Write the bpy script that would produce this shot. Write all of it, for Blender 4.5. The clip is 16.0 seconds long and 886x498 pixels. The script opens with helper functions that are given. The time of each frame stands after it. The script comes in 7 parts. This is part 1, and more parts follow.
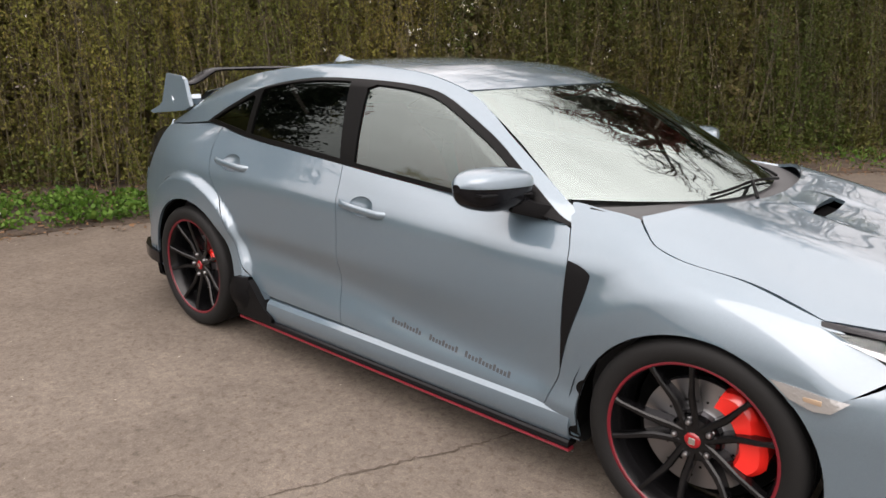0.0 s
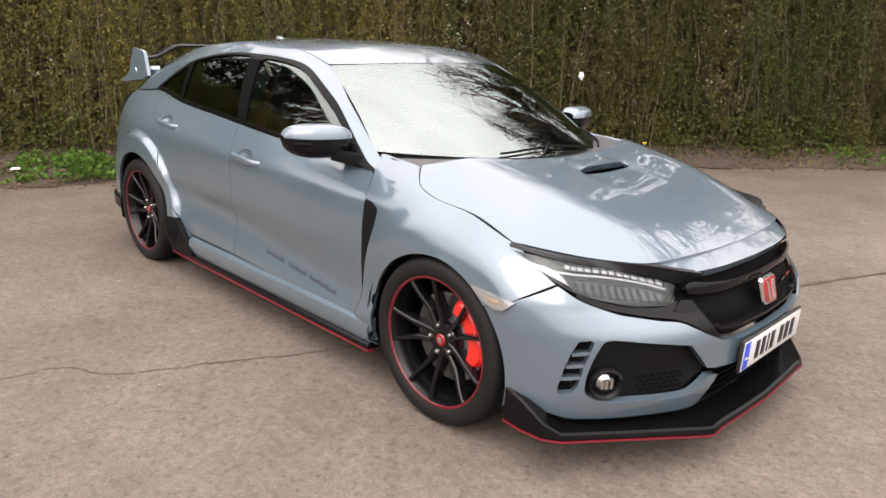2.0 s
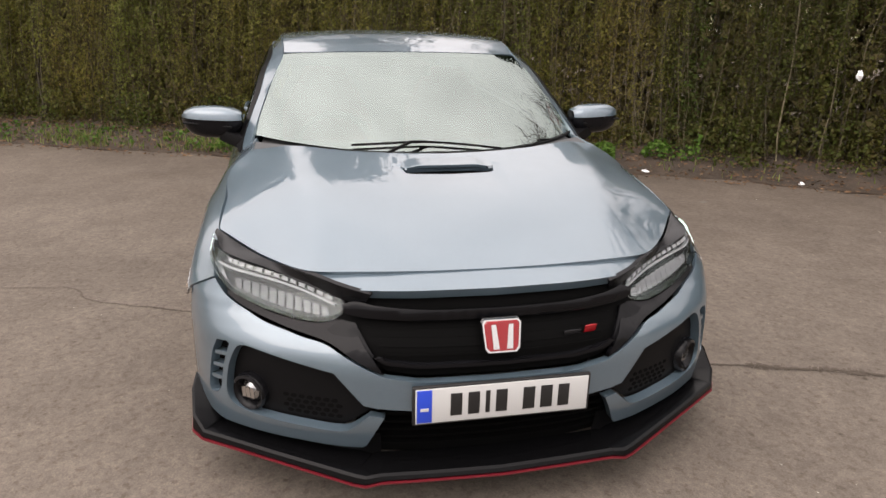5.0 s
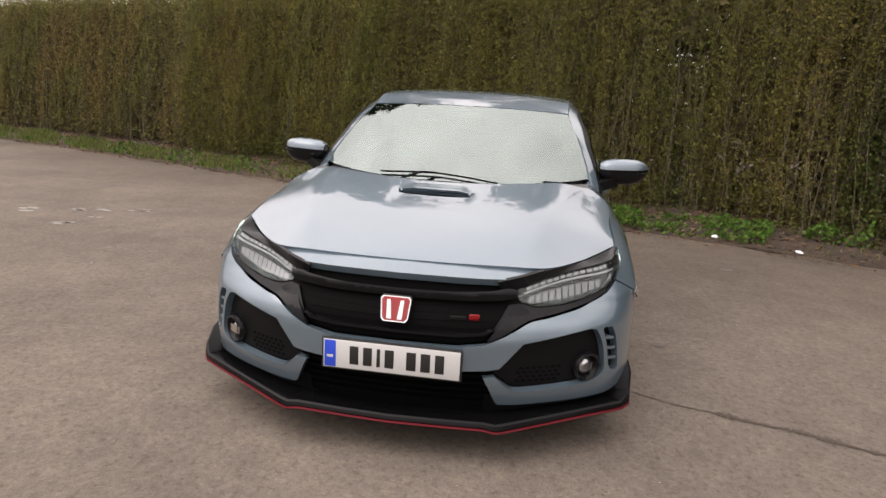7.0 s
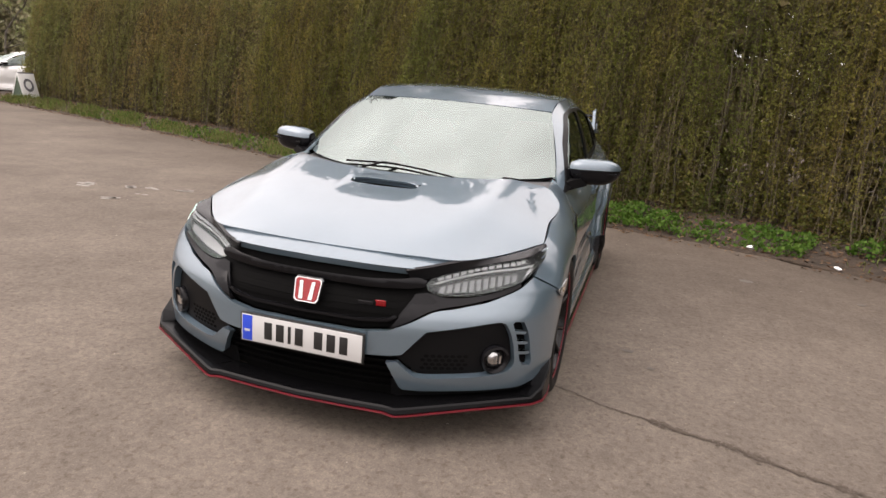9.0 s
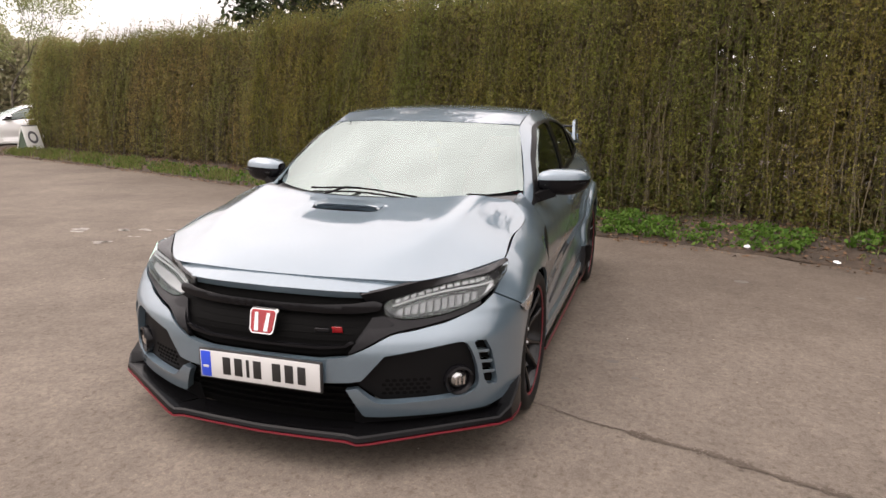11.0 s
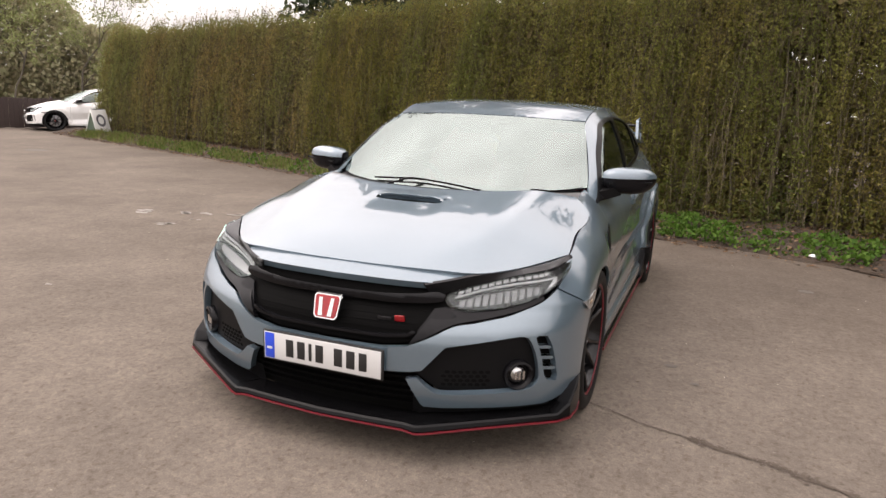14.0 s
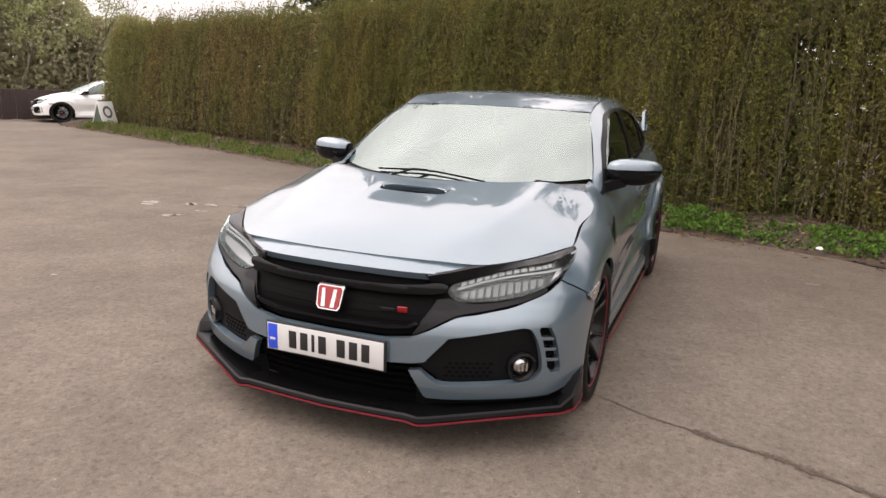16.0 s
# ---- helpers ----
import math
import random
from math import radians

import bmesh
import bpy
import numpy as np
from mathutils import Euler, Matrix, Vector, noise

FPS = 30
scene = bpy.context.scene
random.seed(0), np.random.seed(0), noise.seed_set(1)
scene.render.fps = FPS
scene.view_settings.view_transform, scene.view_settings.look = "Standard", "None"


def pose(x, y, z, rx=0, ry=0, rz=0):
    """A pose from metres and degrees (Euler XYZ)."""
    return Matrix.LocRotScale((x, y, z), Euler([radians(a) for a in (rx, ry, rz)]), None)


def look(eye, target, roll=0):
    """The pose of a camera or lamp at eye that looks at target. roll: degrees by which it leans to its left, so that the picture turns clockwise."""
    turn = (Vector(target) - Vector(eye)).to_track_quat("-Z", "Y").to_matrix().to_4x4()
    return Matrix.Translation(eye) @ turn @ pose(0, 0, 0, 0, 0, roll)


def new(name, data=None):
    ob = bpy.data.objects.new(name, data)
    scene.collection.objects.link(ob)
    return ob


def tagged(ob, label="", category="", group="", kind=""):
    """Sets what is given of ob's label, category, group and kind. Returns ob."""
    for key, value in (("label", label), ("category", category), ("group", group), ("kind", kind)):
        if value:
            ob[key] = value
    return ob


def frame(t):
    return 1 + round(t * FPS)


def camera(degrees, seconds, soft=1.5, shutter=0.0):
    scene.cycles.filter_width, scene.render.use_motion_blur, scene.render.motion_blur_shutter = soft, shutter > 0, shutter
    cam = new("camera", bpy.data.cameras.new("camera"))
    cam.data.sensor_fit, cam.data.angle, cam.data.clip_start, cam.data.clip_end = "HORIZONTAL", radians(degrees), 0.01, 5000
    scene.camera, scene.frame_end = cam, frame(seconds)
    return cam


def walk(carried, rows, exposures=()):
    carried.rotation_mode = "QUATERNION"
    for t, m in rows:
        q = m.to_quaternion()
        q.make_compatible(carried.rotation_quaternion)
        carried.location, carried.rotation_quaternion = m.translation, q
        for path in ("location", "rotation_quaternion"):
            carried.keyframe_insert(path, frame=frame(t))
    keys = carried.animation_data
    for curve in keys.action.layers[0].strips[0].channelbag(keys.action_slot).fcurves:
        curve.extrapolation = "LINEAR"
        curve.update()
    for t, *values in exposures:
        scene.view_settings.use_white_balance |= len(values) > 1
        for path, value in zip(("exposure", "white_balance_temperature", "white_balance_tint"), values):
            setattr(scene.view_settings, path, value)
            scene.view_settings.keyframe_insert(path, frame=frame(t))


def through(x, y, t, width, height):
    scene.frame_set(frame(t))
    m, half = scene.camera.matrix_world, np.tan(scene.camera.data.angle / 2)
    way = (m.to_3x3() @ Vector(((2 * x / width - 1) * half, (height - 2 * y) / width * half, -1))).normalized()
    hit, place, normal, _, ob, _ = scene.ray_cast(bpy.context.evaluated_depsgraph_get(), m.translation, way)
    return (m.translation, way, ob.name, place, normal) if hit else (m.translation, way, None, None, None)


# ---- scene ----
cam = camera(65.0, 16.0, soft=1.5)
PATH = [
    (0, (1.976, -2.745, 1.432), (0.726, -1.281, 0.89), 0.2),
    (0.5, (2.32, -2.96, 1.422), (1.102, -1.479, 0.853), -0.5),
    (1, (2.658, -3.013, 1.44), (1.446, -1.523, 0.882), -0.8),
    (1.5, (2.956, -2.906, 1.435), (1.705, -1.448, 0.879), 2.0),
    (2, (3.075, -2.578, 1.405), (1.712, -1.229, 0.838), 1.7),
    (2.5, (3.252, -2.297, 1.401), (1.788, -1.063, 0.821), -0.3),
    (3, (3.524, -2.001, 1.419), (1.94, -0.923, 0.846), 0.9),
    (3.5, (3.603, -1.647, 1.371), (1.939, -0.697, 0.799), 2.4),
    (4, (3.659, -1.281, 1.395), (1.955, -0.45, 0.756), 2.1),
    (4.5, (3.865, -0.899, 1.397), (2.074, -0.247, 0.79), 1.6),
    (5, (3.962, -0.556, 1.396), (2.094, -0.157, 0.805), 0.9),
    (5.2, (3.951, -0.385, 1.381), (2.064, -0.072, 0.798), 2.6),
    (7.3, (4.722, 0.62, 1.334), (2.795, 0.266, 0.929), 2.3),
    (7.5, (4.77, 0.685, 1.34), (2.85, 0.3, 0.936), 2.1),
    (8, (4.891, 0.902, 1.355), (2.984, 0.471, 0.933), 4.3),
    (8.5, (4.801, 1.058, 1.364), (2.917, 0.541, 0.934), 2.7),
    (9, (4.556, 1.197, 1.371), (2.679, 0.669, 0.925), 5.1),
    (9.2, (4.503, 1.275, 1.373), (2.63, 0.737, 0.925), 4.4),
    (11.3, (4.442, 1.411, 1.361), (2.566, 0.834, 0.976), 0.8),
    (11.5, (4.443, 1.397, 1.356), (2.565, 0.838, 0.953), 1.8),
    (12, (4.442, 1.386, 1.35), (2.567, 0.857, 0.902), 3.0),
    (12.5, (4.443, 1.38, 1.355), (2.597, 0.77, 0.886), 2.2),
    (13, (4.452, 1.366, 1.358), (2.611, 0.722, 0.914), 2.4),
    (13.5, (4.454, 1.35, 1.353), (2.618, 0.672, 0.938), 2.4),
    (14, (4.462, 1.345, 1.349), (2.634, 0.642, 0.946), 2.6),
    (14.5, (4.464, 1.349, 1.352), (2.641, 0.631, 0.949), 2.4),
    (15, (4.459, 1.345, 1.347), (2.638, 0.625, 0.942), 2.5),
    (15.5, (4.452, 1.347, 1.348), (2.634, 0.627, 0.929), 2.7),
    (16, (4.449, 1.353, 1.344), (2.631, 0.636, 0.918), 2.6),
]
walk(cam, [(t, look(eye, target, roll)) for t, eye, target, roll in PATH], [(0.0, -0.06, 6800, 18), (1.5, 0.20, 6850, 19), (3.5, -0.13, 6850, 18), (5.0, -0.36, 6850, 18), (7.5, -0.40, 6900, 20), (9.0, -0.22, 6900, 20), (11.5, -0.13, 6900, 20), (16.0, -0.17, 6900, 20)])

# ---- light: bright broken overcast, the sun behind cloud ----
SUN_UP, SUN_ROUND = 52.0, 150.0
world = bpy.data.worlds.new("overcast_sky")
scene.world = world
world.use_nodes = True
wn = world.node_tree


def sky_node(kind, **values):
    n = wn.nodes.new(kind)
    for key, value in values.items():
        n.inputs[key].default_value = value
    return n


sky = sky_node("ShaderNodeTexSky")
sky.sky_type = "NISHITA"
sky.sun_disc = False
sky.sun_elevation, sky.sun_rotation = radians(SUN_UP), radians(SUN_ROUND)
sky.dust_density = 3.0
way = sky_node("ShaderNodeTexCoord")
split = sky_node("ShaderNodeSeparateXYZ")
wn.links.new(way.outputs["Generated"], split.inputs[0])
rise = wn.nodes.new("ShaderNodeValToRGB")
for at in (0.35, 0.62):
    rise.color_ramp.elements.new(at)
for e, (at, v) in zip(rise.color_ramp.elements, ((0.0, 0.30), (0.35, 0.58), (0.62, 0.88), (1.0, 1.04))):
    e.position, e.color = at, (v, v * 0.995, v * 0.98, 1)
wn.links.new(split.outputs["Z"], rise.inputs[0])
puff = sky_node("ShaderNodeTexNoise", Scale=2.6, Detail=6.0, Roughness=0.55)
wn.links.new(way.outputs["Generated"], puff.inputs["Vector"])
cloud = wn.nodes.new("ShaderNodeValToRGB")
for e, (at, v) in zip(cloud.color_ramp.elements, ((0.34, 0.86), (0.68, 1.10))):
    e.position, e.color = at, (v, v, v, 1)
wn.links.new(puff.outputs["Fac"], cloud.inputs[0])
grey = wn.nodes.new("ShaderNodeMix")
grey.data_type, grey.blend_type = "RGBA", "MULTIPLY"
grey.inputs[0].default_value = 1.0
wn.links.new(rise.outputs[0], grey.inputs[6])
wn.links.new(cloud.outputs[0], grey.inputs[7])
bright = wn.nodes.new("ShaderNodeMix")
bright.data_type, bright.blend_type = "RGBA", "MULTIPLY"
bright.inputs[0].default_value = 1.0
CLOUD_LIGHT = 36.5
bright.inputs[7].default_value = (CLOUD_LIGHT, CLOUD_LIGHT, CLOUD_LIGHT, 1)
# the cloud is brighter round the veiled sun than opposite it
lit = wn.nodes.new("ShaderNodeVectorMath")
lit.operation = "DOT_PRODUCT"
lit.inputs[1].default_value = (math.sin(radians(180 - SUN_ROUND)), -math.cos(radians(180 - SUN_ROUND)), 0)
wn.links.new(way.outputs["Generated"], lit.inputs[0])
toward = wn.nodes.new("ShaderNodeMath")
toward.operation = "MULTIPLY_ADD"
toward.inputs[1].default_value, toward.inputs[2].default_value = 0.18, 1.0
wn.links.new(lit.outputs["Value"], toward.inputs[0])
tilt = wn.nodes.new("ShaderNodeMix")
tilt.data_type, tilt.blend_type = "RGBA", "MULTIPLY"
tilt.inputs[0].default_value = 1.0
wn.links.new(grey.outputs[2], tilt.inputs[6])
wn.links.new(toward.outputs[0], tilt.inputs[7])
wn.links.new(tilt.outputs[2], bright.inputs[6])
cover = wn.nodes.new("ShaderNodeMix")
cover.data_type = "RGBA"
cover.inputs[0].default_value = 0.94
wn.links.new(sky.outputs[0], cover.inputs[6])
wn.links.new(bright.outputs[2], cover.inputs[7])
wn.links.new(cover.outputs[2], wn.nodes["Background"].inputs[0])
wn.nodes["Background"].inputs[1].default_value = 0.10
sun_data = bpy.data.lights.new("sun", "SUN")
sun_data.energy, sun_data.angle, sun_data.color = 1.4, radians(50), (1.0, 0.96, 0.9)
sun = new("sun", sun_data)
sun.rotation_euler = (radians(90 - SUN_UP), 0, radians(180 - SUN_ROUND))

# ---- materials ----
def material(name, colour=(0.5, 0.5, 0.5), rough=0.5, metal=0.0, **extra):
    m = bpy.data.materials.new(name)
    m.use_nodes = True
    b = m.node_tree.nodes["Principled BSDF"]
    b.inputs["Base Color"].default_value = (*colour, 1)
    b.inputs["Roughness"].default_value = rough
    b.inputs["Metallic"].default_value = metal
    for key, value in extra.items():
        b.inputs[key.replace("_", " ")].default_value = value
    return m


def node(m, kind, **values):
    n = m.node_tree.nodes.new(kind)
    for key, value in values.items():
        if key in n.inputs:
            n.inputs[key].default_value = value
        else:
            n.inputs[key.replace("_", " ")].default_value = value
    return n


def wire(m, a, b):
    m.node_tree.links.new(a, b)


def shader(m):
    return m.node_tree.nodes["Principled BSDF"]


def ramp(m, source, *stops):
    r = m.node_tree.nodes.new("ShaderNodeValToRGB")
    while len(r.color_ramp.elements) < len(stops):
        r.color_ramp.elements.new(0.5)
    for e, (at, colour) in zip(r.color_ramp.elements, stops):
        e.position, e.color = at, (*colour, 1)
    wire(m, source, r.inputs[0])
    return r.outputs[0]


def place(m):
    return node(m, "ShaderNodeTexCoord").outputs["Object"]


def grain(m, scale, detail=4.0, rough=0.6, source=None):
    n = node(m, "ShaderNodeTexNoise", Scale=scale, Detail=detail, Roughness=rough)
    wire(m, source or place(m), n.inputs["Vector"])
    return n.outputs["Fac"]


def relief(m, source, strength=0.2, distance=0.01):
    b = node(m, "ShaderNodeBump", Strength=strength, Distance=distance)
    wire(m, source, b.inputs["Height"])
    wire(m, b.outputs[0], shader(m).inputs["Normal"])
    return b


def mixed(m, factor, a, b, blend="MIX"):
    n = m.node_tree.nodes.new("ShaderNodeMix")
    n.data_type, n.blend_type = "RGBA", blend
    for at, value in ((0, factor), (6, a), (7, b)):
        if isinstance(value, (tuple, float, int)):
            n.inputs[at].default_value = (*value, 1) if isinstance(value, tuple) else value
        else:
            wire(m, value, n.inputs[at])
    return n.outputs[2]


def paint(name, colour, metal):
    m = material(name, colour, 0.34, metal, Coat_Weight=1.0, Coat_Roughness=0.015, Coat_IOR=1.8)
    flake = grain(m, 900, 1.0)
    dust = grain(m, 5, 5.0)
    wire(m, mixed(m, ramp(m, flake, (0.35, (0, 0, 0)), (0.7, (1, 1, 1))), tuple(c * 0.86 for c in colour), tuple(min(1, c * 1.12) for c in colour)), shader(m).inputs["Base Color"])
    wire(m, ramp(m, dust, (0.3, (0.30, 0.30, 0.30)), (0.75, (0.40, 0.40, 0.40))), shader(m).inputs["Roughness"])
    return m


def thin_glass(name, tint, ior=1.6):
    """A pane: what lies behind, tinted, under a mirror film that grows towards grazing views."""
    m = bpy.data.materials.new(name)
    m.use_nodes = True
    m.node_tree.nodes.remove(shader(m))
    clear = node(m, "ShaderNodeBsdfTransparent", Color=(*tint, 1))
    gloss = node(m, "ShaderNodeBsdfGlossy", Roughness=0.0, Color=(0.86, 0.98, 0.94, 1))
    facing = node(m, "ShaderNodeFresnel", IOR=ior)
    mix = node(m, "ShaderNodeMixShader")
    wire(m, facing.outputs[0], mix.inputs[0])
    wire(m, clear.outputs[0], mix.inputs[1])
    wire(m, gloss.outputs[0], mix.inputs[2])
    wire(m, mix.outputs[0], m.node_tree.nodes["Material Output"].inputs[0])
    return m


PAINT = paint("grey_blue_metallic_paint", (0.110, 0.158, 0.194), 0.38)
WHITE_PAINT = paint("white_paint", (0.80, 0.80, 0.79), 0.0)
GLOSS_BLACK = material("gloss_black_plastic", (0.006, 0.006, 0.007), 0.10, Specular_IOR_Level=0.16)
SATIN_BLACK = material("satin_black_plastic", (0.0045, 0.0045, 0.005), 0.5, Specular_IOR_Level=0.12)
relief(SATIN_BLACK, grain(SATIN_BLACK, 700, 2), 0.15, 0.0005)
SPLITTER_BLACK = material("semi_gloss_splitter", (0.004, 0.004, 0.0045), 0.24, Specular_IOR_Level=0.14)
TRIM_GREY = material("smoked_gloss_trim", (0.015, 0.015, 0.0165), 0.26, 0.1, Specular_IOR_Level=0.22)
# cowl plastic lightened in colour to stand in for the sky it reflects
COWL_GREY = material("sky_lit_cowl_plastic", (0.055, 0.056, 0.058), 0.55)
relief(COWL_GREY, grain(COWL_GREY, 300, 3), 0.2, 0.001)
LINER = material("wheel_arch_liner", (0.004, 0.004, 0.004), 0.95, Specular_IOR_Level=0.05)
RUBBER = material("tyre_rubber", (0.009, 0.009, 0.009), 0.62, Specular_IOR_Level=0.2)
relief(RUBBER, grain(RUBBER, 260, 3), 0.2, 0.001)
RIM_BLACK = material("gloss_black_alloy", (0.005, 0.005, 0.0055), 0.2, 0.0, Specular_IOR_Level=0.3)
PILLAR_BLACK = material("black_window_surround", (0.004, 0.004, 0.004), 0.3, Specular_IOR_Level=0.08)
RED_LINE = material("red_pinstripe", (0.13, 0.005, 0.012), 0.4)
CALIPER_RED = material("red_caliper_enamel", (0.8, 0.023, 0.0154), 0.22, Coat_Weight=0.6)
STEEL = material("machined_steel", (0.30, 0.30, 0.31), 0.36, 1.0)
relief(STEEL, grain(STEEL, 400, 2), 0.08, 0.0004)
CHROME = material("chrome", (0.72, 0.72, 0.72), 0.16, 1.0)
BADGE_RED = material("red_badge_enamel", (0.26, 0.005, 0.009), 0.18, Coat_Weight=0.4)
LAMP_SILVER = material("lamp_reflector", (0.42, 0.425, 0.43), 0.2, 0.95)
relief(LAMP_SILVER, grain(LAMP_SILVER, 60, 1), 0.25, 0.004)
LAMP_DARK = material("lamp_inner_bezel", (0.022, 0.022, 0.024), 0.22, 0.2)
LAMP_WHITE = material("lamp_diffuser", (0.54, 0.55, 0.56), 0.25)
LAMP_FACET = material("lamp_facet", (0.22, 0.223, 0.227), 0.28, 0.45)
LAMP_TAIL = material("tail_lamp_red", (0.25, 0.005, 0.006), 0.15)
PLATE_WHITE = material("reflective_white_plate", (0.54, 0.545, 0.54), 0.35)
PLATE_BLUE = material("plate_blue_band", (0.0192, 0.064, 0.538), 0.4)
PLATE_BLACK = material("plate_black", (0.012, 0.012, 0.012), 0.5)
AMBER = material("clear_side_marker", (0.36, 0.36, 0.355), 0.14, 0.55, Coat_Weight=1.0)
relief(AMBER, grain(AMBER, 70, 1), 0.3, 0.005)
BULB_AMBER = material("amber_bulb", (0.30, 0.22, 0.15), 0.4)
SEAT_RED = material("red_seat_cloth", (0.20, 0.009, 0.013), 0.85)
relief(SEAT_RED, grain(SEAT_RED, 300, 3), 0.3, 0.001)
CABIN_BLACK = material("cabin_plastic", (0.032, 0.032, 0.0336), 0.7)
CABIN_GREY = material("roof_lining", (0.16, 0.16, 0.16), 0.9)
LETTERING = material("grey_lettering", (0.035, 0.039, 0.045), 0.5)
GLASS_CLEAR = thin_glass("windscreen_glass", (0.50, 0.55, 0.52), 3.1)
GLASS_SIDE = thin_glass("side_window_glass", (0.42, 0.46, 0.44), 2.1)
GLASS_DARK = thin_glass("privacy_glass", (0.05, 0.05, 0.055), 1.5)
GLASS_LAMP = thin_glass("lamp_lens", (0.94, 0.95, 0.96), 1.45)
HONEYCOMB = material("honeycomb_grille", (0.003, 0.003, 0.003), 0.5, Specular_IOR_Level=0.03)

# ---- the hatchback: surfaces (x ahead, w half-width, z up; nose at +x) ----
def slopes(h, d):
    """Slopes of a curve that never overshoots its knots."""
    m = np.zeros((d.shape[0], d.shape[1] + 1))
    a, b = d[:, :-1], d[:, 1:]
    ha, hb = h[:, :-1], h[:, 1:]
    with np.errstate(divide="ignore", invalid="ignore"):
        mid = 3 * (ha + hb) / ((2 * hb + ha) / a + (hb + 2 * ha) / b)
    m[:, 1:-1] = np.where(a * b > 0, mid, 0)
    m[:, 0], m[:, -1] = d[:, 0], d[:, -1]
    return m


def along(X, Y, x):
    """Row-wise smooth curves through knots X, Y, at x; straight beyond the ends."""
    h = np.diff(X, axis=1)
    d = np.diff(Y, axis=1) / h
    m = slopes(h, d)
    n = X.shape[1]
    i = np.clip((x[:, None] >= X).sum(1) - 1, 0, n - 2)
    r = np.arange(len(x))
    t = (x - X[r, i]) / h[r, i]
    tc = np.clip(t, 0, 1)
    y0, y1, m0, m1, hh = Y[r, i], Y[r, i + 1], m[r, i], m[r, i + 1], h[r, i]
    y = y0 * (1 + 2 * tc) * (1 - tc) ** 2 + m0 * hh * tc * (1 - tc) ** 2 + y1 * tc**2 * (3 - 2 * tc) + m1 * hh * tc**2 * (tc - 1)
    return y + np.where(t > 1, m1, m0) * hh * (t - tc)


def spl(*pts):
    X, Y = np.array([pts]).transpose(2, 0, 1)

    def f(x):
        x = np.asarray(x, float)
        k = x.size
        return along(np.repeat(X, k, 0), np.repeat(Y, k, 0), x.ravel()).reshape(x.shape)

    return f


def step(a, b, x):
    t = np.clip((x - a) / (b - a), 0, 1)
    return t * t * (3 - 2 * t)


WHEEL_F, WHEEL_R, HUB_Z = 1.35, -1.35, 0.328

SIDE_Z = [
    spl((-2, 0.15), (2, 0.15)),
    spl((-2, 0.33), (-0.9, 0.33), (0.85, 0.295), (1.2, 0.32), (2, 0.33)),
    spl((-2, 0.47), (-0.9, 0.52), (-0.4, 0.50), (0.3, 0.42), (0.85, 0.37), (1.2, 0.43), (2, 0.45)),
    spl((-2.1, 0.62), (0.85, 0.62), (1.35, 0.60), (1.65, 0.55), (1.8, 0.52)),
    spl((-2.1, 0.84), (-1.35, 0.84), (-0.7, 0.82), (0, 0.80), (0.85, 0.775), (1.05, 0.77), (1.35, 0.70), (1.65, 0.65), (1.8, 0.61)),
    spl((-2.1, 0.97), (-0.7, 0.95), (0, 0.90), (0.85, 0.89), (1.05, 0.88), (1.35, 0.80), (1.65, 0.72), (1.8, 0.67)),
    spl((-2.1, 1.08), (-0.7, 1.06), (0, 1.0), (0.85, 0.965), (1.05, 0.95), (1.35, 0.875), (1.65, 0.77), (1.8, 0.72)),
]
SIDE_W = [
    spl((-2.15, 0.62), (-1.9, 0.82), (-1.35, 0.89), (-0.7, 0.885), (0, 0.888), (0.85, 0.89), (1.35, 0.90), (1.65, 0.905), (1.8, 0.89)),
    spl((-2.15, 0.68), (-1.9, 0.84), (-1.35, 0.895), (-0.7, 0.890), (0, 0.892), (0.85, 0.893), (1.35, 0.90), (1.65, 0.91), (1.8, 0.895)),
    spl((-2.15, 0.71), (-1.9, 0.845), (-1.35, 0.90), (-0.7, 0.860), (0, 0.857), (0.85, 0.872), (1.35, 0.905), (1.65, 0.91), (1.8, 0.895)),
    spl((-2.15, 0.71), (-1.9, 0.845), (-1.35, 0.905), (-0.7, 0.888), (0, 0.893), (0.85, 0.892), (1.05, 0.90), (1.35, 0.912), (1.65, 0.912), (1.8, 0.895)),
    spl((-2.15, 0.68), (-1.9, 0.805), (-1.35, 0.892), (-0.7, 0.888), (0, 0.886), (0.85, 0.876), (1.05, 0.885), (1.35, 0.898), (1.65, 0.90), (1.8, 0.88)),
    spl((-2.15, 0.63), (-1.9, 0.76), (-1.35, 0.842), (-0.7, 0.832), (0, 0.846), (0.85, 0.80), (1.05, 0.82), (1.35, 0.85), (1.65, 0.866), (1.8, 0.825)),
    spl((-2.15, 0.58), (-1.9, 0.68), (-1.35, 0.75), (-0.7, 0.772), (0, 0.785), (0.85, 0.705), (1.05, 0.716), (1.35, 0.765), (1.65, 0.81), (1.8, 0.79)),
]


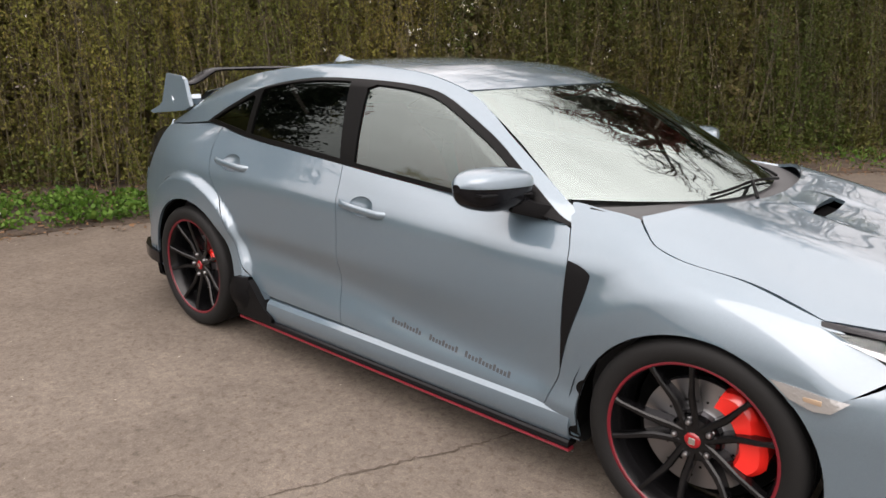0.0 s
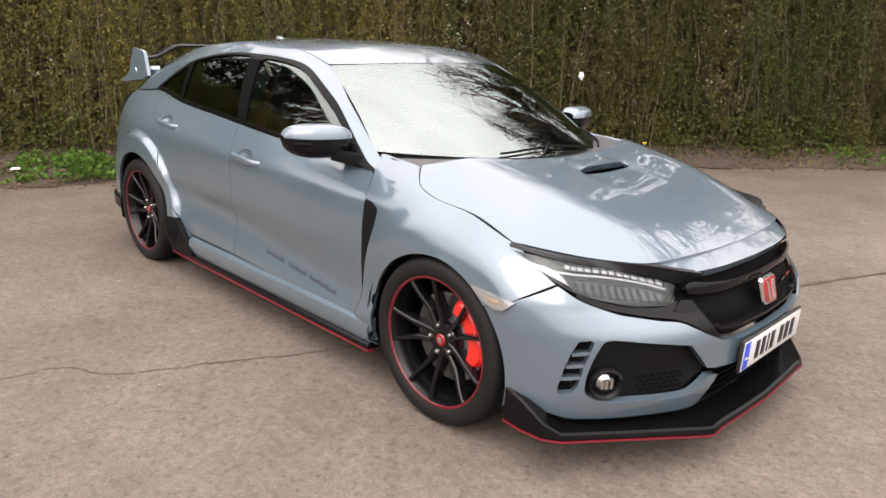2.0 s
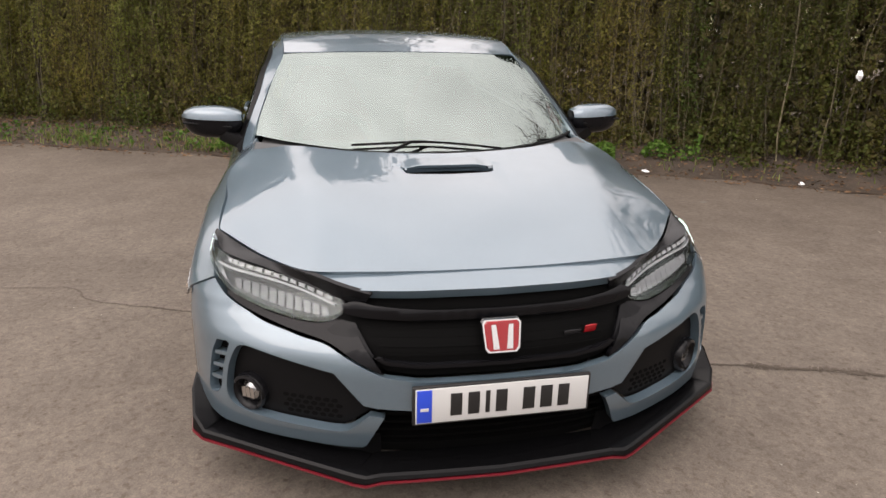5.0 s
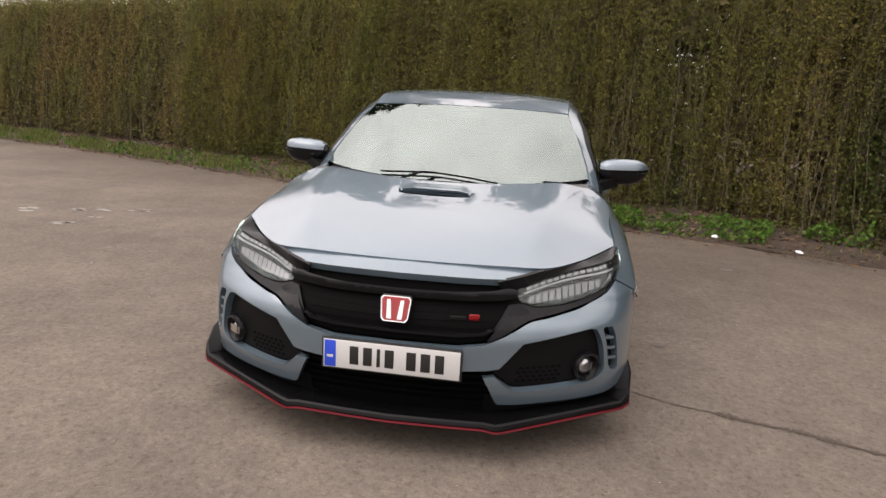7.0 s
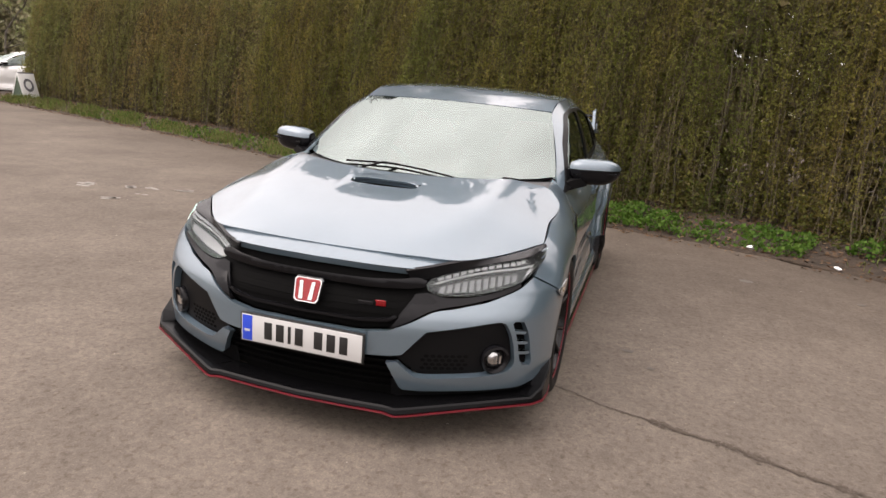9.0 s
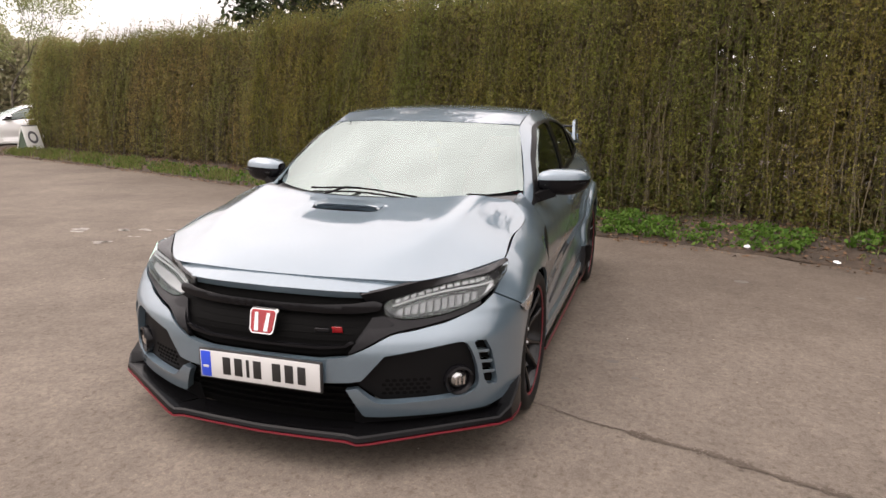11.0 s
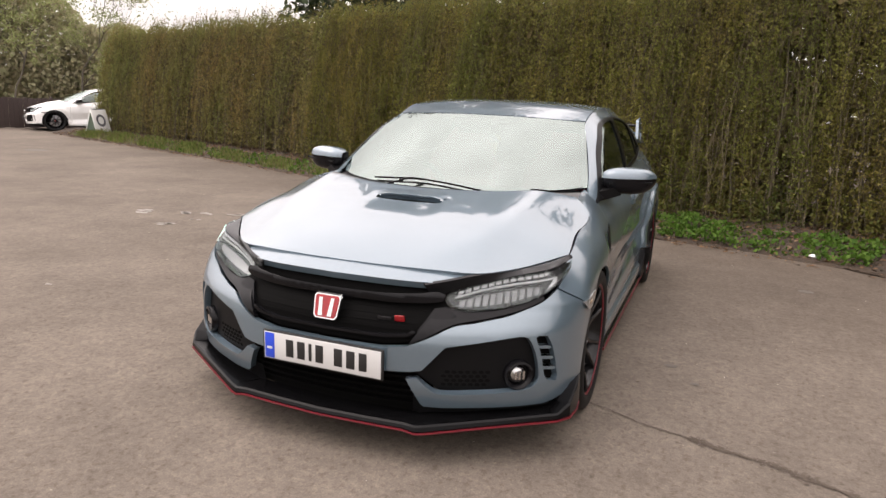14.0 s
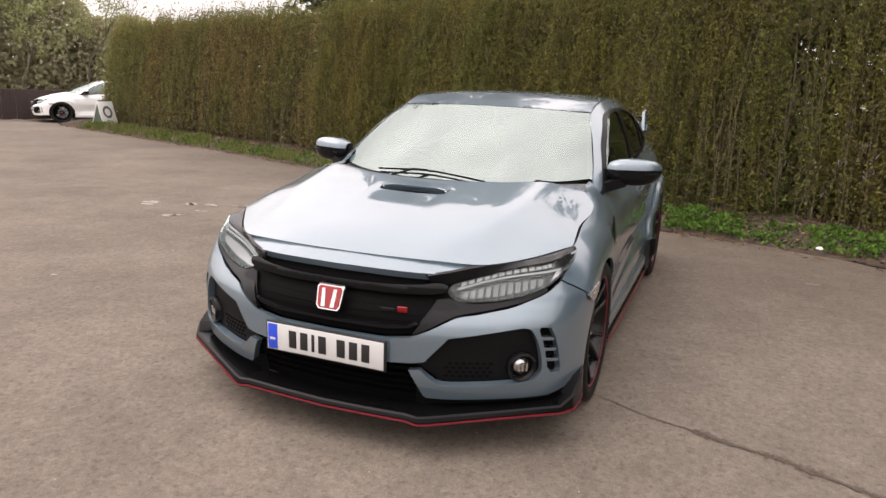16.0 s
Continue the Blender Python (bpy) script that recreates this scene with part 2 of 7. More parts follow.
def faired(f, x0, x1, y0, y1, dx, dy, sx, sy):
    """The surface f on a fine net, evened out by sx and sy metres, and read back without steps."""
    mx, my = math.ceil(3 * sx / dx) + 2, math.ceil(3 * sy / dy) + 2
    gx = np.arange(x0 - mx * dx, x1 + (mx + 1) * dx, dx)
    gy = np.arange(y0 - my * dy, y1 + (my + 1) * dy, dy)
    T = f(*np.meshgrid(gx, gy, indexing="ij"))
    for axis, m, d, s in ((0, mx, dx, sx), (1, my, dy, sy)):
        k = np.exp(-0.5 * (np.arange(-m, m + 1) * d / s) ** 2)
        T = np.apply_along_axis(lambda r: np.convolve(np.r_[2 * r[0] - r[m:0:-1], r, 2 * r[-1] - r[-2 : -m - 2 : -1]], k / k.sum(), "valid"), axis, T)

    def read(x, y):
        x, y = np.broadcast_arrays(np.asarray(x, float), np.asarray(y, float))
        u, v = (x - gx[0]) / dx, (y - gy[0]) / dy
        i, j = np.clip(u.astype(int), 1, len(gx) - 3), np.clip(v.astype(int), 1, len(gy) - 3)
        a, b = u - i, v - j

        def weights(t):
            return ((1 - t) ** 3 / 6, (3 * t**3 - 6 * t**2 + 4) / 6, (-3 * t**3 + 3 * t**2 + 3 * t + 1) / 6, t**3 / 6)

        wa, wb = weights(a), weights(b)
        return sum(wa[m] * wb[n] * T[i + m - 1, j + n - 1] for m in range(4) for n in range(4))

    return read


def flank_knots(x, z):
    Z = np.stack([f(x.ravel()) for f in SIDE_Z], 1)
    W = np.stack([f(x.ravel()) for f in SIDE_W], 1)
    return along(Z, W, z.ravel()).reshape(x.shape)


FLANK = faired(flank_knots, -2.2, 1.9, 0.14, 1.12, 0.02, 0.01, 0.06, 0.014)


def side_w(x, z):
    """Half-width of the body's flank."""
    x, z = np.broadcast_arrays(np.asarray(x, float), np.asarray(z, float))
    w = FLANK(x, z) + 0.004 * step(1.62, 1.76, x)
    rf = np.hypot(x - WHEEL_F, (z - HUB_Z))
    rr = np.maximum(np.hypot(x - WHEEL_R, z - HUB_Z), 0.93 * np.maximum(np.abs(x - WHEEL_R), 0.0) + 0.42 * np.maximum(z - HUB_Z, 0))
    w = w + 0.020 * step(0.545, 0.425, rf) * step(0.2, 0.32, z)
    w = w + 0.036 * step(0.515, 0.475, rr) * step(0.2, 0.3, z)
    return w


RAIL_Z = spl((-2.0, 1.03), (-1.75, 1.135), (-1.4, 1.262), (-1.0, 1.345), (-0.4, 1.385), (0, 1.36), (0.27, 1.292), (0.55, 1.13), (0.8, 0.968), (0.95, 0.87))
RAIL_W = spl((-2.0, 0.60), (-1.4, 0.59), (-0.8, 0.60), (-0.2, 0.61), (0.27, 0.600), (0.55, 0.675), (0.8, 0.738), (0.95, 0.768))
CABIN_W = spl((-2.0, 0.70), (-1.33, 0.79), (-0.7, 0.812), (0, 0.812), (0.4, 0.805), (0.85, 0.80))


def cabin_w(x, z):
    """Half-width of the glasshouse, from the waist to the roof rail."""
    x, z = np.broadcast_arrays(np.asarray(x, float), np.asarray(z, float))
    d = np.maximum(z - 0.955, -0.1)
    w = CABIN_W(x) - 0.22 * d - 0.45 * d * d
    e = RAIL_Z(x) - z
    k = np.clip(1 - e / 0.085, 0, 1.3)
    return w - np.maximum(w - RAIL_W(x), 0.0) * k**1.6


BONNET_C = spl((0.9, 1.0), (1.1, 0.985), (1.4, 0.928), (1.65, 0.872), (1.85, 0.812), (2.0, 0.755), (2.08, 0.72), (2.15, 0.68))
BONNET_W = spl((1.0, 0.69), (1.07, 0.734), (1.165, 0.812), (1.258, 0.82), (1.437, 0.807), (1.633, 0.819), (1.75, 0.80), (2.1, 0.80))
BONNET_E = spl((1.0, 0.96), (1.07, 0.937), (1.165, 0.876), (1.258, 0.85), (1.437, 0.825), (1.633, 0.768), (1.8, 0.70), (1.9, 0.657), (2.0, 0.63), (2.1, 0.60))
BONNET_P = spl((1.0, 4.5), (1.4, 4.0), (1.8, 3.0), (2.1, 3.0))
RIDGE_Y = spl((0.95, 0.60), (1.4, 0.56), (1.9, 0.46), (2.1, 0.42))


def bonnet_knots(x, y):
    a = np.abs(y)
    z = BONNET_C(x) - (BONNET_C(x) - BONNET_E(x)) * (a / BONNET_W(x)) ** BONNET_P(x)
    g = a - RIDGE_Y(x)
    ridge = 0.017 * np.where(g < 0, np.exp(-((g / 0.15) ** 2)), np.exp(-((g / 0.085) ** 2)))
    return z + ridge * step(2.02, 1.75, x) * step(0.95, 1.15, x) - 0.006 * np.exp(-((a / 0.25) ** 2)) * step(2.0, 1.6, x)


bonnet_z = faired(bonnet_knots, 0.95, 2.15, -0.84, 0.84, 0.02, 0.01, 0.035, 0.008)


def bonnet_dish(x, y):
    """The bonnet with the sunk ramp before its scoop."""
    return bonnet_z(x, y) - 0.009 * step(0.215, 0.135, np.abs(y)) * step(1.68, 1.45, x) * step(1.395, 1.41, x)


ROOF_C = spl((-2.0, 1.16), (-1.6, 1.285), (-1.0, 1.385), (-0.4, 1.412), (0, 1.396), (0.27, 1.352), (0.45, 1.308))


def roof_z(x, y):
    x = np.asarray(x, float)
    k = np.minimum(x, 0.27)
    e = RAIL_Z(k) - 0.3 * (x - k)
    c = ROOF_C(x)
    return e + (c - e) * (1 - (np.abs(y) / RAIL_W(k)) ** 2.4)


def screen(u, v):
    """The windscreen: u across from -1 to 1, v from its foot to the roof."""
    u, v = np.broadcast_arrays(np.asarray(u, float), np.asarray(v, float))
    q = np.abs(u) ** 2.3
    foot = np.stack([1.22 - 0.43 * q, 0.737 * u, 0.94 + 0.02 * q], -1)
    head = np.stack([0.45 - 0.18 * q, 0.598 * u, 1.308 - 0.018 * q], -1)
    p = foot + (head - foot) * v[..., None]
    b = (4 * v * (1 - v) * 0.02)[..., None]
    return p + b * np.array([0.45, 0.0, 0.9])


PLAN = [(2.222, 0), (2.213, 0.2), (2.176, 0.4), (2.075, 0.63), (1.99, 0.755), (1.90, 0.848), (1.80, 0.897), (1.70, 0.923), (1.52, 0.936)]
PLAN_S = np.r_[0, np.cumsum([math.dist(a, b) for a, b in zip(PLAN, PLAN[1:])])]
PLAN_X, PLAN_Y = spl(*zip(PLAN_S, [p[0] for p in PLAN])), spl(*zip(PLAN_S, [p[1] for p in PLAN]))
OFF_FRONT = spl((0.12, -0.05), (0.2, -0.03), (0.33, 0), (0.45, 0.0), (0.51, -0.012), (0.56, -0.05), (0.60, -0.092), (0.65, -0.122), (0.72, -0.158), (0.77, -0.22))
OFF_SIDE = spl((0.12, -0.02), (0.2, -0.01), (0.33, 0), (0.5, 0.0), (0.6, -0.012), (0.645, -0.035), (0.70, -0.065), (0.77, -0.102))


OFF_TOP = spl((0.60, -0.055), (0.64, -0.06), (0.66, -0.062), (0.684, -0.078), (0.70, -0.11), (0.716, -0.14), (0.73, -0.175))
OFF_GRILLE = spl((0.44, -0.02), (0.5, -0.022), (0.567, -0.055), (0.62, -0.085), (0.66, -0.10))


def nose(s, z, front=None):
    """The front bumper's skin: s round the plan from the middle to the wheel arch. front: another lean than the bumper's."""
    s, z = np.broadcast_arrays(np.asarray(s, float), np.asarray(z, float))
    x, y = PLAN_X(s), PLAN_Y(s)
    tx, ty = PLAN_X(s + 0.02) - PLAN_X(np.abs(s - 0.02)), PLAN_Y(s + 0.02) - PLAN_Y(np.abs(s - 0.02)) * np.sign(s - 0.02)
    l = np.hypot(tx, ty)
    k = step(0.62, 1.1, s)
    off = (front or OFF_FRONT)(z) * (1 - k) + OFF_SIDE(z) * k
    return np.stack([x + ty / l * off, y - tx / l * off, z], -1)

# ---- building helpers ----
from mathutils.geometry import delaunay_2d_cdt


def holder(name, label, category, group="", at=None):
    ob = new(name)
    ob.empty_display_size = 0.2
    if at is not None:
        ob.matrix_world = at
    return tagged(ob, label, category, group)


def solid(name, verts, faces, mat, parent=None, label="", sharp=38.0, normals=None):
    """One mesh object from plain points and faces."""
    me = bpy.data.meshes.new(name)
    me.from_pydata([tuple(v) for v in verts], [], [tuple(f) for f in faces])
    me.validate()
    if normals is None:
        me.shade_smooth()
        me.set_sharp_from_angle(angle=radians(sharp))
    else:
        me.shade_smooth()
        me.normals_split_custom_set_from_vertices([tuple(n) for n in normals])
    for one in mat if isinstance(mat, (list, tuple)) else [mat]:
        me.materials.append(one)
    ob = new(name, me)
    if parent is not None:
        ob.parent = parent
    return tagged(ob, label)


def from_bm(name, bm, mat, parent=None, label="", sharp=38.0):
    me = bpy.data.meshes.new(name)
    bmesh.ops.recalc_face_normals(bm, faces=bm.faces)
    bm.to_mesh(me)
    bm.free()
    me.shade_smooth()
    me.set_sharp_from_angle(angle=radians(sharp))
    me.materials.append(mat)
    ob = new(name, me)
    if parent is not None:
        ob.parent = parent
    return tagged(ob, label)


def block(size, at=(0, 0, 0), turn=(0, 0, 0), bevel=0.0, segments=2, bm=None, taper=1.0):
    """A bevelled block; taper narrows its upper end."""
    out = bm or bmesh.new()
    made = bmesh.ops.create_cube(out, size=1)["verts"]
    for v in made:
        k = taper if v.co.z > 0 else 1.0
        v.co = Vector((v.co.x * size[0] * k, v.co.y * size[1] * k, v.co.z * size[2]))
    if bevel:
        edges = list({e for v in made for e in v.link_edges})
        made = list({v for f in bmesh.ops.bevel(out, geom=edges, offset=bevel, segments=segments, affect="EDGES", profile=0.5)["faces"] for v in f.verts} | {v for v in made if v.is_valid})
    bmesh.ops.transform(out, matrix=pose(*at, *turn), verts=made)
    return out


def lathe(profile, n=48, axis_y=True):
    """A ring of the closed or open profile (radius, offset) round the y axis."""
    v, f = [], []
    k = len(profile)
    for i in range(n):
        a = 2 * math.pi * i / n
        for r, o in profile:
            v.append((r * math.cos(a), o, r * math.sin(a)))
    for i in range(n):
        for j in range(k - 1):
            p, q = i * k + j, ((i + 1) % n) * k + j
            f.append((p, p + 1, q + 1, q))
    return v, f


def sweep(path, section, closed=False, caps=True):
    """A section (list of 2D points: side, up) carried along 3D points, upright."""
    v, f = [], []
    P = [Vector(p) for p in path]
    k = len(section)
    for i, p in enumerate(P):
        a = P[max(i - 1, 0)] if not closed else P[i - 1]
        b = P[min(i + 1, len(P) - 1)] if not closed else P[(i + 1) % len(P)]
        t = (b - a).normalized()
        side = t.cross(Vector((0, 0, 1)))
        side = side.normalized() if side.length > 1e-4 else Vector((1, 0, 0))
        up = side.cross(t)
        v += [p + side * s + up * h for s, h in section]
    for i in range(len(P) - (0 if closed else 1)):
        for j in range(k):
            a, b = i * k + j, i * k + (j + 1) % k
            c, d = ((i + 1) % len(P)) * k + (j + 1) % k, ((i + 1) % len(P)) * k + j
            f.append((a, b, c, d))
    if caps and not closed:
        f += [tuple(range(k - 1, -1, -1)), tuple(range((len(P) - 1) * k, len(P) * k))]
    return v, f


def curve(pts, n=8):
    """Smooth points through the given ones (any dimension)."""
    P = [np.array(p, float) for p in pts]
    P = [2 * P[0] - P[1]] + P + [2 * P[-1] - P[-2]]
    out = []
    for a, b, c, d in zip(P, P[1:], P[2:], P[3:]):
        for i in range(n):
            t = i / n
            out.append(0.5 * (2 * b + (c - a) * t + (2 * a - 5 * b + 4 * c - d) * t * t + (3 * b - a - 3 * c + d) * t**3))
    out.append(P[-2])
    return [tuple(float(c) for c in p) for p in out]


def arc(cx, cy, r, a0, a1, n=18):
    return [(cx + r * math.cos(radians(a0 + (a1 - a0) * i / n)), cy + r * math.sin(radians(a0 + (a1 - a0) * i / n))) for i in range(n + 1)]


def dense(pts, gap):
    """A closed outline with a point at least every gap."""
    out = []
    for a, b in zip(pts, pts[1:] + pts[:1]):
        d = math.dist(a, b)
        if d < 1e-6:
            continue
        n = max(1, math.ceil(d / gap))
        out += [(a[0] + (b[0] - a[0]) * i / n, a[1] + (b[1] - a[1]) * i / n) for i in range(n)]
    return out


def inset(pts, gap):
    """The outline drawn in by a panel gap."""
    P = np.array(pts)
    t = np.roll(P, -1, 0) - np.roll(P, 1, 0)
    t /= np.maximum(np.linalg.norm(t, axis=1, keepdims=True), 1e-9)
    area = 0.5 * np.sum(P[:, 0] * np.roll(P[:, 1], -1) - np.roll(P[:, 0], -1) * P[:, 1])
    n = np.stack([-t[:, 1], t[:, 0]], 1) * (1 if area > 0 else -1)
    return [tuple(p) for p in P + n * gap]


def inside(P, q):
    """Which points q lie within the outline P."""
    x, y = q[:, 0], q[:, 1]
    hit = np.zeros(len(q), bool)
    for (x0, y0), (x1, y1) in zip(P, np.roll(P, -1, 0)):
        c = (y0 > y) != (y1 > y)
        with np.errstate(divide="ignore", invalid="ignore"):
            hit ^= c & (x < (x1 - x0) * (y - y0) / (y1 - y0) + x0)
    return hit


def skin(name, outline, fn, mat, parent, label="", holes=(), gap=0.025, joint=0.0018, depth=0.014, lift=0.0, centre=(0, 0, 0.55)):
    """A panel: the outline (in the surface's own two measures) laid on the surface fn, with its edges turned inwards."""
    loops = [inset(dense(list(o), gap * 0.7), joint) for o in (outline, *holes)]
    if holes:
        loops[1:] = [inset(dense(list(o), gap * 0.7), -joint) for o in holes]
    edge = np.array([p for o in loops for p in o])
    lo, hi = edge.min(0), edge.max(0)
    gx, gy = np.meshgrid(np.arange(lo[0] + gap / 2, hi[0], gap), np.arange(lo[1] + gap / 2, hi[1], gap))
    gx = gx + (np.arange(gx.shape[0]) % 2)[:, None] * gap * 0.5
    q = np.stack([gx.ravel(), gy.ravel()], 1)
    keep = inside(np.array(loops[0]), q)
    for h in loops[1:]:
        keep &= ~inside(np.array(h), q)
    q = q[keep]
    if len(q):
        far = np.ones(len(q), bool)
        for i in range(0, len(edge), 64):
            far &= (np.hypot(*(q[:, None] - edge[None, i : i + 64]).transpose(2, 0, 1)) > gap * 0.5).all(1)
        q = q[far]
    pts = [Vector(p) for p in np.concatenate([edge, q])]
    ties, at = [], 0
    for o in loops:
        ties += [(at + i, at + (i + 1) % len(o)) for i in range(len(o))]
        at += len(o)
    verts, _, tris, *_ = delaunay_2d_cdt(pts, ties, [], 0, 1e-6)
    uv = np.array([tuple(p) for p in verts])
    T = np.array([tuple(t) for t in tris])
    mid = uv[T].mean(1)
    keep = inside(np.array(loops[0]), mid)
    for h in loops[1:]:
        keep &= ~inside(np.array(h), mid)
    T = T[keep]
    p = fn(uv[:, 0], uv[:, 1])
    e = 1e-3
    n = np.cross(fn(uv[:, 0] + e, uv[:, 1]) - fn(uv[:, 0] - e, uv[:, 1]), fn(uv[:, 0], uv[:, 1] + e) - fn(uv[:, 0], uv[:, 1] - e))
    n /= np.maximum(np.linalg.norm(n, axis=1, keepdims=True), 1e-12)
    if np.sum(n * (p - np.array(centre))) < 0:
        n = -n
    p = p + n * lift
    fnorm = np.cross(p[T[:, 1]] - p[T[:, 0]], p[T[:, 2]] - p[T[:, 0]])
    flip = np.sum(fnorm * n[T].mean(1), 1) < 0
    T[flip] = T[flip][:, ::-1]
    # the turned-in edge
    count = {}
    for a, b, c in T.tolist():
        for s in ((a, b), (b, c), (c, a)):
            count[s] = 1
    rim = [s for s in count if (s[1], s[0]) not in count]
    ids = sorted({i for s in rim for i in s})
    top = {i: len(p) + k for k, i in enumerate(ids)}
    low = {i: len(p) + len(ids) + k for k, i in enumerate(ids)}
    V = np.concatenate([p, p[ids], p[ids] - n[ids] * depth])
    side = np.zeros((len(p) + 2 * len(ids), 3))
    side[: len(p)] = n
    F = T.tolist()
    for a, b in rim:
        F.append((top[b], top[a], low[a], low[b]))
        o = np.cross(p[b] - p[a], n[a])
        o /= max(np.linalg.norm(o), 1e-9)
        for k in (top[a], top[b], low[a], low[b]):
            side[k] += o
    side /= np.maximum(np.linalg.norm(side, axis=1, keepdims=True), 1e-9)
    return solid(name, V, F, mat, parent, label, normals=side)


def flank(side):
    return lambda u, v: np.stack([u, side * side_w(u, v), v], -1)


def cabin(side):
    return lambda u, v: np.stack([u, side * cabin_w(u, v), v], -1)


def front(side, lean=None, back=0.0):
    def fn(u, v):
        p = nose(np.abs(u), v, lean)
        s = np.where(u < 0, -1.0, 1.0) * side
        return np.stack([p[..., 0] - back, p[..., 1] * s, p[..., 2]], -1)

    return fn


def over(f):
    return lambda u, v: np.stack([u, v, f(u, v)], -1)


def both(half):
    """An outline given for one side, from the middle outwards and back, closed over the middle."""
    return list(half) + [(-a, b) for a, b in reversed(half) if abs(a) > 1e-6]


def s_at(x):
    """Where round the nose's plan the car is x long."""
    return np.interp(-np.asarray(x), -np.array([p[0] for p in PLAN]), PLAN_S)

# ---- ground, verge and hedge ----
ASPHALT = material("worn_asphalt", (0.15, 0.14, 0.125), 0.95, Specular_IOR_Level=0.12)
_fine = grain(ASPHALT, 160, 5, 0.75)
_mid = grain(ASPHALT, 22, 4, 0.6)
_wide = grain(ASPHALT, 0.7, 5, 0.6)
_stones = node(ASPHALT, "ShaderNodeTexVoronoi", Scale=85.0)
wire(ASPHALT, place(ASPHALT), _stones.inputs["Vector"])
_chips = ramp(ASPHALT, _stones.outputs["Color"], (0.0, (0.62, 0.62, 0.62)), (0.55, (1, 1, 1)), (1.0, (1.5, 1.48, 1.42)))
_base = mixed(ASPHALT, ramp(ASPHALT, _wide, (0.34, (0, 0, 0)), (0.68, (0.734, 0.734, 0.734))), (0.122, 0.1035, 0.088), (0.184, 0.157, 0.134))
_base = mixed(ASPHALT, 0.46, _base, ramp(ASPHALT, _fine, (0.28, (0.35, 0.34, 0.33)), (0.5, (0.95, 0.95, 0.95)), (0.75, (1.7, 1.68, 1.6))), "MULTIPLY")
_base = mixed(ASPHALT, 0.30, _base, _chips, "MULTIPLY")
_base = mixed(ASPHALT, 0.36, _base, ramp(ASPHALT, _mid, (0.3, (0.62, 0.62, 0.62)), (0.7, (1.38, 1.36, 1.32))), "MULTIPLY")
_base = mixed(ASPHALT, 0.42, _base, ramp(ASPHALT, grain(ASPHALT, 5, 5, 0.65), (0.32, (0.74, 0.73, 0.72)), (0.7, (1.24, 1.23, 1.20))), "MULTIPLY")
_base = mixed(ASPHALT, 0.8, _base, ramp(ASPHALT, grain(ASPHALT, 34, 3, 0.55), (0.54, (1, 1, 1)), (0.66, (0.74, 0.72, 0.70))), "MULTIPLY")
_spots = node(ASPHALT, "ShaderNodeTexVoronoi", Scale=9.0)
wire(ASPHALT, place(ASPHALT), _spots.inputs["Vector"])
_base = mixed(ASPHALT, 0.7, _base, ramp(ASPHALT, _spots.outputs["Distance"], (0.04, (0.55, 0.53, 0.5)), (0.10, (1, 1, 1))), "MULTIPLY")
# asphalt darkened towards the hedge: its shade and leaf dirt painted in, ragged inner edge
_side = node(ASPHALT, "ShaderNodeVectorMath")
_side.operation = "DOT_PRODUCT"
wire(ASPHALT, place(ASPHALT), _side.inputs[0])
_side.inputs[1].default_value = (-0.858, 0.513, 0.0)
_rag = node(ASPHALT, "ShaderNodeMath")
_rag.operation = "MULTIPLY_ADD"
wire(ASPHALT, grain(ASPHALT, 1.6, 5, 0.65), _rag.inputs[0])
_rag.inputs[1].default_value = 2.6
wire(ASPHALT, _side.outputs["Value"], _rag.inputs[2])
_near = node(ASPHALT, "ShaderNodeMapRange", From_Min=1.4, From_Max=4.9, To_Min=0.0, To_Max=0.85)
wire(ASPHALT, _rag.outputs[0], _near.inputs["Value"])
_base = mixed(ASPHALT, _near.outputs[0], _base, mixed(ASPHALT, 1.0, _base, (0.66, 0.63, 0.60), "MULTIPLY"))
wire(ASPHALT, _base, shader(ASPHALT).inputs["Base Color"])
relief(ASPHALT, _fine, 0.45, 0.005)

EARTH = material("leaf_mould_earth", (0.06, 0.045, 0.03), 0.95)
_e = mixed(EARTH, ramp(EARTH, grain(EARTH, 6, 6, 0.7), (0.35, (0, 0, 0)), (0.65, (0.6, 0.6, 0.6))), (0.028, 0.020, 0.013), (0.078, 0.052, 0.034))
wire(EARTH, _e, shader(EARTH).inputs["Base Color"])
relief(EARTH, grain(EARTH, 40, 5, 0.7), 0.7, 0.02)


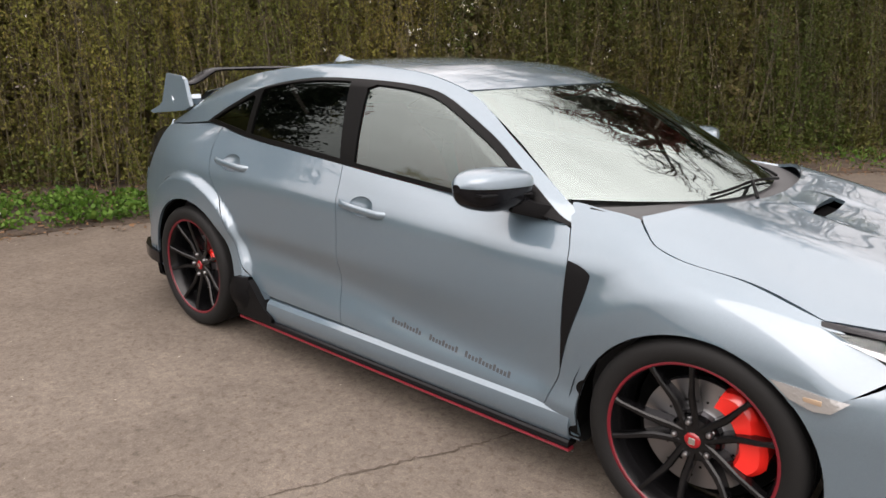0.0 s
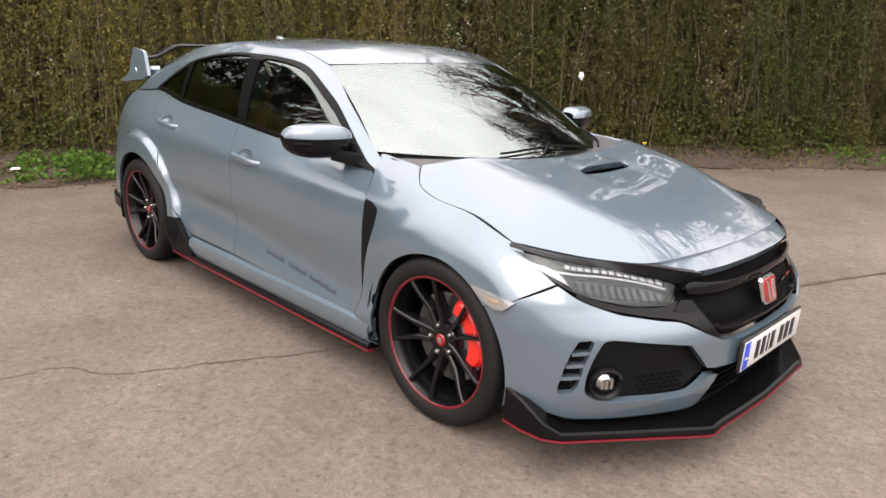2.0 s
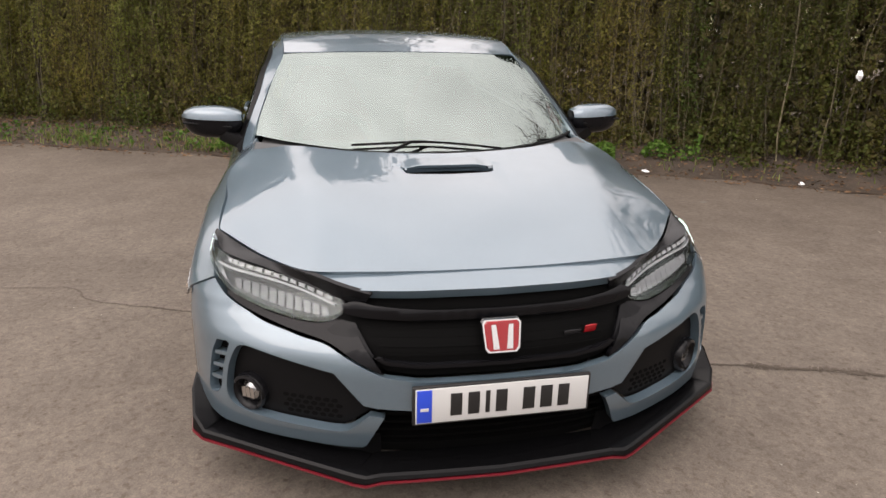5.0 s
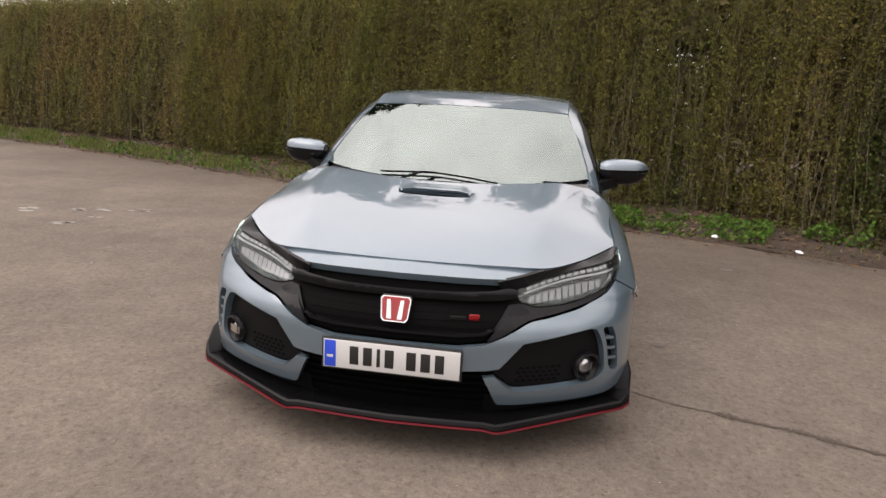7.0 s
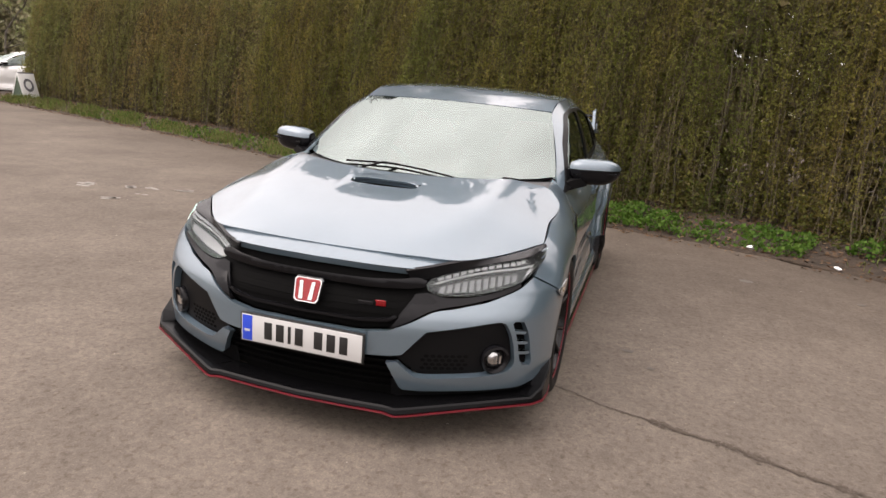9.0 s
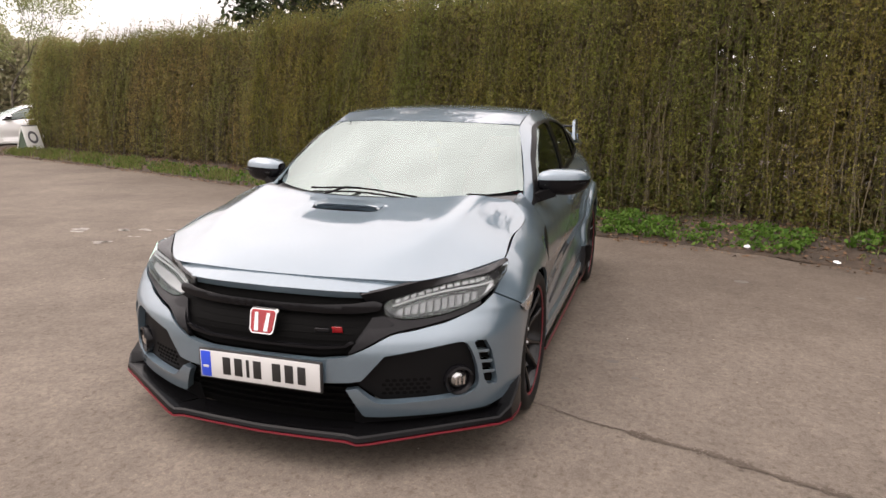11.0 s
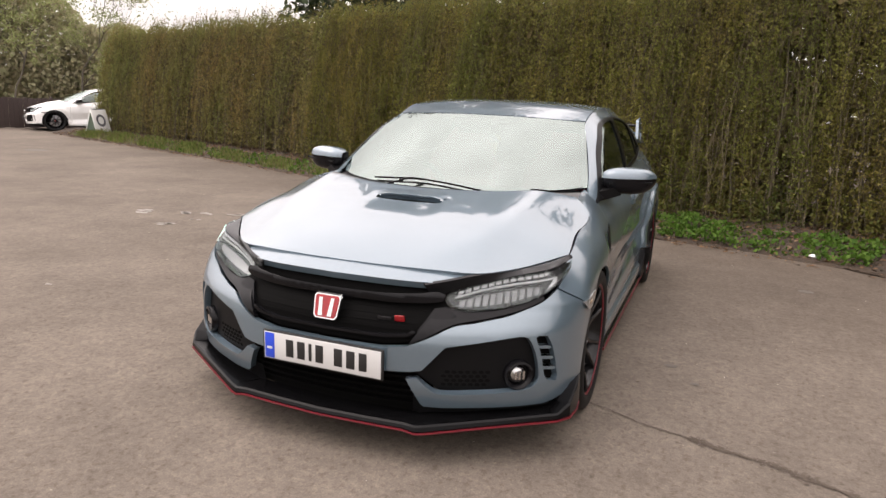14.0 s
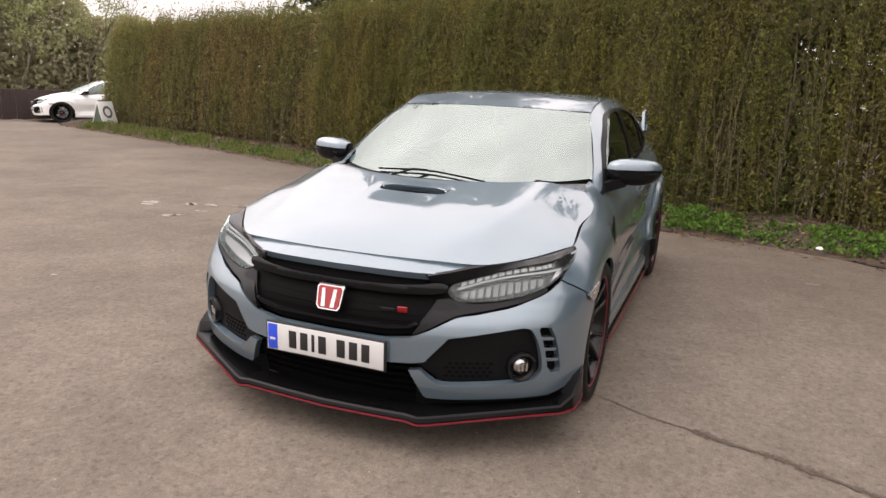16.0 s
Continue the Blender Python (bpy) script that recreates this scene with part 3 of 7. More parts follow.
def leafy(name, *colours, rough=0.55, through=0.25, drift=()):
    """Leaves that vary piece by piece, and let a little light through. drift: two tints that trade places over the plant, shoot by shoot."""
    m = material(name, colours[0], rough, Specular_IOR_Level=0.10)
    g = node(m, "ShaderNodeNewGeometry")
    c = ramp(m, g.outputs["Random Per Island"], *[(i / max(1, len(colours) - 1), c) for i, c in enumerate(colours)])
    if drift:
        flat = node(m, "ShaderNodeMapping", Scale=(1.0, 1.0, 0.28))
        wire(m, place(m), flat.inputs["Vector"])
        c = mixed(m, 1.0, c, ramp(m, grain(m, 1.1, 3.0, 0.6, flat.outputs[0]), (0.36, drift[0]), (0.64, drift[1])), "MULTIPLY")
        c = mixed(m, 1.0, c, ramp(m, grain(m, 7.0, 3.0, 0.6, flat.outputs[0]), (0.35, (0.78, 0.78, 0.78)), (0.68, (1.24, 1.23, 1.20))), "MULTIPLY")
    wire(m, c, shader(m).inputs["Base Color"])
    if through:
        t = node(m, "ShaderNodeBsdfTranslucent")
        wire(m, c, t.inputs["Color"])
        mix = node(m, "ShaderNodeMixShader", Fac=through)
        wire(m, shader(m).outputs[0], mix.inputs[1])
        wire(m, t.outputs[0], mix.inputs[2])
        wire(m, mix.outputs[0], m.node_tree.nodes["Material Output"].inputs[0])
    return m


HEDGE_LEAF = leafy("hedge_leaves", (0.139, 0.141, 0.0338), (0.179, 0.173, 0.0423), (0.15, 0.156, 0.0376), (0.194, 0.192, 0.0517), (0.174, 0.149, 0.047), (0.218, 0.209, 0.0696), (0.162, 0.124, 0.0508), through=0.45, drift=((0.86, 1.0, 0.88), (1.12, 1.02, 0.98)))
# darker, greener leaf for the stretch past TURN and the hedge's foot
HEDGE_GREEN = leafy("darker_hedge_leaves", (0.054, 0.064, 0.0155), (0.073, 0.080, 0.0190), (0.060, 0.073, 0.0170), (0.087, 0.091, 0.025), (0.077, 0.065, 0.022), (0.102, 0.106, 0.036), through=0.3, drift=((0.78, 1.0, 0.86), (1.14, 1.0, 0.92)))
# browner far leaves, lightened in colour because this stretch is lit more
HEDGE_FAR = leafy("lit_far_hedge_leaves", (0.143, 0.126, 0.0461), (0.198, 0.17, 0.0637), (0.165, 0.156, 0.0549), (0.22, 0.209, 0.079), (0.192, 0.149, 0.0659), (0.253, 0.225, 0.104), through=0.45, drift=((0.84, 1.02, 0.84), (1.12, 0.99, 0.96)))
BARK = material("hedge_stems", (0.09, 0.07, 0.04), 0.85)
_b = mixed(BARK, ramp(BARK, grain(BARK, 14, 5), (0.35, (0, 0, 0)), (0.7, (1, 1, 1))), (0.034, 0.027, 0.015), (0.088, 0.072, 0.041))
wire(BARK, _b, shader(BARK).inputs["Base Color"])
relief(BARK, grain(BARK, 90, 4), 0.5, 0.004)
PALE_STEM = material("pale_hedge_stems", (0.2, 0.165, 0.105), 0.8)
wire(PALE_STEM, mixed(PALE_STEM, ramp(PALE_STEM, grain(PALE_STEM, 9, 5), (0.35, (0, 0, 0)), (0.7, (1, 1, 1))), (0.085, 0.066, 0.035), (0.20, 0.168, 0.105)), shader(PALE_STEM).inputs["Base Color"])
relief(PALE_STEM, grain(PALE_STEM, 90, 4), 0.5, 0.004)
GRASS = leafy("grass_blades", (0.105, 0.158, 0.031), (0.165, 0.225, 0.055), (0.225, 0.25, 0.085), (0.20, 0.17, 0.085), (0.135, 0.18, 0.048))
WEEDS = leafy("nettle_leaves", (0.0323, 0.0762, 0.0106), (0.0645, 0.13, 0.0176), (0.0936, 0.158, 0.0294), (0.0412, 0.0888, 0.0147))
DEAD = leafy("dead_leaves", (0.10, 0.055, 0.029), (0.16, 0.094, 0.052), (0.072, 0.043, 0.026), (0.22, 0.15, 0.092), through=0.0, rough=0.8)
LITTER = material("white_litter", (0.8, 0.8, 0.8), 0.5)

rng = np.random.default_rng(7)
EDGE = [(-12.4, -19.0), (-11.4, -17.8), (-10.5, -15.9), (-8.6, -10.9), (-7.45, -8.0), (-6.2, -5.3), (-4.75, -2.1), (-3.92, -0.2), (-3.52, 0.9), (-3.05, 2.34), (-2.4, 3.6), (-1.49, 4.85), (-0.5, 6.2), (1.26, 8.46), (4.0, 11.8), (9.0, 17.5)]
EDGE_C = np.array(curve(EDGE, 10))
EDGE_S = np.r_[0, np.cumsum(np.linalg.norm(np.diff(EDGE_C, axis=0), axis=1))]


def verge(s, back):
    """A point back metres behind the asphalt's edge, s metres along it."""
    p = np.stack([np.interp(s, EDGE_S, EDGE_C[:, k]) for k in (0, 1)], -1)
    q = np.stack([np.interp(s + 0.3, EDGE_S, EDGE_C[:, k]) - np.interp(s - 0.3, EDGE_S, EDGE_C[:, k]) for k in (0, 1)], -1)
    q /= np.maximum(np.linalg.norm(q, axis=-1, keepdims=True), 1e-9)
    return p + np.stack([-q[..., 1], q[..., 0]], -1) * np.asarray(back)[..., None]


def s_near(y):
    return float(np.interp(y, EDGE_C[:, 1], EDGE_S))


S_END, S_MID = s_near(-17.5), s_near(3.0)
S_LAST = EDGE_S[-1]
NEAR0, NEAR1 = s_near(-7.0), s_near(10.5)


def bank_z(back):
    return 0.02 + 0.11 * step(0.0, 0.7, np.asarray(back)) + 0.05 * step(0.7, 2.0, np.asarray(back))


def hedge_face(s):
    """How far the hedge's face stands behind the asphalt's edge."""
    return 1.18 - 0.40 * step(S_MID - 1.5, S_MID + 1.5, s) + (0.10 * np.sin(s * 1.7) + 0.06 * np.sin(s * 4.1 + 1)) * (0.35 + 0.65 * step(NEAR0 - 2, NEAR0 + 2, s))


def big_mesh(name, verts, faces, mat, parent=None, label="", kind="", flat=True):
    """A mesh of very many small pieces, from arrays."""
    me = bpy.data.meshes.new(name)
    nv, nf, k = len(verts), len(faces), faces.shape[1]
    me.vertices.add(nv)
    me.vertices.foreach_set("co", np.asarray(verts, np.float32).ravel())
    me.loops.add(nf * k)
    me.loops.foreach_set("vertex_index", np.asarray(faces, np.int32).ravel())
    me.polygons.add(nf)
    me.polygons.foreach_set("loop_start", np.arange(0, nf * k, k, dtype=np.int32))
    me.update(calc_edges=True)
    if not flat:
        me.shade_smooth()
    me.materials.append(mat)
    ob = new(name, me)
    if parent is not None:
        ob.parent = parent
    return tagged(ob, label, kind=kind)


def leaves(centres, sizes, droop=0.0, narrow=0.62):
    """A folded four-point leaf at each centre."""
    n = len(centres)
    d = rng.normal(size=(n, 3))
    d[:, 2] -= droop
    d /= np.linalg.norm(d, axis=1, keepdims=True)
    u = rng.normal(size=(n, 3))
    side = np.cross(d, u)
    side /= np.linalg.norm(side, axis=1, keepdims=True)
    up = np.cross(side, d)
    L = np.asarray(sizes)[:, None]
    base = centres - d * L * 0.5
    tip = centres + d * L * 0.5
    a = centres + side * L * narrow * 0.5 + up * L * 0.12
    b = centres - side * L * narrow * 0.5 + up * L * 0.12
    v = np.stack([base, a, tip, b], 1).reshape(-1, 3)
    f = np.arange(4 * n).reshape(n, 4)
    return v, f


def tubes(paths, sides=4):
    """Tapered sticks: arrays of points (n, k, 3) and radii (n, k)."""
    P, R = paths
    n, k, _ = P.shape
    t = np.gradient(P, axis=1)
    t /= np.maximum(np.linalg.norm(t, axis=2, keepdims=True), 1e-9)
    ref = np.where(np.abs(t[..., 2:3]) > 0.8, np.array([1.0, 0, 0]), np.array([0, 0, 1.0]))
    a = np.cross(t, ref)
    a /= np.maximum(np.linalg.norm(a, axis=2, keepdims=True), 1e-9)
    b = np.cross(t, a)
    ang = 2 * np.pi * np.arange(sides) / sides
    v = P[:, :, None] + R[:, :, None, None] * (a[:, :, None] * np.cos(ang)[None, None, :, None] + b[:, :, None] * np.sin(ang)[None, None, :, None])
    idx = np.arange(n * k * sides).reshape(n, k, sides)
    f = np.stack([idx[:, :-1], np.roll(idx, -1, 2)[:, :-1], np.roll(idx, -1, 2)[:, 1:], idx[:, 1:]], -1).reshape(-1, 4)
    return v.reshape(-1, 3), f


# asphalt, one sheet to the horizon
gv, gf = [(0, 0, 0)], []
rings = (3, 6, 12, 25, 60, 150, 400, 1500, 4000)
for r in rings:
    gv += [(r * math.cos(2 * math.pi * i / 48), r * math.sin(2 * math.pi * i / 48), 0) for i in range(48)]
gf += [(0, 1 + i, 1 + (i + 1) % 48) for i in range(48)]
for k in range(len(rings) - 1):
    gf += [(1 + k * 48 + i, 1 + (k + 1) * 48 + i, 1 + (k + 1) * 48 + (i + 1) % 48, 1 + k * 48 + (i + 1) % 48) for i in range(48)]
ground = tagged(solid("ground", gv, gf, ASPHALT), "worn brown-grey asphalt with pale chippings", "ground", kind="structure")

# the open joint that runs across the asphalt, and a few fine cracks
CRACK = material("crack_dirt", (0.068, 0.052, 0.039), 0.95)


def crack(points, width, seed):
    r = np.random.default_rng(seed)
    P = np.array(curve(points, 14))
    P = P + r.normal(size=P.shape) * width * 0.35
    t = np.gradient(P, axis=0)
    t /= np.linalg.norm(t, axis=1, keepdims=True)
    n = np.stack([-t[:, 1], t[:, 0]], 1)
    w = width * np.clip(r.normal(0.55, 0.35, size=(len(P), 2)), 0.08, 1.3)
    w[0] = w[-1] = 0
    a, b = P + n * w[:, :1] * 0.5, P - n * w[:, 1:] * 0.5
    v = [(x, y, 0.003) for x, y in a] + [(x, y, 0.003) for x, y in b]
    k = len(P)
    return solid("crack", v, [(i, i + 1, k + i + 1, k + i) for i in range(k - 1)], CRACK, ground)


crack([(-0.36, -3.0), (-0.17, -2.47), (-0.06, -1.90)], 0.008, 1)
crack([(-0.08, -1.88), (0.0, -1.775), (0.096, -1.735), (0.19, -1.645), (0.296, -1.421)], 0.009, 2)
crack([(0.296, -1.421), (0.417, -1.156), (0.516, -0.968), (0.60, -0.75), (0.8, -0.3)], 0.014, 3)
crack([(1.2, 0.7), (1.334, 0.97), (1.451, 1.206), (1.493, 1.372)], 0.010, 4)
crack([(1.44, 1.19), (1.493, 1.372), (1.544, 1.504), (1.602, 1.72), (1.687, 1.905), (1.785, 2.167), (1.95, 2.6), (2.3, 3.4)], 0.007, 5)
# crumbled edge and dirt along the widest crack
P = np.array(curve([(1.493, 1.372), (1.544, 1.504), (1.602, 1.72), (1.687, 1.905), (1.785, 2.167), (1.95, 2.6), (2.3, 3.4)], 40))
n = 900
i = rng.integers(0, len(P), n)
wide = 0.004 + 0.015 * np.abs(np.sin(i * 0.11) * np.sin(i * 0.043 + 1))
c = np.c_[P[i] + rng.normal(0, 1, (n, 2)) * wide[:, None], np.full(n, 0.004)]
v, f = leaves(c, rng.uniform(0.008, 0.03, n), 0, 0.8)
v = v.reshape(-1, 4, 3)
v[..., 2] = 0.0035 + 0.0012 * rng.random(n)[:, None]
tagged(big_mesh("crack_dirt", v.reshape(-1, 3), f, CRACK), "dark dirt and crumbs along a crack", "dirt", kind="stuff")
SCUFF = material("worn_white_marking", (0.25, 0.232, 0.208), 0.85)
for i, (x, y, sx, sy) in enumerate(((-1.73, -4.67, 0.10, 0.16), (-1.88, -4.35, 0.07, 0.12), (-1.98, -4.05, 0.05, 0.12), (-2.10, -3.76, 0.06, 0.14), (-1.20, -4.0, 0.06, 0.12), (1.08, -2.91, 0.025, 0.03), (-1.6, -3.92, 0.03, 0.06))):
    r = np.random.default_rng(40 + i)
    for k in range(4):
        cx, cy = x + r.normal() * sx * 0.6, y + r.normal() * sy * 0.6
        n = 11
        pts = [(cx + sx * (0.25 + 0.4 * r.random()) * math.cos(2 * math.pi * j / n), cy + sy * (0.25 + 0.4 * r.random()) * math.sin(2 * math.pi * j / n), 0.004) for j in range(n)]
        solid("marking_scrap", pts, [tuple(range(n))], SCUFF, ground)
STAIN = material("oil_stain", (0.0868, 0.0742, 0.0616), 0.8)
for i, (x, y, sx) in enumerate(((0.83, 1.37, 0.02), (0.61, 1.24, 0.03), (-1.72, 2.14, 0.05), (-1.46, 2.96, 0.03), (-6.6, -12.6, 0.25), (0.6, 3.3, 0.07))):
    r = np.random.default_rng(80 + i)
    n = 15
    pts = [(x + sx * (0.6 + 0.5 * r.random()) * math.cos(2 * math.pi * j / n), y + sx * 1.5 * (0.6 + 0.5 * r.random()) * math.sin(2 * math.pi * j / n), 0.0035) for j in range(n)]
    solid("stain", pts, [tuple(range(n))], STAIN, ground)
# loose grit, petals and leaf scraps on the asphalt
n = 4200
c = np.stack([rng.uniform(-8, 8, n), rng.uniform(-8, 9, n), np.full(n, 0.004)], 1)
s, _ = leaves(c, rng.uniform(0.006, 0.022, n) * rng.uniform(0.4, 1, n))
s = s.reshape(-1, 4, 3)
s[..., 2] = 0.004 + np.abs(s[..., 2] - 0.004) * 0.25
GRIT = leafy("pale_grit", (0.422, 0.384, 0.322), (0.06, 0.048, 0.036), (0.56, 0.53, 0.47), (0.09, 0.07, 0.05), (0.298, 0.248, 0.186), (0.05, 0.04, 0.03), through=0.0, rough=0.9)
tagged(big_mesh("grit", s.reshape(-1, 3), np.arange(4 * n).reshape(n, 4), GRIT), "scattered pale grit and dark leaf crumbs on asphalt", "grit", kind="stuff")

# bank of earth behind the asphalt's edge
ss = np.linspace(0, S_LAST, 260)
bb = np.array([-0.03, 0.0, 0.12, 0.35, 0.7, 1.2, 2.0, 4.5])
V = []
for k, b in enumerate(bb):
    wob = 0.05 * np.sin(ss * 3.1) + 0.04 * np.sin(ss * 8.3 + 1) if 0 < k < 5 else 0.03 * np.sin(ss * 5.3)
    p = verge(ss, b + wob)
    z = np.full(len(ss), (-0.03, 0.012)[k] if k < 2 else float(bank_z(b))) + (0.012 * rng.normal(size=len(ss)) if k > 1 else 0)
    V.append(np.c_[p, z])
V = np.stack(V, 1)
idx = np.arange(V.shape[0] * V.shape[1]).reshape(V.shape[:2])
F = np.stack([idx[:-1, :-1], idx[1:, :-1], idx[1:, 1:], idx[:-1, 1:]], -1).reshape(-1, 4)
tagged(big_mesh("verge", V.reshape(-1, 3), F[:, ::-1], EARTH, flat=False), "bare earth verge with dead leaves", "verge", kind="structure")

# ---- the hedge ----
hedge = holder("hedge", "tall clipped hedge, olive leaves over bare stems", "hedge")
HEDGE_H = 3.07


def hedge_top(s):
    return HEDGE_H + 0.05 * np.sin(s * 0.9) + 0.04 * np.sin(s * 2.3 + 2) - 0.38 * np.clip(S_END + 1.0 - s, 0, 1.4) ** 2


def hedge_points(n, lo, hi, deep, z0, z1, front_bias=1.0):
    s = rng.uniform(lo, hi, n)
    d = deep * rng.random(n) ** front_bias
    z = z0 + (z1 - z0) * rng.random(n)
    return s, d, z


def batter(z):
    """The face is clipped to lean back towards the top."""
    return 0.055 * np.maximum(z, 0) ** 2 - 0.06


def lay(s, d, z):
    e = np.maximum(S_END + 0.5 - s, 0)
    p = verge(s, hedge_face(s) + batter(z) + d + e * e * 1.2)
    return np.c_[p, z]


# stems
def stems(n, lo, hi, thick, sides, deep=1.15):
    s, d, _ = hedge_points(n, lo, hi, deep, 0, 1)
    k = 9
    t = np.linspace(0, 1, k)
    top = hedge_top(s) * rng.uniform(0.55, 1.0, n)
    lean_s, lean_d = rng.normal(0, 0.22, n), rng.normal(0.0, 0.12, n)
    S = s[:, None] + lean_s[:, None] * t + np.cumsum(rng.normal(0, 0.022, (n, k)), 1)
    D = np.maximum(d[:, None] + lean_d[:, None] * t + np.cumsum(rng.normal(0, 0.02, (n, k)), 1), 0.03)
    Z = 0.1 + (top[:, None] - 0.1) * t
    e = np.maximum(S_END + 0.5 - S, 0)
    P = verge(S.ravel(), (hedge_face(S) + batter(Z) + D + e * e * 1.2).ravel()).reshape(n, k, 2)
    r = thick * rng.uniform(0.5, 1.5, n)[:, None] * (1 - 0.72 * t)
    return tubes((np.concatenate([P, Z[..., None]], -1), r), sides)


for lo, hi, count, thick in ((NEAR0, NEAR1, 650, 0.0062), (NEAR0, NEAR1, 50, 0.014), (S_END, NEAR0, 260, 0.012), (NEAR1, S_LAST - 1, 160, 0.013)):
    v, f = stems(count, lo, hi, thick, 4)
    big_mesh("stem_mass", v, f, BARK, hedge, "thin upright brown stems", "stuff", flat=False)
for lo, hi, count, thick in ((NEAR0, s_near(-1.0), 40, 0.004), (s_near(-1.0), s_near(3.6), 90, 0.0045), (s_near(2.0), s_near(6.0), 16, 0.008), (S_END, NEAR0, 110, 0.006)):
    v, f = stems(count, lo, hi, thick, 4, 0.22)
    big_mesh("stem_mass", v, f, PALE_STEM, hedge, "pale bare shoots at the hedge's face", "stuff", flat=False)


# twigs
def twigs(n, lo, hi):
    s, d, z = hedge_points(n, lo, hi, 1.1, 0.3, 2.95, 1.3)
    k = 4
    t = np.linspace(0, 1, k)
    L = rng.uniform(0.12, 0.5, n)
    a = rng.normal(size=(n, 3)) * np.array([0.8, 0.5, 0.9]) + np.array([0, -0.1, 0.8])
    a /= np.linalg.norm(a, axis=1, keepdims=True)
    S = s[:, None] + a[:, :1] * L[:, None] * t + np.cumsum(rng.normal(0, 0.012, (n, k)), 1)
    D = np.maximum(d[:, None] + a[:, 1:2] * L[:, None] * t, -0.1)
    Z = z[:, None] + a[:, 2:] * L[:, None] * t
    e = np.maximum(S_END + 0.5 - S, 0)
    P = verge(S.ravel(), (hedge_face(S) + batter(Z) + D + e * e * 1.2).ravel()).reshape(n, k, 2)
    return tubes((np.concatenate([P, Z[..., None]], -1), rng.uniform(0.0018, 0.004, n)[:, None] * (1 - 0.6 * t)), 3)


v, f = twigs(7000, NEAR0, NEAR1)
big_mesh("twig_mass", v, f, BARK, hedge, "fine brown twigs", "stuff", flat=False)
v, f = twigs(5000, S_END, NEAR0)
big_mesh("twig_mass", v, f, BARK, hedge, "", "stuff", flat=False)


# foliage: loose leaves, and sprays of them along upright shoots, thinner near the ground
def patchy(s, z):
    return np.sin(s * 9.0 + 2.2 * np.sin(z * 1.3)) + np.sin(s * 21.0 + 1.7 * np.sin(z * 2.1 + s)) + 0.8 * np.sin(s * 3.1 - z * 1.1) + 0.7 * np.sin(z * 5.0 + s * 4.0)


def foliage(n, lo, hi, size, bias, contrast=0.14):
    m = n * 2
    s, d, z = hedge_points(m, lo, hi, 1.15, 0.22, 1.0, bias)
    z = 0.22 + (hedge_top(s) - 0.22) * rng.random(m) ** 0.9
    patch = patchy(s, z)
    keep = rng.random(m) < np.clip(0.5 + contrast * patch, 0.04, 1) * np.clip(0.72 + (z - 0.25) * 0.8, 0.4, 1)
    s, d, z = s[keep], d[keep], z[keep]
    near_top = z > hedge_top(s) - 0.12
    d = np.where(near_top, 1.15 * rng.random(len(s)), d - 0.06 * (patch[keep] > 1))
    c = lay(s, d, z) + rng.normal(0, 0.01, (len(s), 3))
    return leaves(c, size * rng.uniform(0.6, 1.4, len(s)), 0.3)


def shoots(n, lo, hi, size, each, over=0.10, deep=0.35):
    """Upright shoots clothed in leaves, with their thin stalks."""
    s, d, _ = hedge_points(n, lo, hi, deep, 0, 1, 1.5)
    L = rng.uniform(0.35, 1.15, n)
    top = hedge_top(s) + over * rng.random(n) ** 2
    z0 = np.minimum(0.25 + (top - 0.25) * rng.random(n) ** 0.8, top - L * rng.uniform(0.6, 1.0, n))
    keep = (z0 > 0.15) & (rng.random(n) < np.clip(0.55 + 0.2 * patchy(s, z0), 0.05, 1))
    s, d, L, z0 = s[keep], d[keep] - 0.05, L[keep], z0[keep]
    n = len(s)
    lean_s, lean_d = rng.normal(0, 0.10, n), rng.normal(-0.03, 0.06, n)
    t = np.linspace(0, 1, 4)
    S, D, Z = s[:, None] + lean_s[:, None] * t, d[:, None] + lean_d[:, None] * t**2, z0[:, None] + L[:, None] * t
    P = lay(S.ravel(), D.ravel(), Z.ravel()).reshape(n, 4, 3)
    stalk = tubes((P, np.full((n, 1), 0.0032) * (1 - 0.65 * t) * 0.8), 3)
    i = np.repeat(np.arange(n), each)
    u = rng.random(len(i))
    c = lay(s[i] + lean_s[i] * u, d[i] + lean_d[i] * u**2, z0[i] + L[i] * u) + rng.normal(0, 0.016, (len(i), 3))
    return leaves(c, size * rng.uniform(0.6, 1.4, len(i)), -0.7, 0.5), stalk


TURN = s_near(3.3)
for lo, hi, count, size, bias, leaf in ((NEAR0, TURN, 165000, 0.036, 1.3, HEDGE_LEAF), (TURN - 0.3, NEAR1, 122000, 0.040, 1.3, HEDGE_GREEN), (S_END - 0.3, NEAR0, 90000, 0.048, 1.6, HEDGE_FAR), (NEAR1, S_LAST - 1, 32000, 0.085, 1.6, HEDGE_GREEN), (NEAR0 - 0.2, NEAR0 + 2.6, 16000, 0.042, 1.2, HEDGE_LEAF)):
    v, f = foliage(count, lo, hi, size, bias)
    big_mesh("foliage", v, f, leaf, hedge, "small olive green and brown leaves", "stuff")
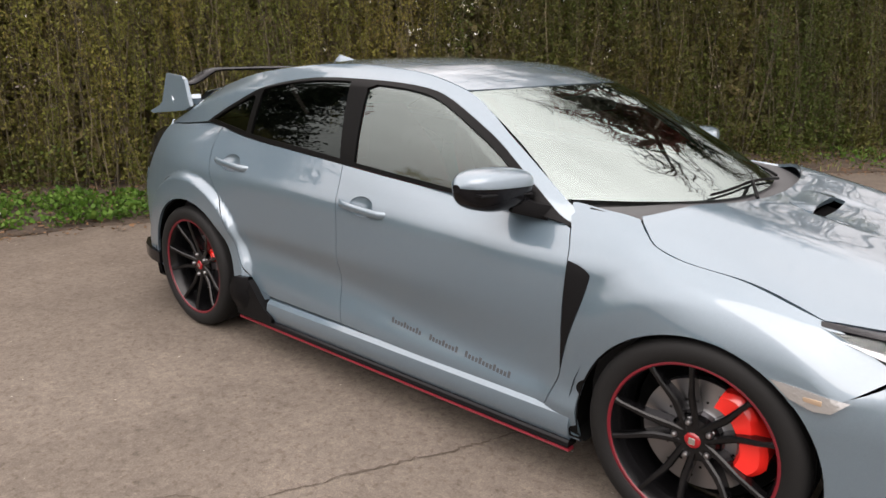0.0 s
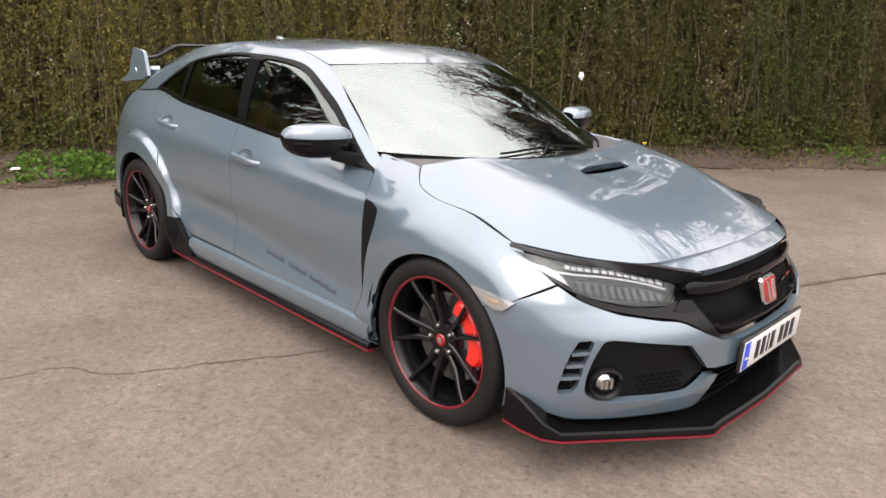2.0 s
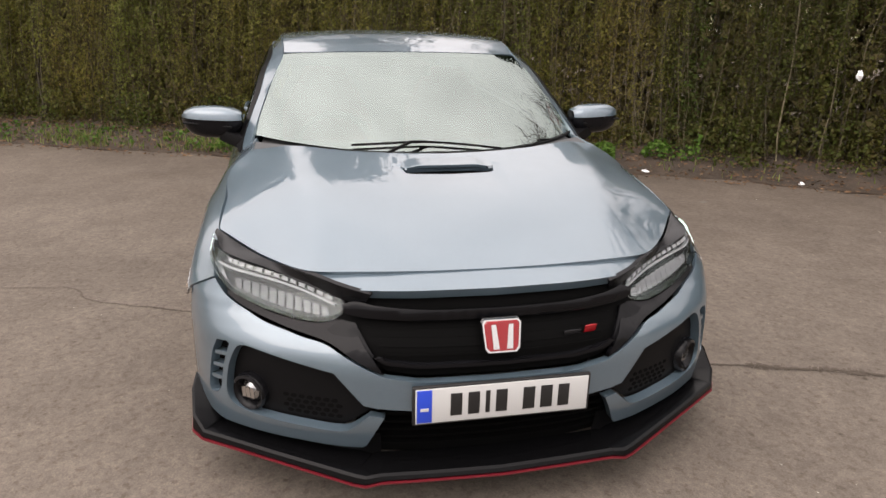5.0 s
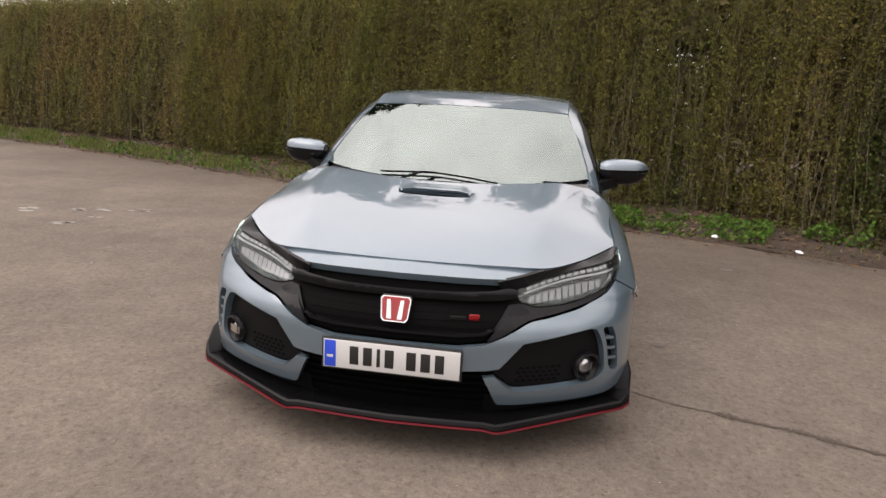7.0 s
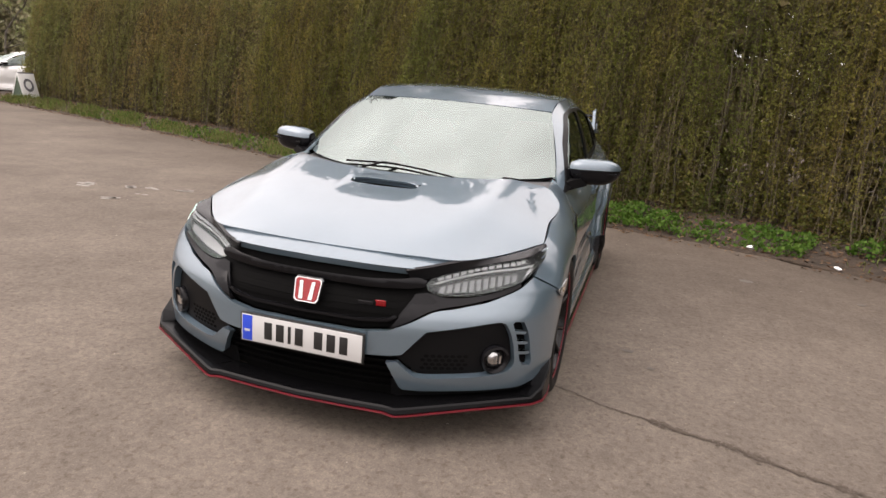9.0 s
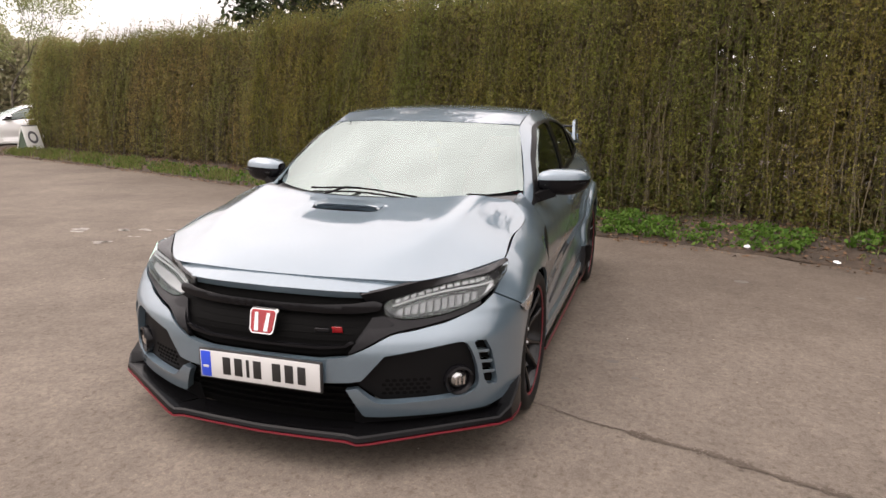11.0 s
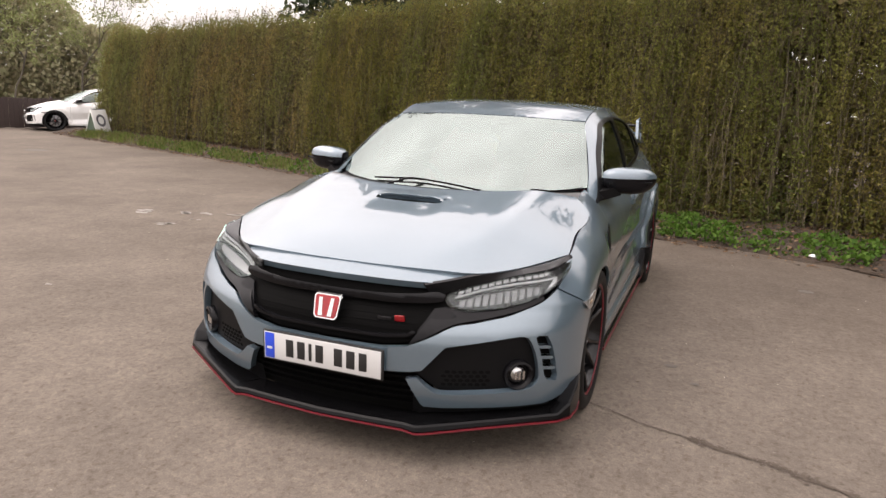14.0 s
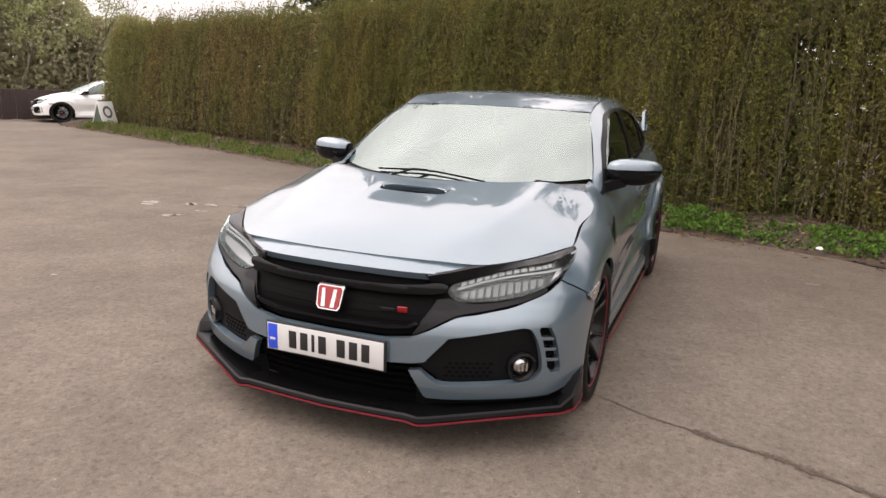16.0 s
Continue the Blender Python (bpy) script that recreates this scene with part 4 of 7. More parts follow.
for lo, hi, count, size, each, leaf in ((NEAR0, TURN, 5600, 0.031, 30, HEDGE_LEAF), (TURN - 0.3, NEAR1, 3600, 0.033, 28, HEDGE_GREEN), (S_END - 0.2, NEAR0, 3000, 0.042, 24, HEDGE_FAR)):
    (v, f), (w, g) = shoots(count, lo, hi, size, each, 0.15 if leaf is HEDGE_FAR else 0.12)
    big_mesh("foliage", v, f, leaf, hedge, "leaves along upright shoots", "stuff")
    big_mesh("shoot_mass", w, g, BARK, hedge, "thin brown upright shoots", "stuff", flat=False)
# the hedge's loose end, in brighter leaf
END_LEAF = leafy("fresh_and_sunlit_hedge_leaves", (0.15, 0.17, 0.05), (0.21, 0.23, 0.075), (0.18, 0.18, 0.065), (0.25, 0.27, 0.10), through=0.4)
n = 9000
s = S_END - 0.75 + 2.6 * rng.random(n) ** 1.5
z = 0.5 + 2.45 * rng.random(n) ** 0.7
v, f = leaves(lay(s, rng.uniform(-0.12, 0.5, n), np.minimum(z, hedge_top(s) + 0.1)) + rng.normal(0, 0.09, (n, 3)), rng.uniform(0.03, 0.075, n))
big_mesh("foliage", v, f, END_LEAF, hedge, "fresh green leaves at the hedge's end", "stuff")
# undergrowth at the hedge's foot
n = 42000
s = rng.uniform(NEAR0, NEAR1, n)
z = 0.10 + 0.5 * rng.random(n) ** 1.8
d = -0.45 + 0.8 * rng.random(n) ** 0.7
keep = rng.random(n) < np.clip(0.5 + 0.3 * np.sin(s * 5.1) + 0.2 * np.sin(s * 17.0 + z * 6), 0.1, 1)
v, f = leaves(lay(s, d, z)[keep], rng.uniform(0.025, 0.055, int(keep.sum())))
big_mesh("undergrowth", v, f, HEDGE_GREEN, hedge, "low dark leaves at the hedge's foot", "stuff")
# lighter leaves along the clipped top, coloured to stand in for sunlight on it
n = 24000
s = rng.uniform(S_END, NEAR1, n)
v, f = leaves(lay(s, rng.uniform(-0.05, 0.6, n), hedge_top(s) + 0.10 - 0.5 * rng.random(n) ** 1.5) + rng.normal(0, 0.02, (n, 3)), rng.uniform(0.025, 0.05, n))
big_mesh("foliage", v, f, END_LEAF, hedge, "lighter leaves for the sunlit top", "stuff")
THICKET = leafy("inner_thicket", (0.0972, 0.081, 0.0381), (0.153, 0.123, 0.0583), (0.118, 0.11, 0.0437), (0.186, 0.149, 0.0745), through=0.0, rough=0.9)
for n, z0, z1, d0, d1 in ((98000, 0.05, 3.0, 0.36, 1.12), (26000, 2.2, 3.0, 0.15, 1.12)):
    s, d, z = hedge_points(n, S_END - 0.2, S_LAST - 1, d1 - d0, z0, z1)
    v, f = leaves(lay(s, d + d0, z), rng.uniform(0.11, 0.21, n), 0.0, 0.55)
    big_mesh("thicket", v, f, THICKET, hedge, "dense dark twigs and leaves within", "stuff")

# ---- on the verge: dead leaves, weeds, grass, litter ----
n = 26000
s = rng.uniform(S_END, NEAR1 + 2, n)
b = -0.25 + 2.2 * rng.random(n) ** 0.8
v, f = leaves(np.c_[verge(s, b), np.where(b > 0, bank_z(b), 0.0) + 0.010 + 0.012 * rng.random(n)], rng.uniform(0.025, 0.07, n))
v = v.reshape(-1, 4, 3)
v[..., 2] = v.mean(1)[:, None, 2] + (v[..., 2] - v.mean(1)[:, None, 2]) * 0.35
tagged(big_mesh("dead_leaves", v.reshape(-1, 3), f, DEAD), "brown fallen leaves under the hedge", "leaves", kind="stuff")


def weed_patch(n, y0, y1, tall, size, back0=0.05, back1=0.75):
    s = rng.uniform(s_near(y0), s_near(y1), n)
    b = rng.uniform(back0, back1, n)
    hump = np.clip(0.6 + 0.35 * np.sin(s * 4.0 + 3 * b) + 0.25 * np.sin(s * 13.0), 0.12, 1)
    keep = rng.random(n) < hump
    s, b, hump = s[keep], b[keep], hump[keep]
    z = bank_z(b) + tall * hump * rng.random(len(s)) ** 0.7
    v, f = leaves(np.c_[verge(s, b), z], size * rng.uniform(0.6, 1.5, len(s)), -0.3, 0.75)
    return v, f


for y0, y1, count, tall, size in ((-1.6, 1.1, 5000, 0.13, 0.042), (1.1, 2.75, 2200, 0.12, 0.045), (3.0, 3.5, 650, 0.34, 0.045), (-4.5, -1.6, 700, 0.08, 0.045), (-12.0, -4.5, 1500, 0.09, 0.06), (7.2, 8.8, 500, 0.10, 0.05)):
    back = (0.4, 0.75) if tall > 0.3 else (0.05, 0.72)
    v, f = weed_patch(count, y0, y1, tall, size, *back)
    tagged(big_mesh("weeds", v, f, WEEDS), "bright green nettles and weeds on the verge", "weeds", group="verge weeds", kind="stuff")


def grass(n, y0, y1, tall, back1):
    s = rng.uniform(s_near(y0), s_near(y1), n)
    b = 0.02 + (back1 - 0.02) * rng.random(n)
    keep = rng.random(n) < np.clip(0.55 + 0.45 * np.sin(s * 3.3 + 4 * b), 0.12, 1)
    s, b = s[keep], b[keep]
    n = len(s)
    base = np.c_[verge(s, b), bank_z(b)]
    a = rng.uniform(0, 2 * np.pi, n)
    L = tall * rng.uniform(0.5, 1.3, n)
    lean = rng.uniform(0.1, 0.7, n)
    d = np.stack([np.cos(a), np.sin(a), 0 * a], 1)
    w = np.stack([-np.sin(a), np.cos(a), 0 * a], 1) * 0.006
    tip = base + d * (L * lean)[:, None] + np.c_[0 * a, 0 * a, L]
    mid = base + d * (L * lean * 0.35)[:, None] + np.c_[0 * a, 0 * a, L * 0.6]
    v = np.stack([base - w, base + w, mid + w * 0.8, tip, mid - w * 0.8], 1).reshape(-1, 3)
    return v, np.arange(5 * n).reshape(n, 5)


for y0, y1, count, tall, back1 in ((-16.5, -10.0, 5200, 0.13, 0.75), (-10.0, -4.6, 2600, 0.11, 0.55), (-4.6, -1.4, 800, 0.09, 0.5), (2.6, 7.0, 170, 0.08, 0.5), (7.0, 12.0, 350, 0.10, 0.6)):
    v, f = grass(count, y0, y1, tall, back1)
    tagged(big_mesh("grass", v, f, GRASS), "rough green grass along the hedge", "grass", group="verge grass", kind="stuff")


def scrap(s, back, size, seed, z=0.03):
    r = np.random.default_rng(seed)
    x, y = verge(np.array(s), np.array(back))
    bm = bmesh.new()
    bmesh.ops.create_icosphere(bm, subdivisions=2, radius=1)
    for v in bm.verts:
        v.co = Vector((v.co.x * size[0] * r.uniform(0.7, 1.2), v.co.y * size[1] * r.uniform(0.7, 1.2), v.co.z * size[2] * r.uniform(0.5, 1.3)))
    ob = from_bm("litter", bm, LITTER, None, "crumpled white litter on the verge", sharp=30)
    ob.matrix_world = pose(x, y, z, 0, 0, r.uniform(0, 180))
    return tagged(ob, category="litter", group="litter")


scrap(s_near(3.05), 0.05, (0.05, 0.03, 0.015), 1)
scrap(s_near(4.3), 0.03, (0.035, 0.03, 0.02), 2)
scrap(s_near(4.95), 0.05, (0.075, 0.04, 0.018), 3)
scrap(s_near(2.3), 0.12, (0.05, 0.03, 0.02), 4, 0.05)
scrap(s_near(-1.0), 0.35, (0.05, 0.03, 0.015), 5, 0.12)
rag = scrap(s_near(4.6), 0.62, (0.05, 0.03, 0.05), 6, 1.06)
tagged(rag, "scrap of white plastic caught in the hedge", "litter")
bm = bmesh.new()
for k in range(8):
    a = 2 * math.pi * k / 8
    bmesh.ops.create_cone(bm, cap_ends=True, segments=6, radius1=0.008, radius2=0.004, depth=0.028, matrix=pose(0.016 * math.cos(a), 0.016 * math.sin(a), 0.21, 0, 70, math.degrees(a)))
bmesh.ops.create_cone(bm, cap_ends=True, segments=6, radius1=0.003, radius2=0.003, depth=0.2, matrix=pose(0, 0, 0.1))
YELLOW = material("yellow_petals", (0.75, 0.55, 0.02), 0.6)
x, y = verge(np.array(s_near(5.25)), np.array(0.3))
flower = tagged(from_bm("dandelion", bm, YELLOW), "single yellow dandelion on the verge", "flower")
flower.matrix_world = pose(float(x), float(y), 0.06)


def rib(path, widths, depths):
    """A spoke: points (x, z, y) with its width across the wheel and its depth along the axle."""
    v, f = [], []
    P = [Vector(p) for p in path]
    for i, p in enumerate(P):
        t = P[min(i + 1, len(P) - 1)] - P[max(i - 1, 0)]
        t.z = 0
        t.normalize()
        a = Vector((-t.y, t.x, 0)) * widths[i] / 2
        d = depths[i]
        for k, o in ((-1, 0), (-0.55, 0.006), (0.55, 0.006), (1, 0), (0.8, -d), (-0.8, -d)):
            q = p + a * k
            v.append((q.x, q.z + o, q.y))
    n = 6
    for i in range(len(P) - 1):
        for j in range(n):
            f.append((i * n + j, i * n + (j + 1) % n, (i + 1) * n + (j + 1) % n, (i + 1) * n + j))
    f += [tuple(range(n)), tuple(range((len(P) - 1) * n, len(P) * n))[::-1]]
    return v, f


def road_wheel(car, x, side, sporty=True, rear=False):
    """A wheel as a part of the car: alloy with tyre, spokes, brake and bolts. Outwards is local +y."""
    at = pose(x, side * 0.80, HUB_Z, 0, 0, 0 if side > 0 else 180)
    ahead = 1 if side > 0 else -1
    barrel = [(0.240, -0.108), (0.252, -0.100), (0.240, -0.085), (0.232, 0.0), (0.240, 0.085), (0.250, 0.098), (0.2545, 0.106), (0.2515, 0.1085), (0.2475, 0.103), (0.243, 0.092)]
    v, f = lathe(barrel, 64)
    rim = solid("wheel", v, f, RIM_BLACK, car, "gloss black alloy wheel with red rim line")
    rim.matrix_local = at
    tread = [(0.2505, 0.104), (0.262, 0.1165), (0.284, 0.1225), (0.304, 0.1195), (0.317, 0.111), (0.3245, 0.098), (0.328, 0.07), (0.328, 0.055), (0.322, 0.053), (0.322, 0.045), (0.328, 0.043), (0.328, 0.006), (0.322, 0.004), (0.322, -0.004), (0.328, -0.006), (0.328, -0.043), (0.322, -0.045), (0.322, -0.053), (0.328, -0.055), (0.3245, -0.098), (0.304, -0.1195), (0.262, -0.1165), (0.2505, -0.104)]
    v, f = lathe(tread, 72)
    solid("tyre", v, f, RUBBER, rim, "black low-profile rubber tyre", sharp=50)
    if sporty:
        v, f = lathe([(0.2468, 0.1068), (0.2500, 0.1112), (0.2565, 0.1115), (0.2590, 0.110)], 72)
        solid("rim_line", v, f, RED_LINE, rim, "thin red line round the rim")
    # the back of the wheel well, so that nothing shines through
    v, f = lathe([(0.001, -0.06), (0.232, -0.06)], 32)
    solid("back_plate", v, f, LINER, rim)
    for k in range(5):
        for h in (-1, 1):
            c = radians(72 * k)
            pts = []
            for out, over_, y in ((0.030, 0.016, 0.062), (0.075, 0.0215, 0.064), (0.118, 0.0265, 0.070), (0.145, 0.033, 0.078), (0.19, 0.0485, 0.091), (0.225, 0.059, 0.099), (0.239, 0.063, 0.099)):
                o = h * over_
                pts.append((out * math.cos(c) - o * math.sin(c), out * math.sin(c) + o * math.cos(c), y))
            v, f = rib(pts, (0.022, 0.023, 0.023, 0.021, 0.017, 0.017, 0.026), (0.05, 0.05, 0.045, 0.04, 0.035, 0.03, 0.03))
            solid("spoke", v, f, RIM_BLACK, rim, sharp=25)
    v, f = lathe([(0.001, 0.068), (0.034, 0.068), (0.066, 0.062), (0.074, 0.05), (0.076, 0.0)], 40)
    solid("hub", v, f, RIM_BLACK, rim)
    for k in range(5):
        a = radians(72 * k)
        v, f = lathe([(0.001, 0.018), (0.006, 0.017), (0.0095, 0.012), (0.0105, 0.0), (0.013, -0.002)], 12)
        nut = solid("wheel_nut", [(p[0] + 0.057 * math.cos(a), p[1] + 0.060, p[2] + 0.057 * math.sin(a)) for p in v], f, STEEL, rim, "bright steel wheel nut")
    v, f = lathe([(0.001, 0.0015), (0.019, 0.001), (0.022, -0.001), (0.025, -0.004)], 28)
    solid("centre_cap", [(p[0], p[1] + 0.0735, p[2]) for p in v], f, BADGE_RED, rim, "red centre cap with plain silver mark")
    from_bm("cap_mark", block((0.020, 0.003, 0.022), (0, 0.0755, 0), bevel=0.002), CHROME, rim)
    R = 0.152 if rear else 0.176
    v, f = lathe([(0.078, 0.045), (0.080, 0.022), (0.09, 0.018), (R, 0.018), (R, -0.012), (0.09, -0.012)], 56)
    solid("brake_disc", v, f, STEEL, rim, "drilled steel brake disc")
    for k in range(22):
        a, r = radians(k * 360 / 11), (0.11, 0.145)[k % 2] * R / 0.176
        v, f = lathe([(0.0005, 0.0), (0.0045, 0.0)], 8)
        solid("disc_hole", [(p[0] + r * math.cos(a + k % 2 * 0.2), 0.0188, p[2] + r * math.sin(a + k % 2 * 0.2)) for p in v], f, LINER, rim)
    # caliper: a bent block over the disc's leading edge
    mid, span, r0, r1 = (25, 88, 0.118, 0.207) if not rear else (40, 44, 0.10, 0.165)
    v, f = [], []
    n = 14
    ring = ((r0, 0.036), (r0 + 0.014, 0.056), (r1 - 0.02, 0.060), (r1, 0.046), (r1, -0.03), (r0, -0.03))
    for i in range(n + 1):
        u = i / n
        a = radians(mid + span * (u - 0.5))
        waist = 1 - 0.22 * math.exp(-(((u - 0.5) / 0.09) ** 2))
        for r, y in ring:
            rr = r0 + (r - r0) * (waist if y > 0 else 1) * min(1, 0.72 + 2.2 * min(u, 1 - u))
            v.append((ahead * rr * math.cos(a), y * (0.9 + 0.1 * waist), rr * math.sin(a)))
    k = len(ring)
    for i in range(n):
        for j in range(k):
            f.append((i * k + j, i * k + (j + 1) % k, (i + 1) * k + (j + 1) % k, (i + 1) * k + j))
    f += [tuple(range(k)), tuple(range(n * k, n * k + k))[::-1]]
    if ahead < 0:
        f = [t[::-1] for t in f]
    solid("brake_caliper", v, f, CALIPER_RED if sporty else LINER, rim, "bright red brake caliper")
    return rim


ARCH_F, ARCH_R = (1.347, 0.300, 0.368), (-1.325, 0.310, 0.392)
DOOR_F = [(0.853, 0.285), (0.875, 0.345), (0.905, 0.43), (0.900, 0.60), (0.897, 0.797), (0.866, 0.886)]
DOOR_B = [(-0.184, 0.302), (-0.207, 0.42), (-0.207, 0.534), (-0.196, 0.736), (-0.215, 0.90), (-0.235, 0.981)]
BELT_F = [(0.866, 0.886), (0.78, 0.905), (0.327, 0.938), (-0.05, 0.966), (-0.235, 0.981)]
BELT_R = [(-0.235, 0.981), (-0.5, 1.002), (-0.93, 1.035), (-1.19, 1.072)]
DOOR_R = [(-1.19, 1.072), (-1.185, 0.97), (-1.13, 0.83), (-1.04, 0.72), (-0.945, 0.56), (-0.875, 0.42), (-0.80, 0.335), (-0.70, 0.305)]
DLO_TOP = [(-1.335, 1.088), (-1.10, 1.196), (-0.898, 1.271), (-0.592, 1.317), (-0.256, 1.320), (0.064, 1.301), (0.245, 1.254), (0.462, 1.145), (0.645, 1.027), (0.78, 0.930), (0.866, 0.886)]
SEAM = [(1.07, 0.937), (1.115, 0.905), (1.165, 0.876), (1.258, 0.851), (1.437, 0.825), (1.633, 0.768)]


HANDLES = ((-0.052, 0.829), (-0.985, 0.911))


def hatchback(paint, label, group, at, sporty=True):
    car = holder("hatchback_car", label, "car", group)
    arch_f = arc(*ARCH_F, 44, 197, 26)
    for side in (-1, 1):
        F, C, N = flank(side), cabin(side), front(side)
        # front wing
        wing = skin("front_wing", curve(DOOR_F) + curve([(0.866, 0.886), (0.825, 0.945), (0.838, 0.956), (0.93, 0.949), (1.02, 0.943), (1.07, 0.937)], 5)[1:-1] + curve(SEAM) + [(1.66, 0.762), (1.74, 0.715), (1.825, 0.668), (1.76, 0.626), (1.695, 0.585)] + arch_f + [(0.985, 0.195), (0.955, 0.192), (0.90, 0.235)], F, paint, car, "grey-blue metallic front wing" if sporty else "", gap=0.013)
        if sporty:
            skin("wing_vent", curve([(0.899, 0.797), (0.94, 0.79), (0.975, 0.775), (0.985, 0.755), (0.965, 0.66), (0.93, 0.54), (0.906, 0.432)], 5) + [(0.904, 0.60)], F, SATIN_BLACK, wing, "black triangular air outlet", joint=0, depth=0.006, lift=0.003, gap=0.03)
        mk = skin("side_marker", [(1.548, 0.617), (1.62, 0.612), (1.735, 0.60), (1.70, 0.567), (1.66, 0.561), (1.60, 0.578)], F, AMBER, wing, "clear indicator lamp", joint=0, depth=0.006, lift=0.004, gap=0.02)
        from_bm("marker_bulb", block((0.045, 0.006, 0.014), (1.655, side * (float(side_w(1.655, 0.587)) + 0.002), 0.587), bevel=0.002), BULB_AMBER, mk)
        # doors with their windows
        cups = [[(hx - 0.005 + 0.066 * math.cos(a), hz + 0.006 + 0.038 * math.sin(a)) for a in np.linspace(0, 2 * math.pi, 28, endpoint=False)] for hx, hz in HANDLES]
        door = skin("front_door", curve(DOOR_F) + curve(BELT_F)[1:] + curve(DOOR_B)[::-1][1:] + [(0.38, 0.283)], F, paint, car, "grey-blue front door with flush handle" if sporty else "", holes=[cups[0]], joint=0.0018)
        door_r = skin("rear_door", curve(DOOR_B) + curve(BELT_R)[1:] + curve(DOOR_R)[1:], F, paint, car, "grey-blue rear door" if sporty else "", holes=[cups[1]], gap=0.014)
        for d, cup, (hx, hz) in zip((door, door_r), cups, HANDLES):
            tilt = -0.075
            w = float(side_w(hx, hz))
            v, f = sweep([(hx + 0.132 * t, side * (w - 0.008 + 0.026 * (1 - t**4) ** 0.5), hz + tilt * 0.132 * t) for t in np.linspace(-1, 1, 15)], [(-0.006, -0.013), (0.004, -0.014), (0.009, -0.004), (0.009, 0.006), (0.003, 0.013), (-0.006, 0.013)])
            solid("door_handle", v, f, paint, d, sharp=60)
            bowl = lambda u, v, hx=hx, hz=hz: F(u, v) - np.stack([0 * u, side * 0.017 * np.clip(1 - ((u - hx + 0.005) / 0.069) ** 2 - ((v - hz - 0.006) / 0.041) ** 2, 0, 1) ** 0.7, 0 * u], -1)
            skin("handle_cup", cup, bowl, paint, d, joint=-0.0005, depth=0.004, lift=-0.0005, gap=0.008)
        top = curve(DLO_TOP, 6)
        b_top = [p for p in top if -0.19 < p[0] < 0.80]
        gl = skin("side_window", [(0.70, 0.928)] + curve([(0.327, 0.952), (-0.05, 0.982), (-0.166, 0.991)], 5) + [(-0.198, 1.28)] + [(x - 0.004, z - 0.006) for x, z in b_top if x < 0.69], C, GLASS_SIDE, door, "front side window glass", joint=0, depth=0.004, lift=-0.006, gap=0.010)
        skin("side_window", curve([(-0.252, 0.999), (-0.5, 1.020), (-0.925, 1.052)], 5) + [(-0.915, 1.235)] + [(x, z - 0.003) for x, z in top if -0.905 < x < -0.26], C, GLASS_DARK if sporty else GLASS_SIDE, door_r, "dark privacy glass", joint=0, depth=0.004, lift=-0.006)
        skin("quarter_window", [(-0.955, 1.058), (-1.15, 1.082), (-1.29, 1.100)] + [(x, z - 0.010) for x, z in top if -1.28 < x < -0.95] + [(-0.945, 1.23)], C, GLASS_DARK if sporty else GLASS_SIDE, door_r, "small dark quarter window", joint=0, depth=0.004, lift=-0.006)
        skin("window_frame", [(-1.335, 1.088)] + curve([(-1.19, 1.074), (-0.93, 1.037), (-0.5, 1.004), (-0.235, 0.983), (-0.05, 0.968), (0.327, 0.940), (0.78, 0.907)], 6) + [(0.866, 0.888)] + [(x + 0.003, z + 0.005) for x, z in top[::-1][1:-1]], C, PILLAR_BLACK, door, "black window surround and pillar", holes=[
            [(0.69, 0.932)] + curve([(0.327, 0.956), (-0.05, 0.986), (-0.168, 0.995)], 5) + [(-0.196, 1.29)] + [(x - 0.007, z - 0.011) for x, z in b_top if -0.19 < x < 0.68],
            curve([(-0.256, 1.003), (-0.5, 1.024), (-0.92, 1.056)], 5) + [(-0.91, 1.236)] + [(x, z - 0.007) for x, z in top if -0.90 < x < -0.263],
            [(-0.96, 1.063), (-1.15, 1.087), (-1.275, 1.103)] + [(x, z - 0.015) for x, z in top if -1.265 < x < -0.955] + [(-0.95, 1.22)],
        ], joint=0, depth=0.01, lift=0.0018, gap=0.014)
        skin("mirror_sail", [(0.685, 0.925), (0.80, 0.902), (0.86, 0.886), (0.79, 0.932), (0.70, 0.995), (0.688, 0.99)], C, SATIN_BLACK, door, joint=0, depth=0.004, lift=0.006, gap=0.03)
        # roof rail with the pillars
        rail = [(x, float(RAIL_Z(x))) for x in np.linspace(-1.95, 0.84, 60)]
        skin("roof_rail", curve([(-1.93, 1.045), (-1.6, 1.062), (-1.335, 1.088)], 6) + top[1:] + [(0.85, 0.93)] + rail[::-1], C, paint, car, "grey-blue roof rail and pillar" if sporty else "", joint=0.0, gap=0.018)
        # quarter panel
        arch_r = arc(*ARCH_R, -12, 200, 30)
        quarter = skin("rear_quarter", curve(DOOR_R)[::-1] + [(-1.33, 1.080)] + curve([(-1.6, 1.058), (-1.70, 1.052), (-1.765, 1.03), (-1.805, 0.93), (-1.90, 0.79), (-1.955, 0.62), (-1.95, 0.45)], 5) + [(-1.93, 0.40), (-1.72, 0.32)] + arch_r[::-1] + [(-0.935, 0.24), (-0.84, 0.25), (-0.70, 0.29)], F, paint, car, "flared rear quarter panel" if sporty else "", gap=0.011)
        # sill, skirt and its red line
        xs = np.linspace(-0.70, 0.955, 18)
        v, f = sweep([(x, side * 0.885, 0.24) for x in xs], [(s * -side, h) for s, h in ((-0.02, 0.055), (0.004, 0.052), (0.022, 0.035), (0.028, 0.008), (0.022, -0.03), (0.012, -0.052), (-0.02, -0.052))])
        sill = solid("sill", v, f, paint, car, "grey-blue side sill" if sporty else "", sharp=30)
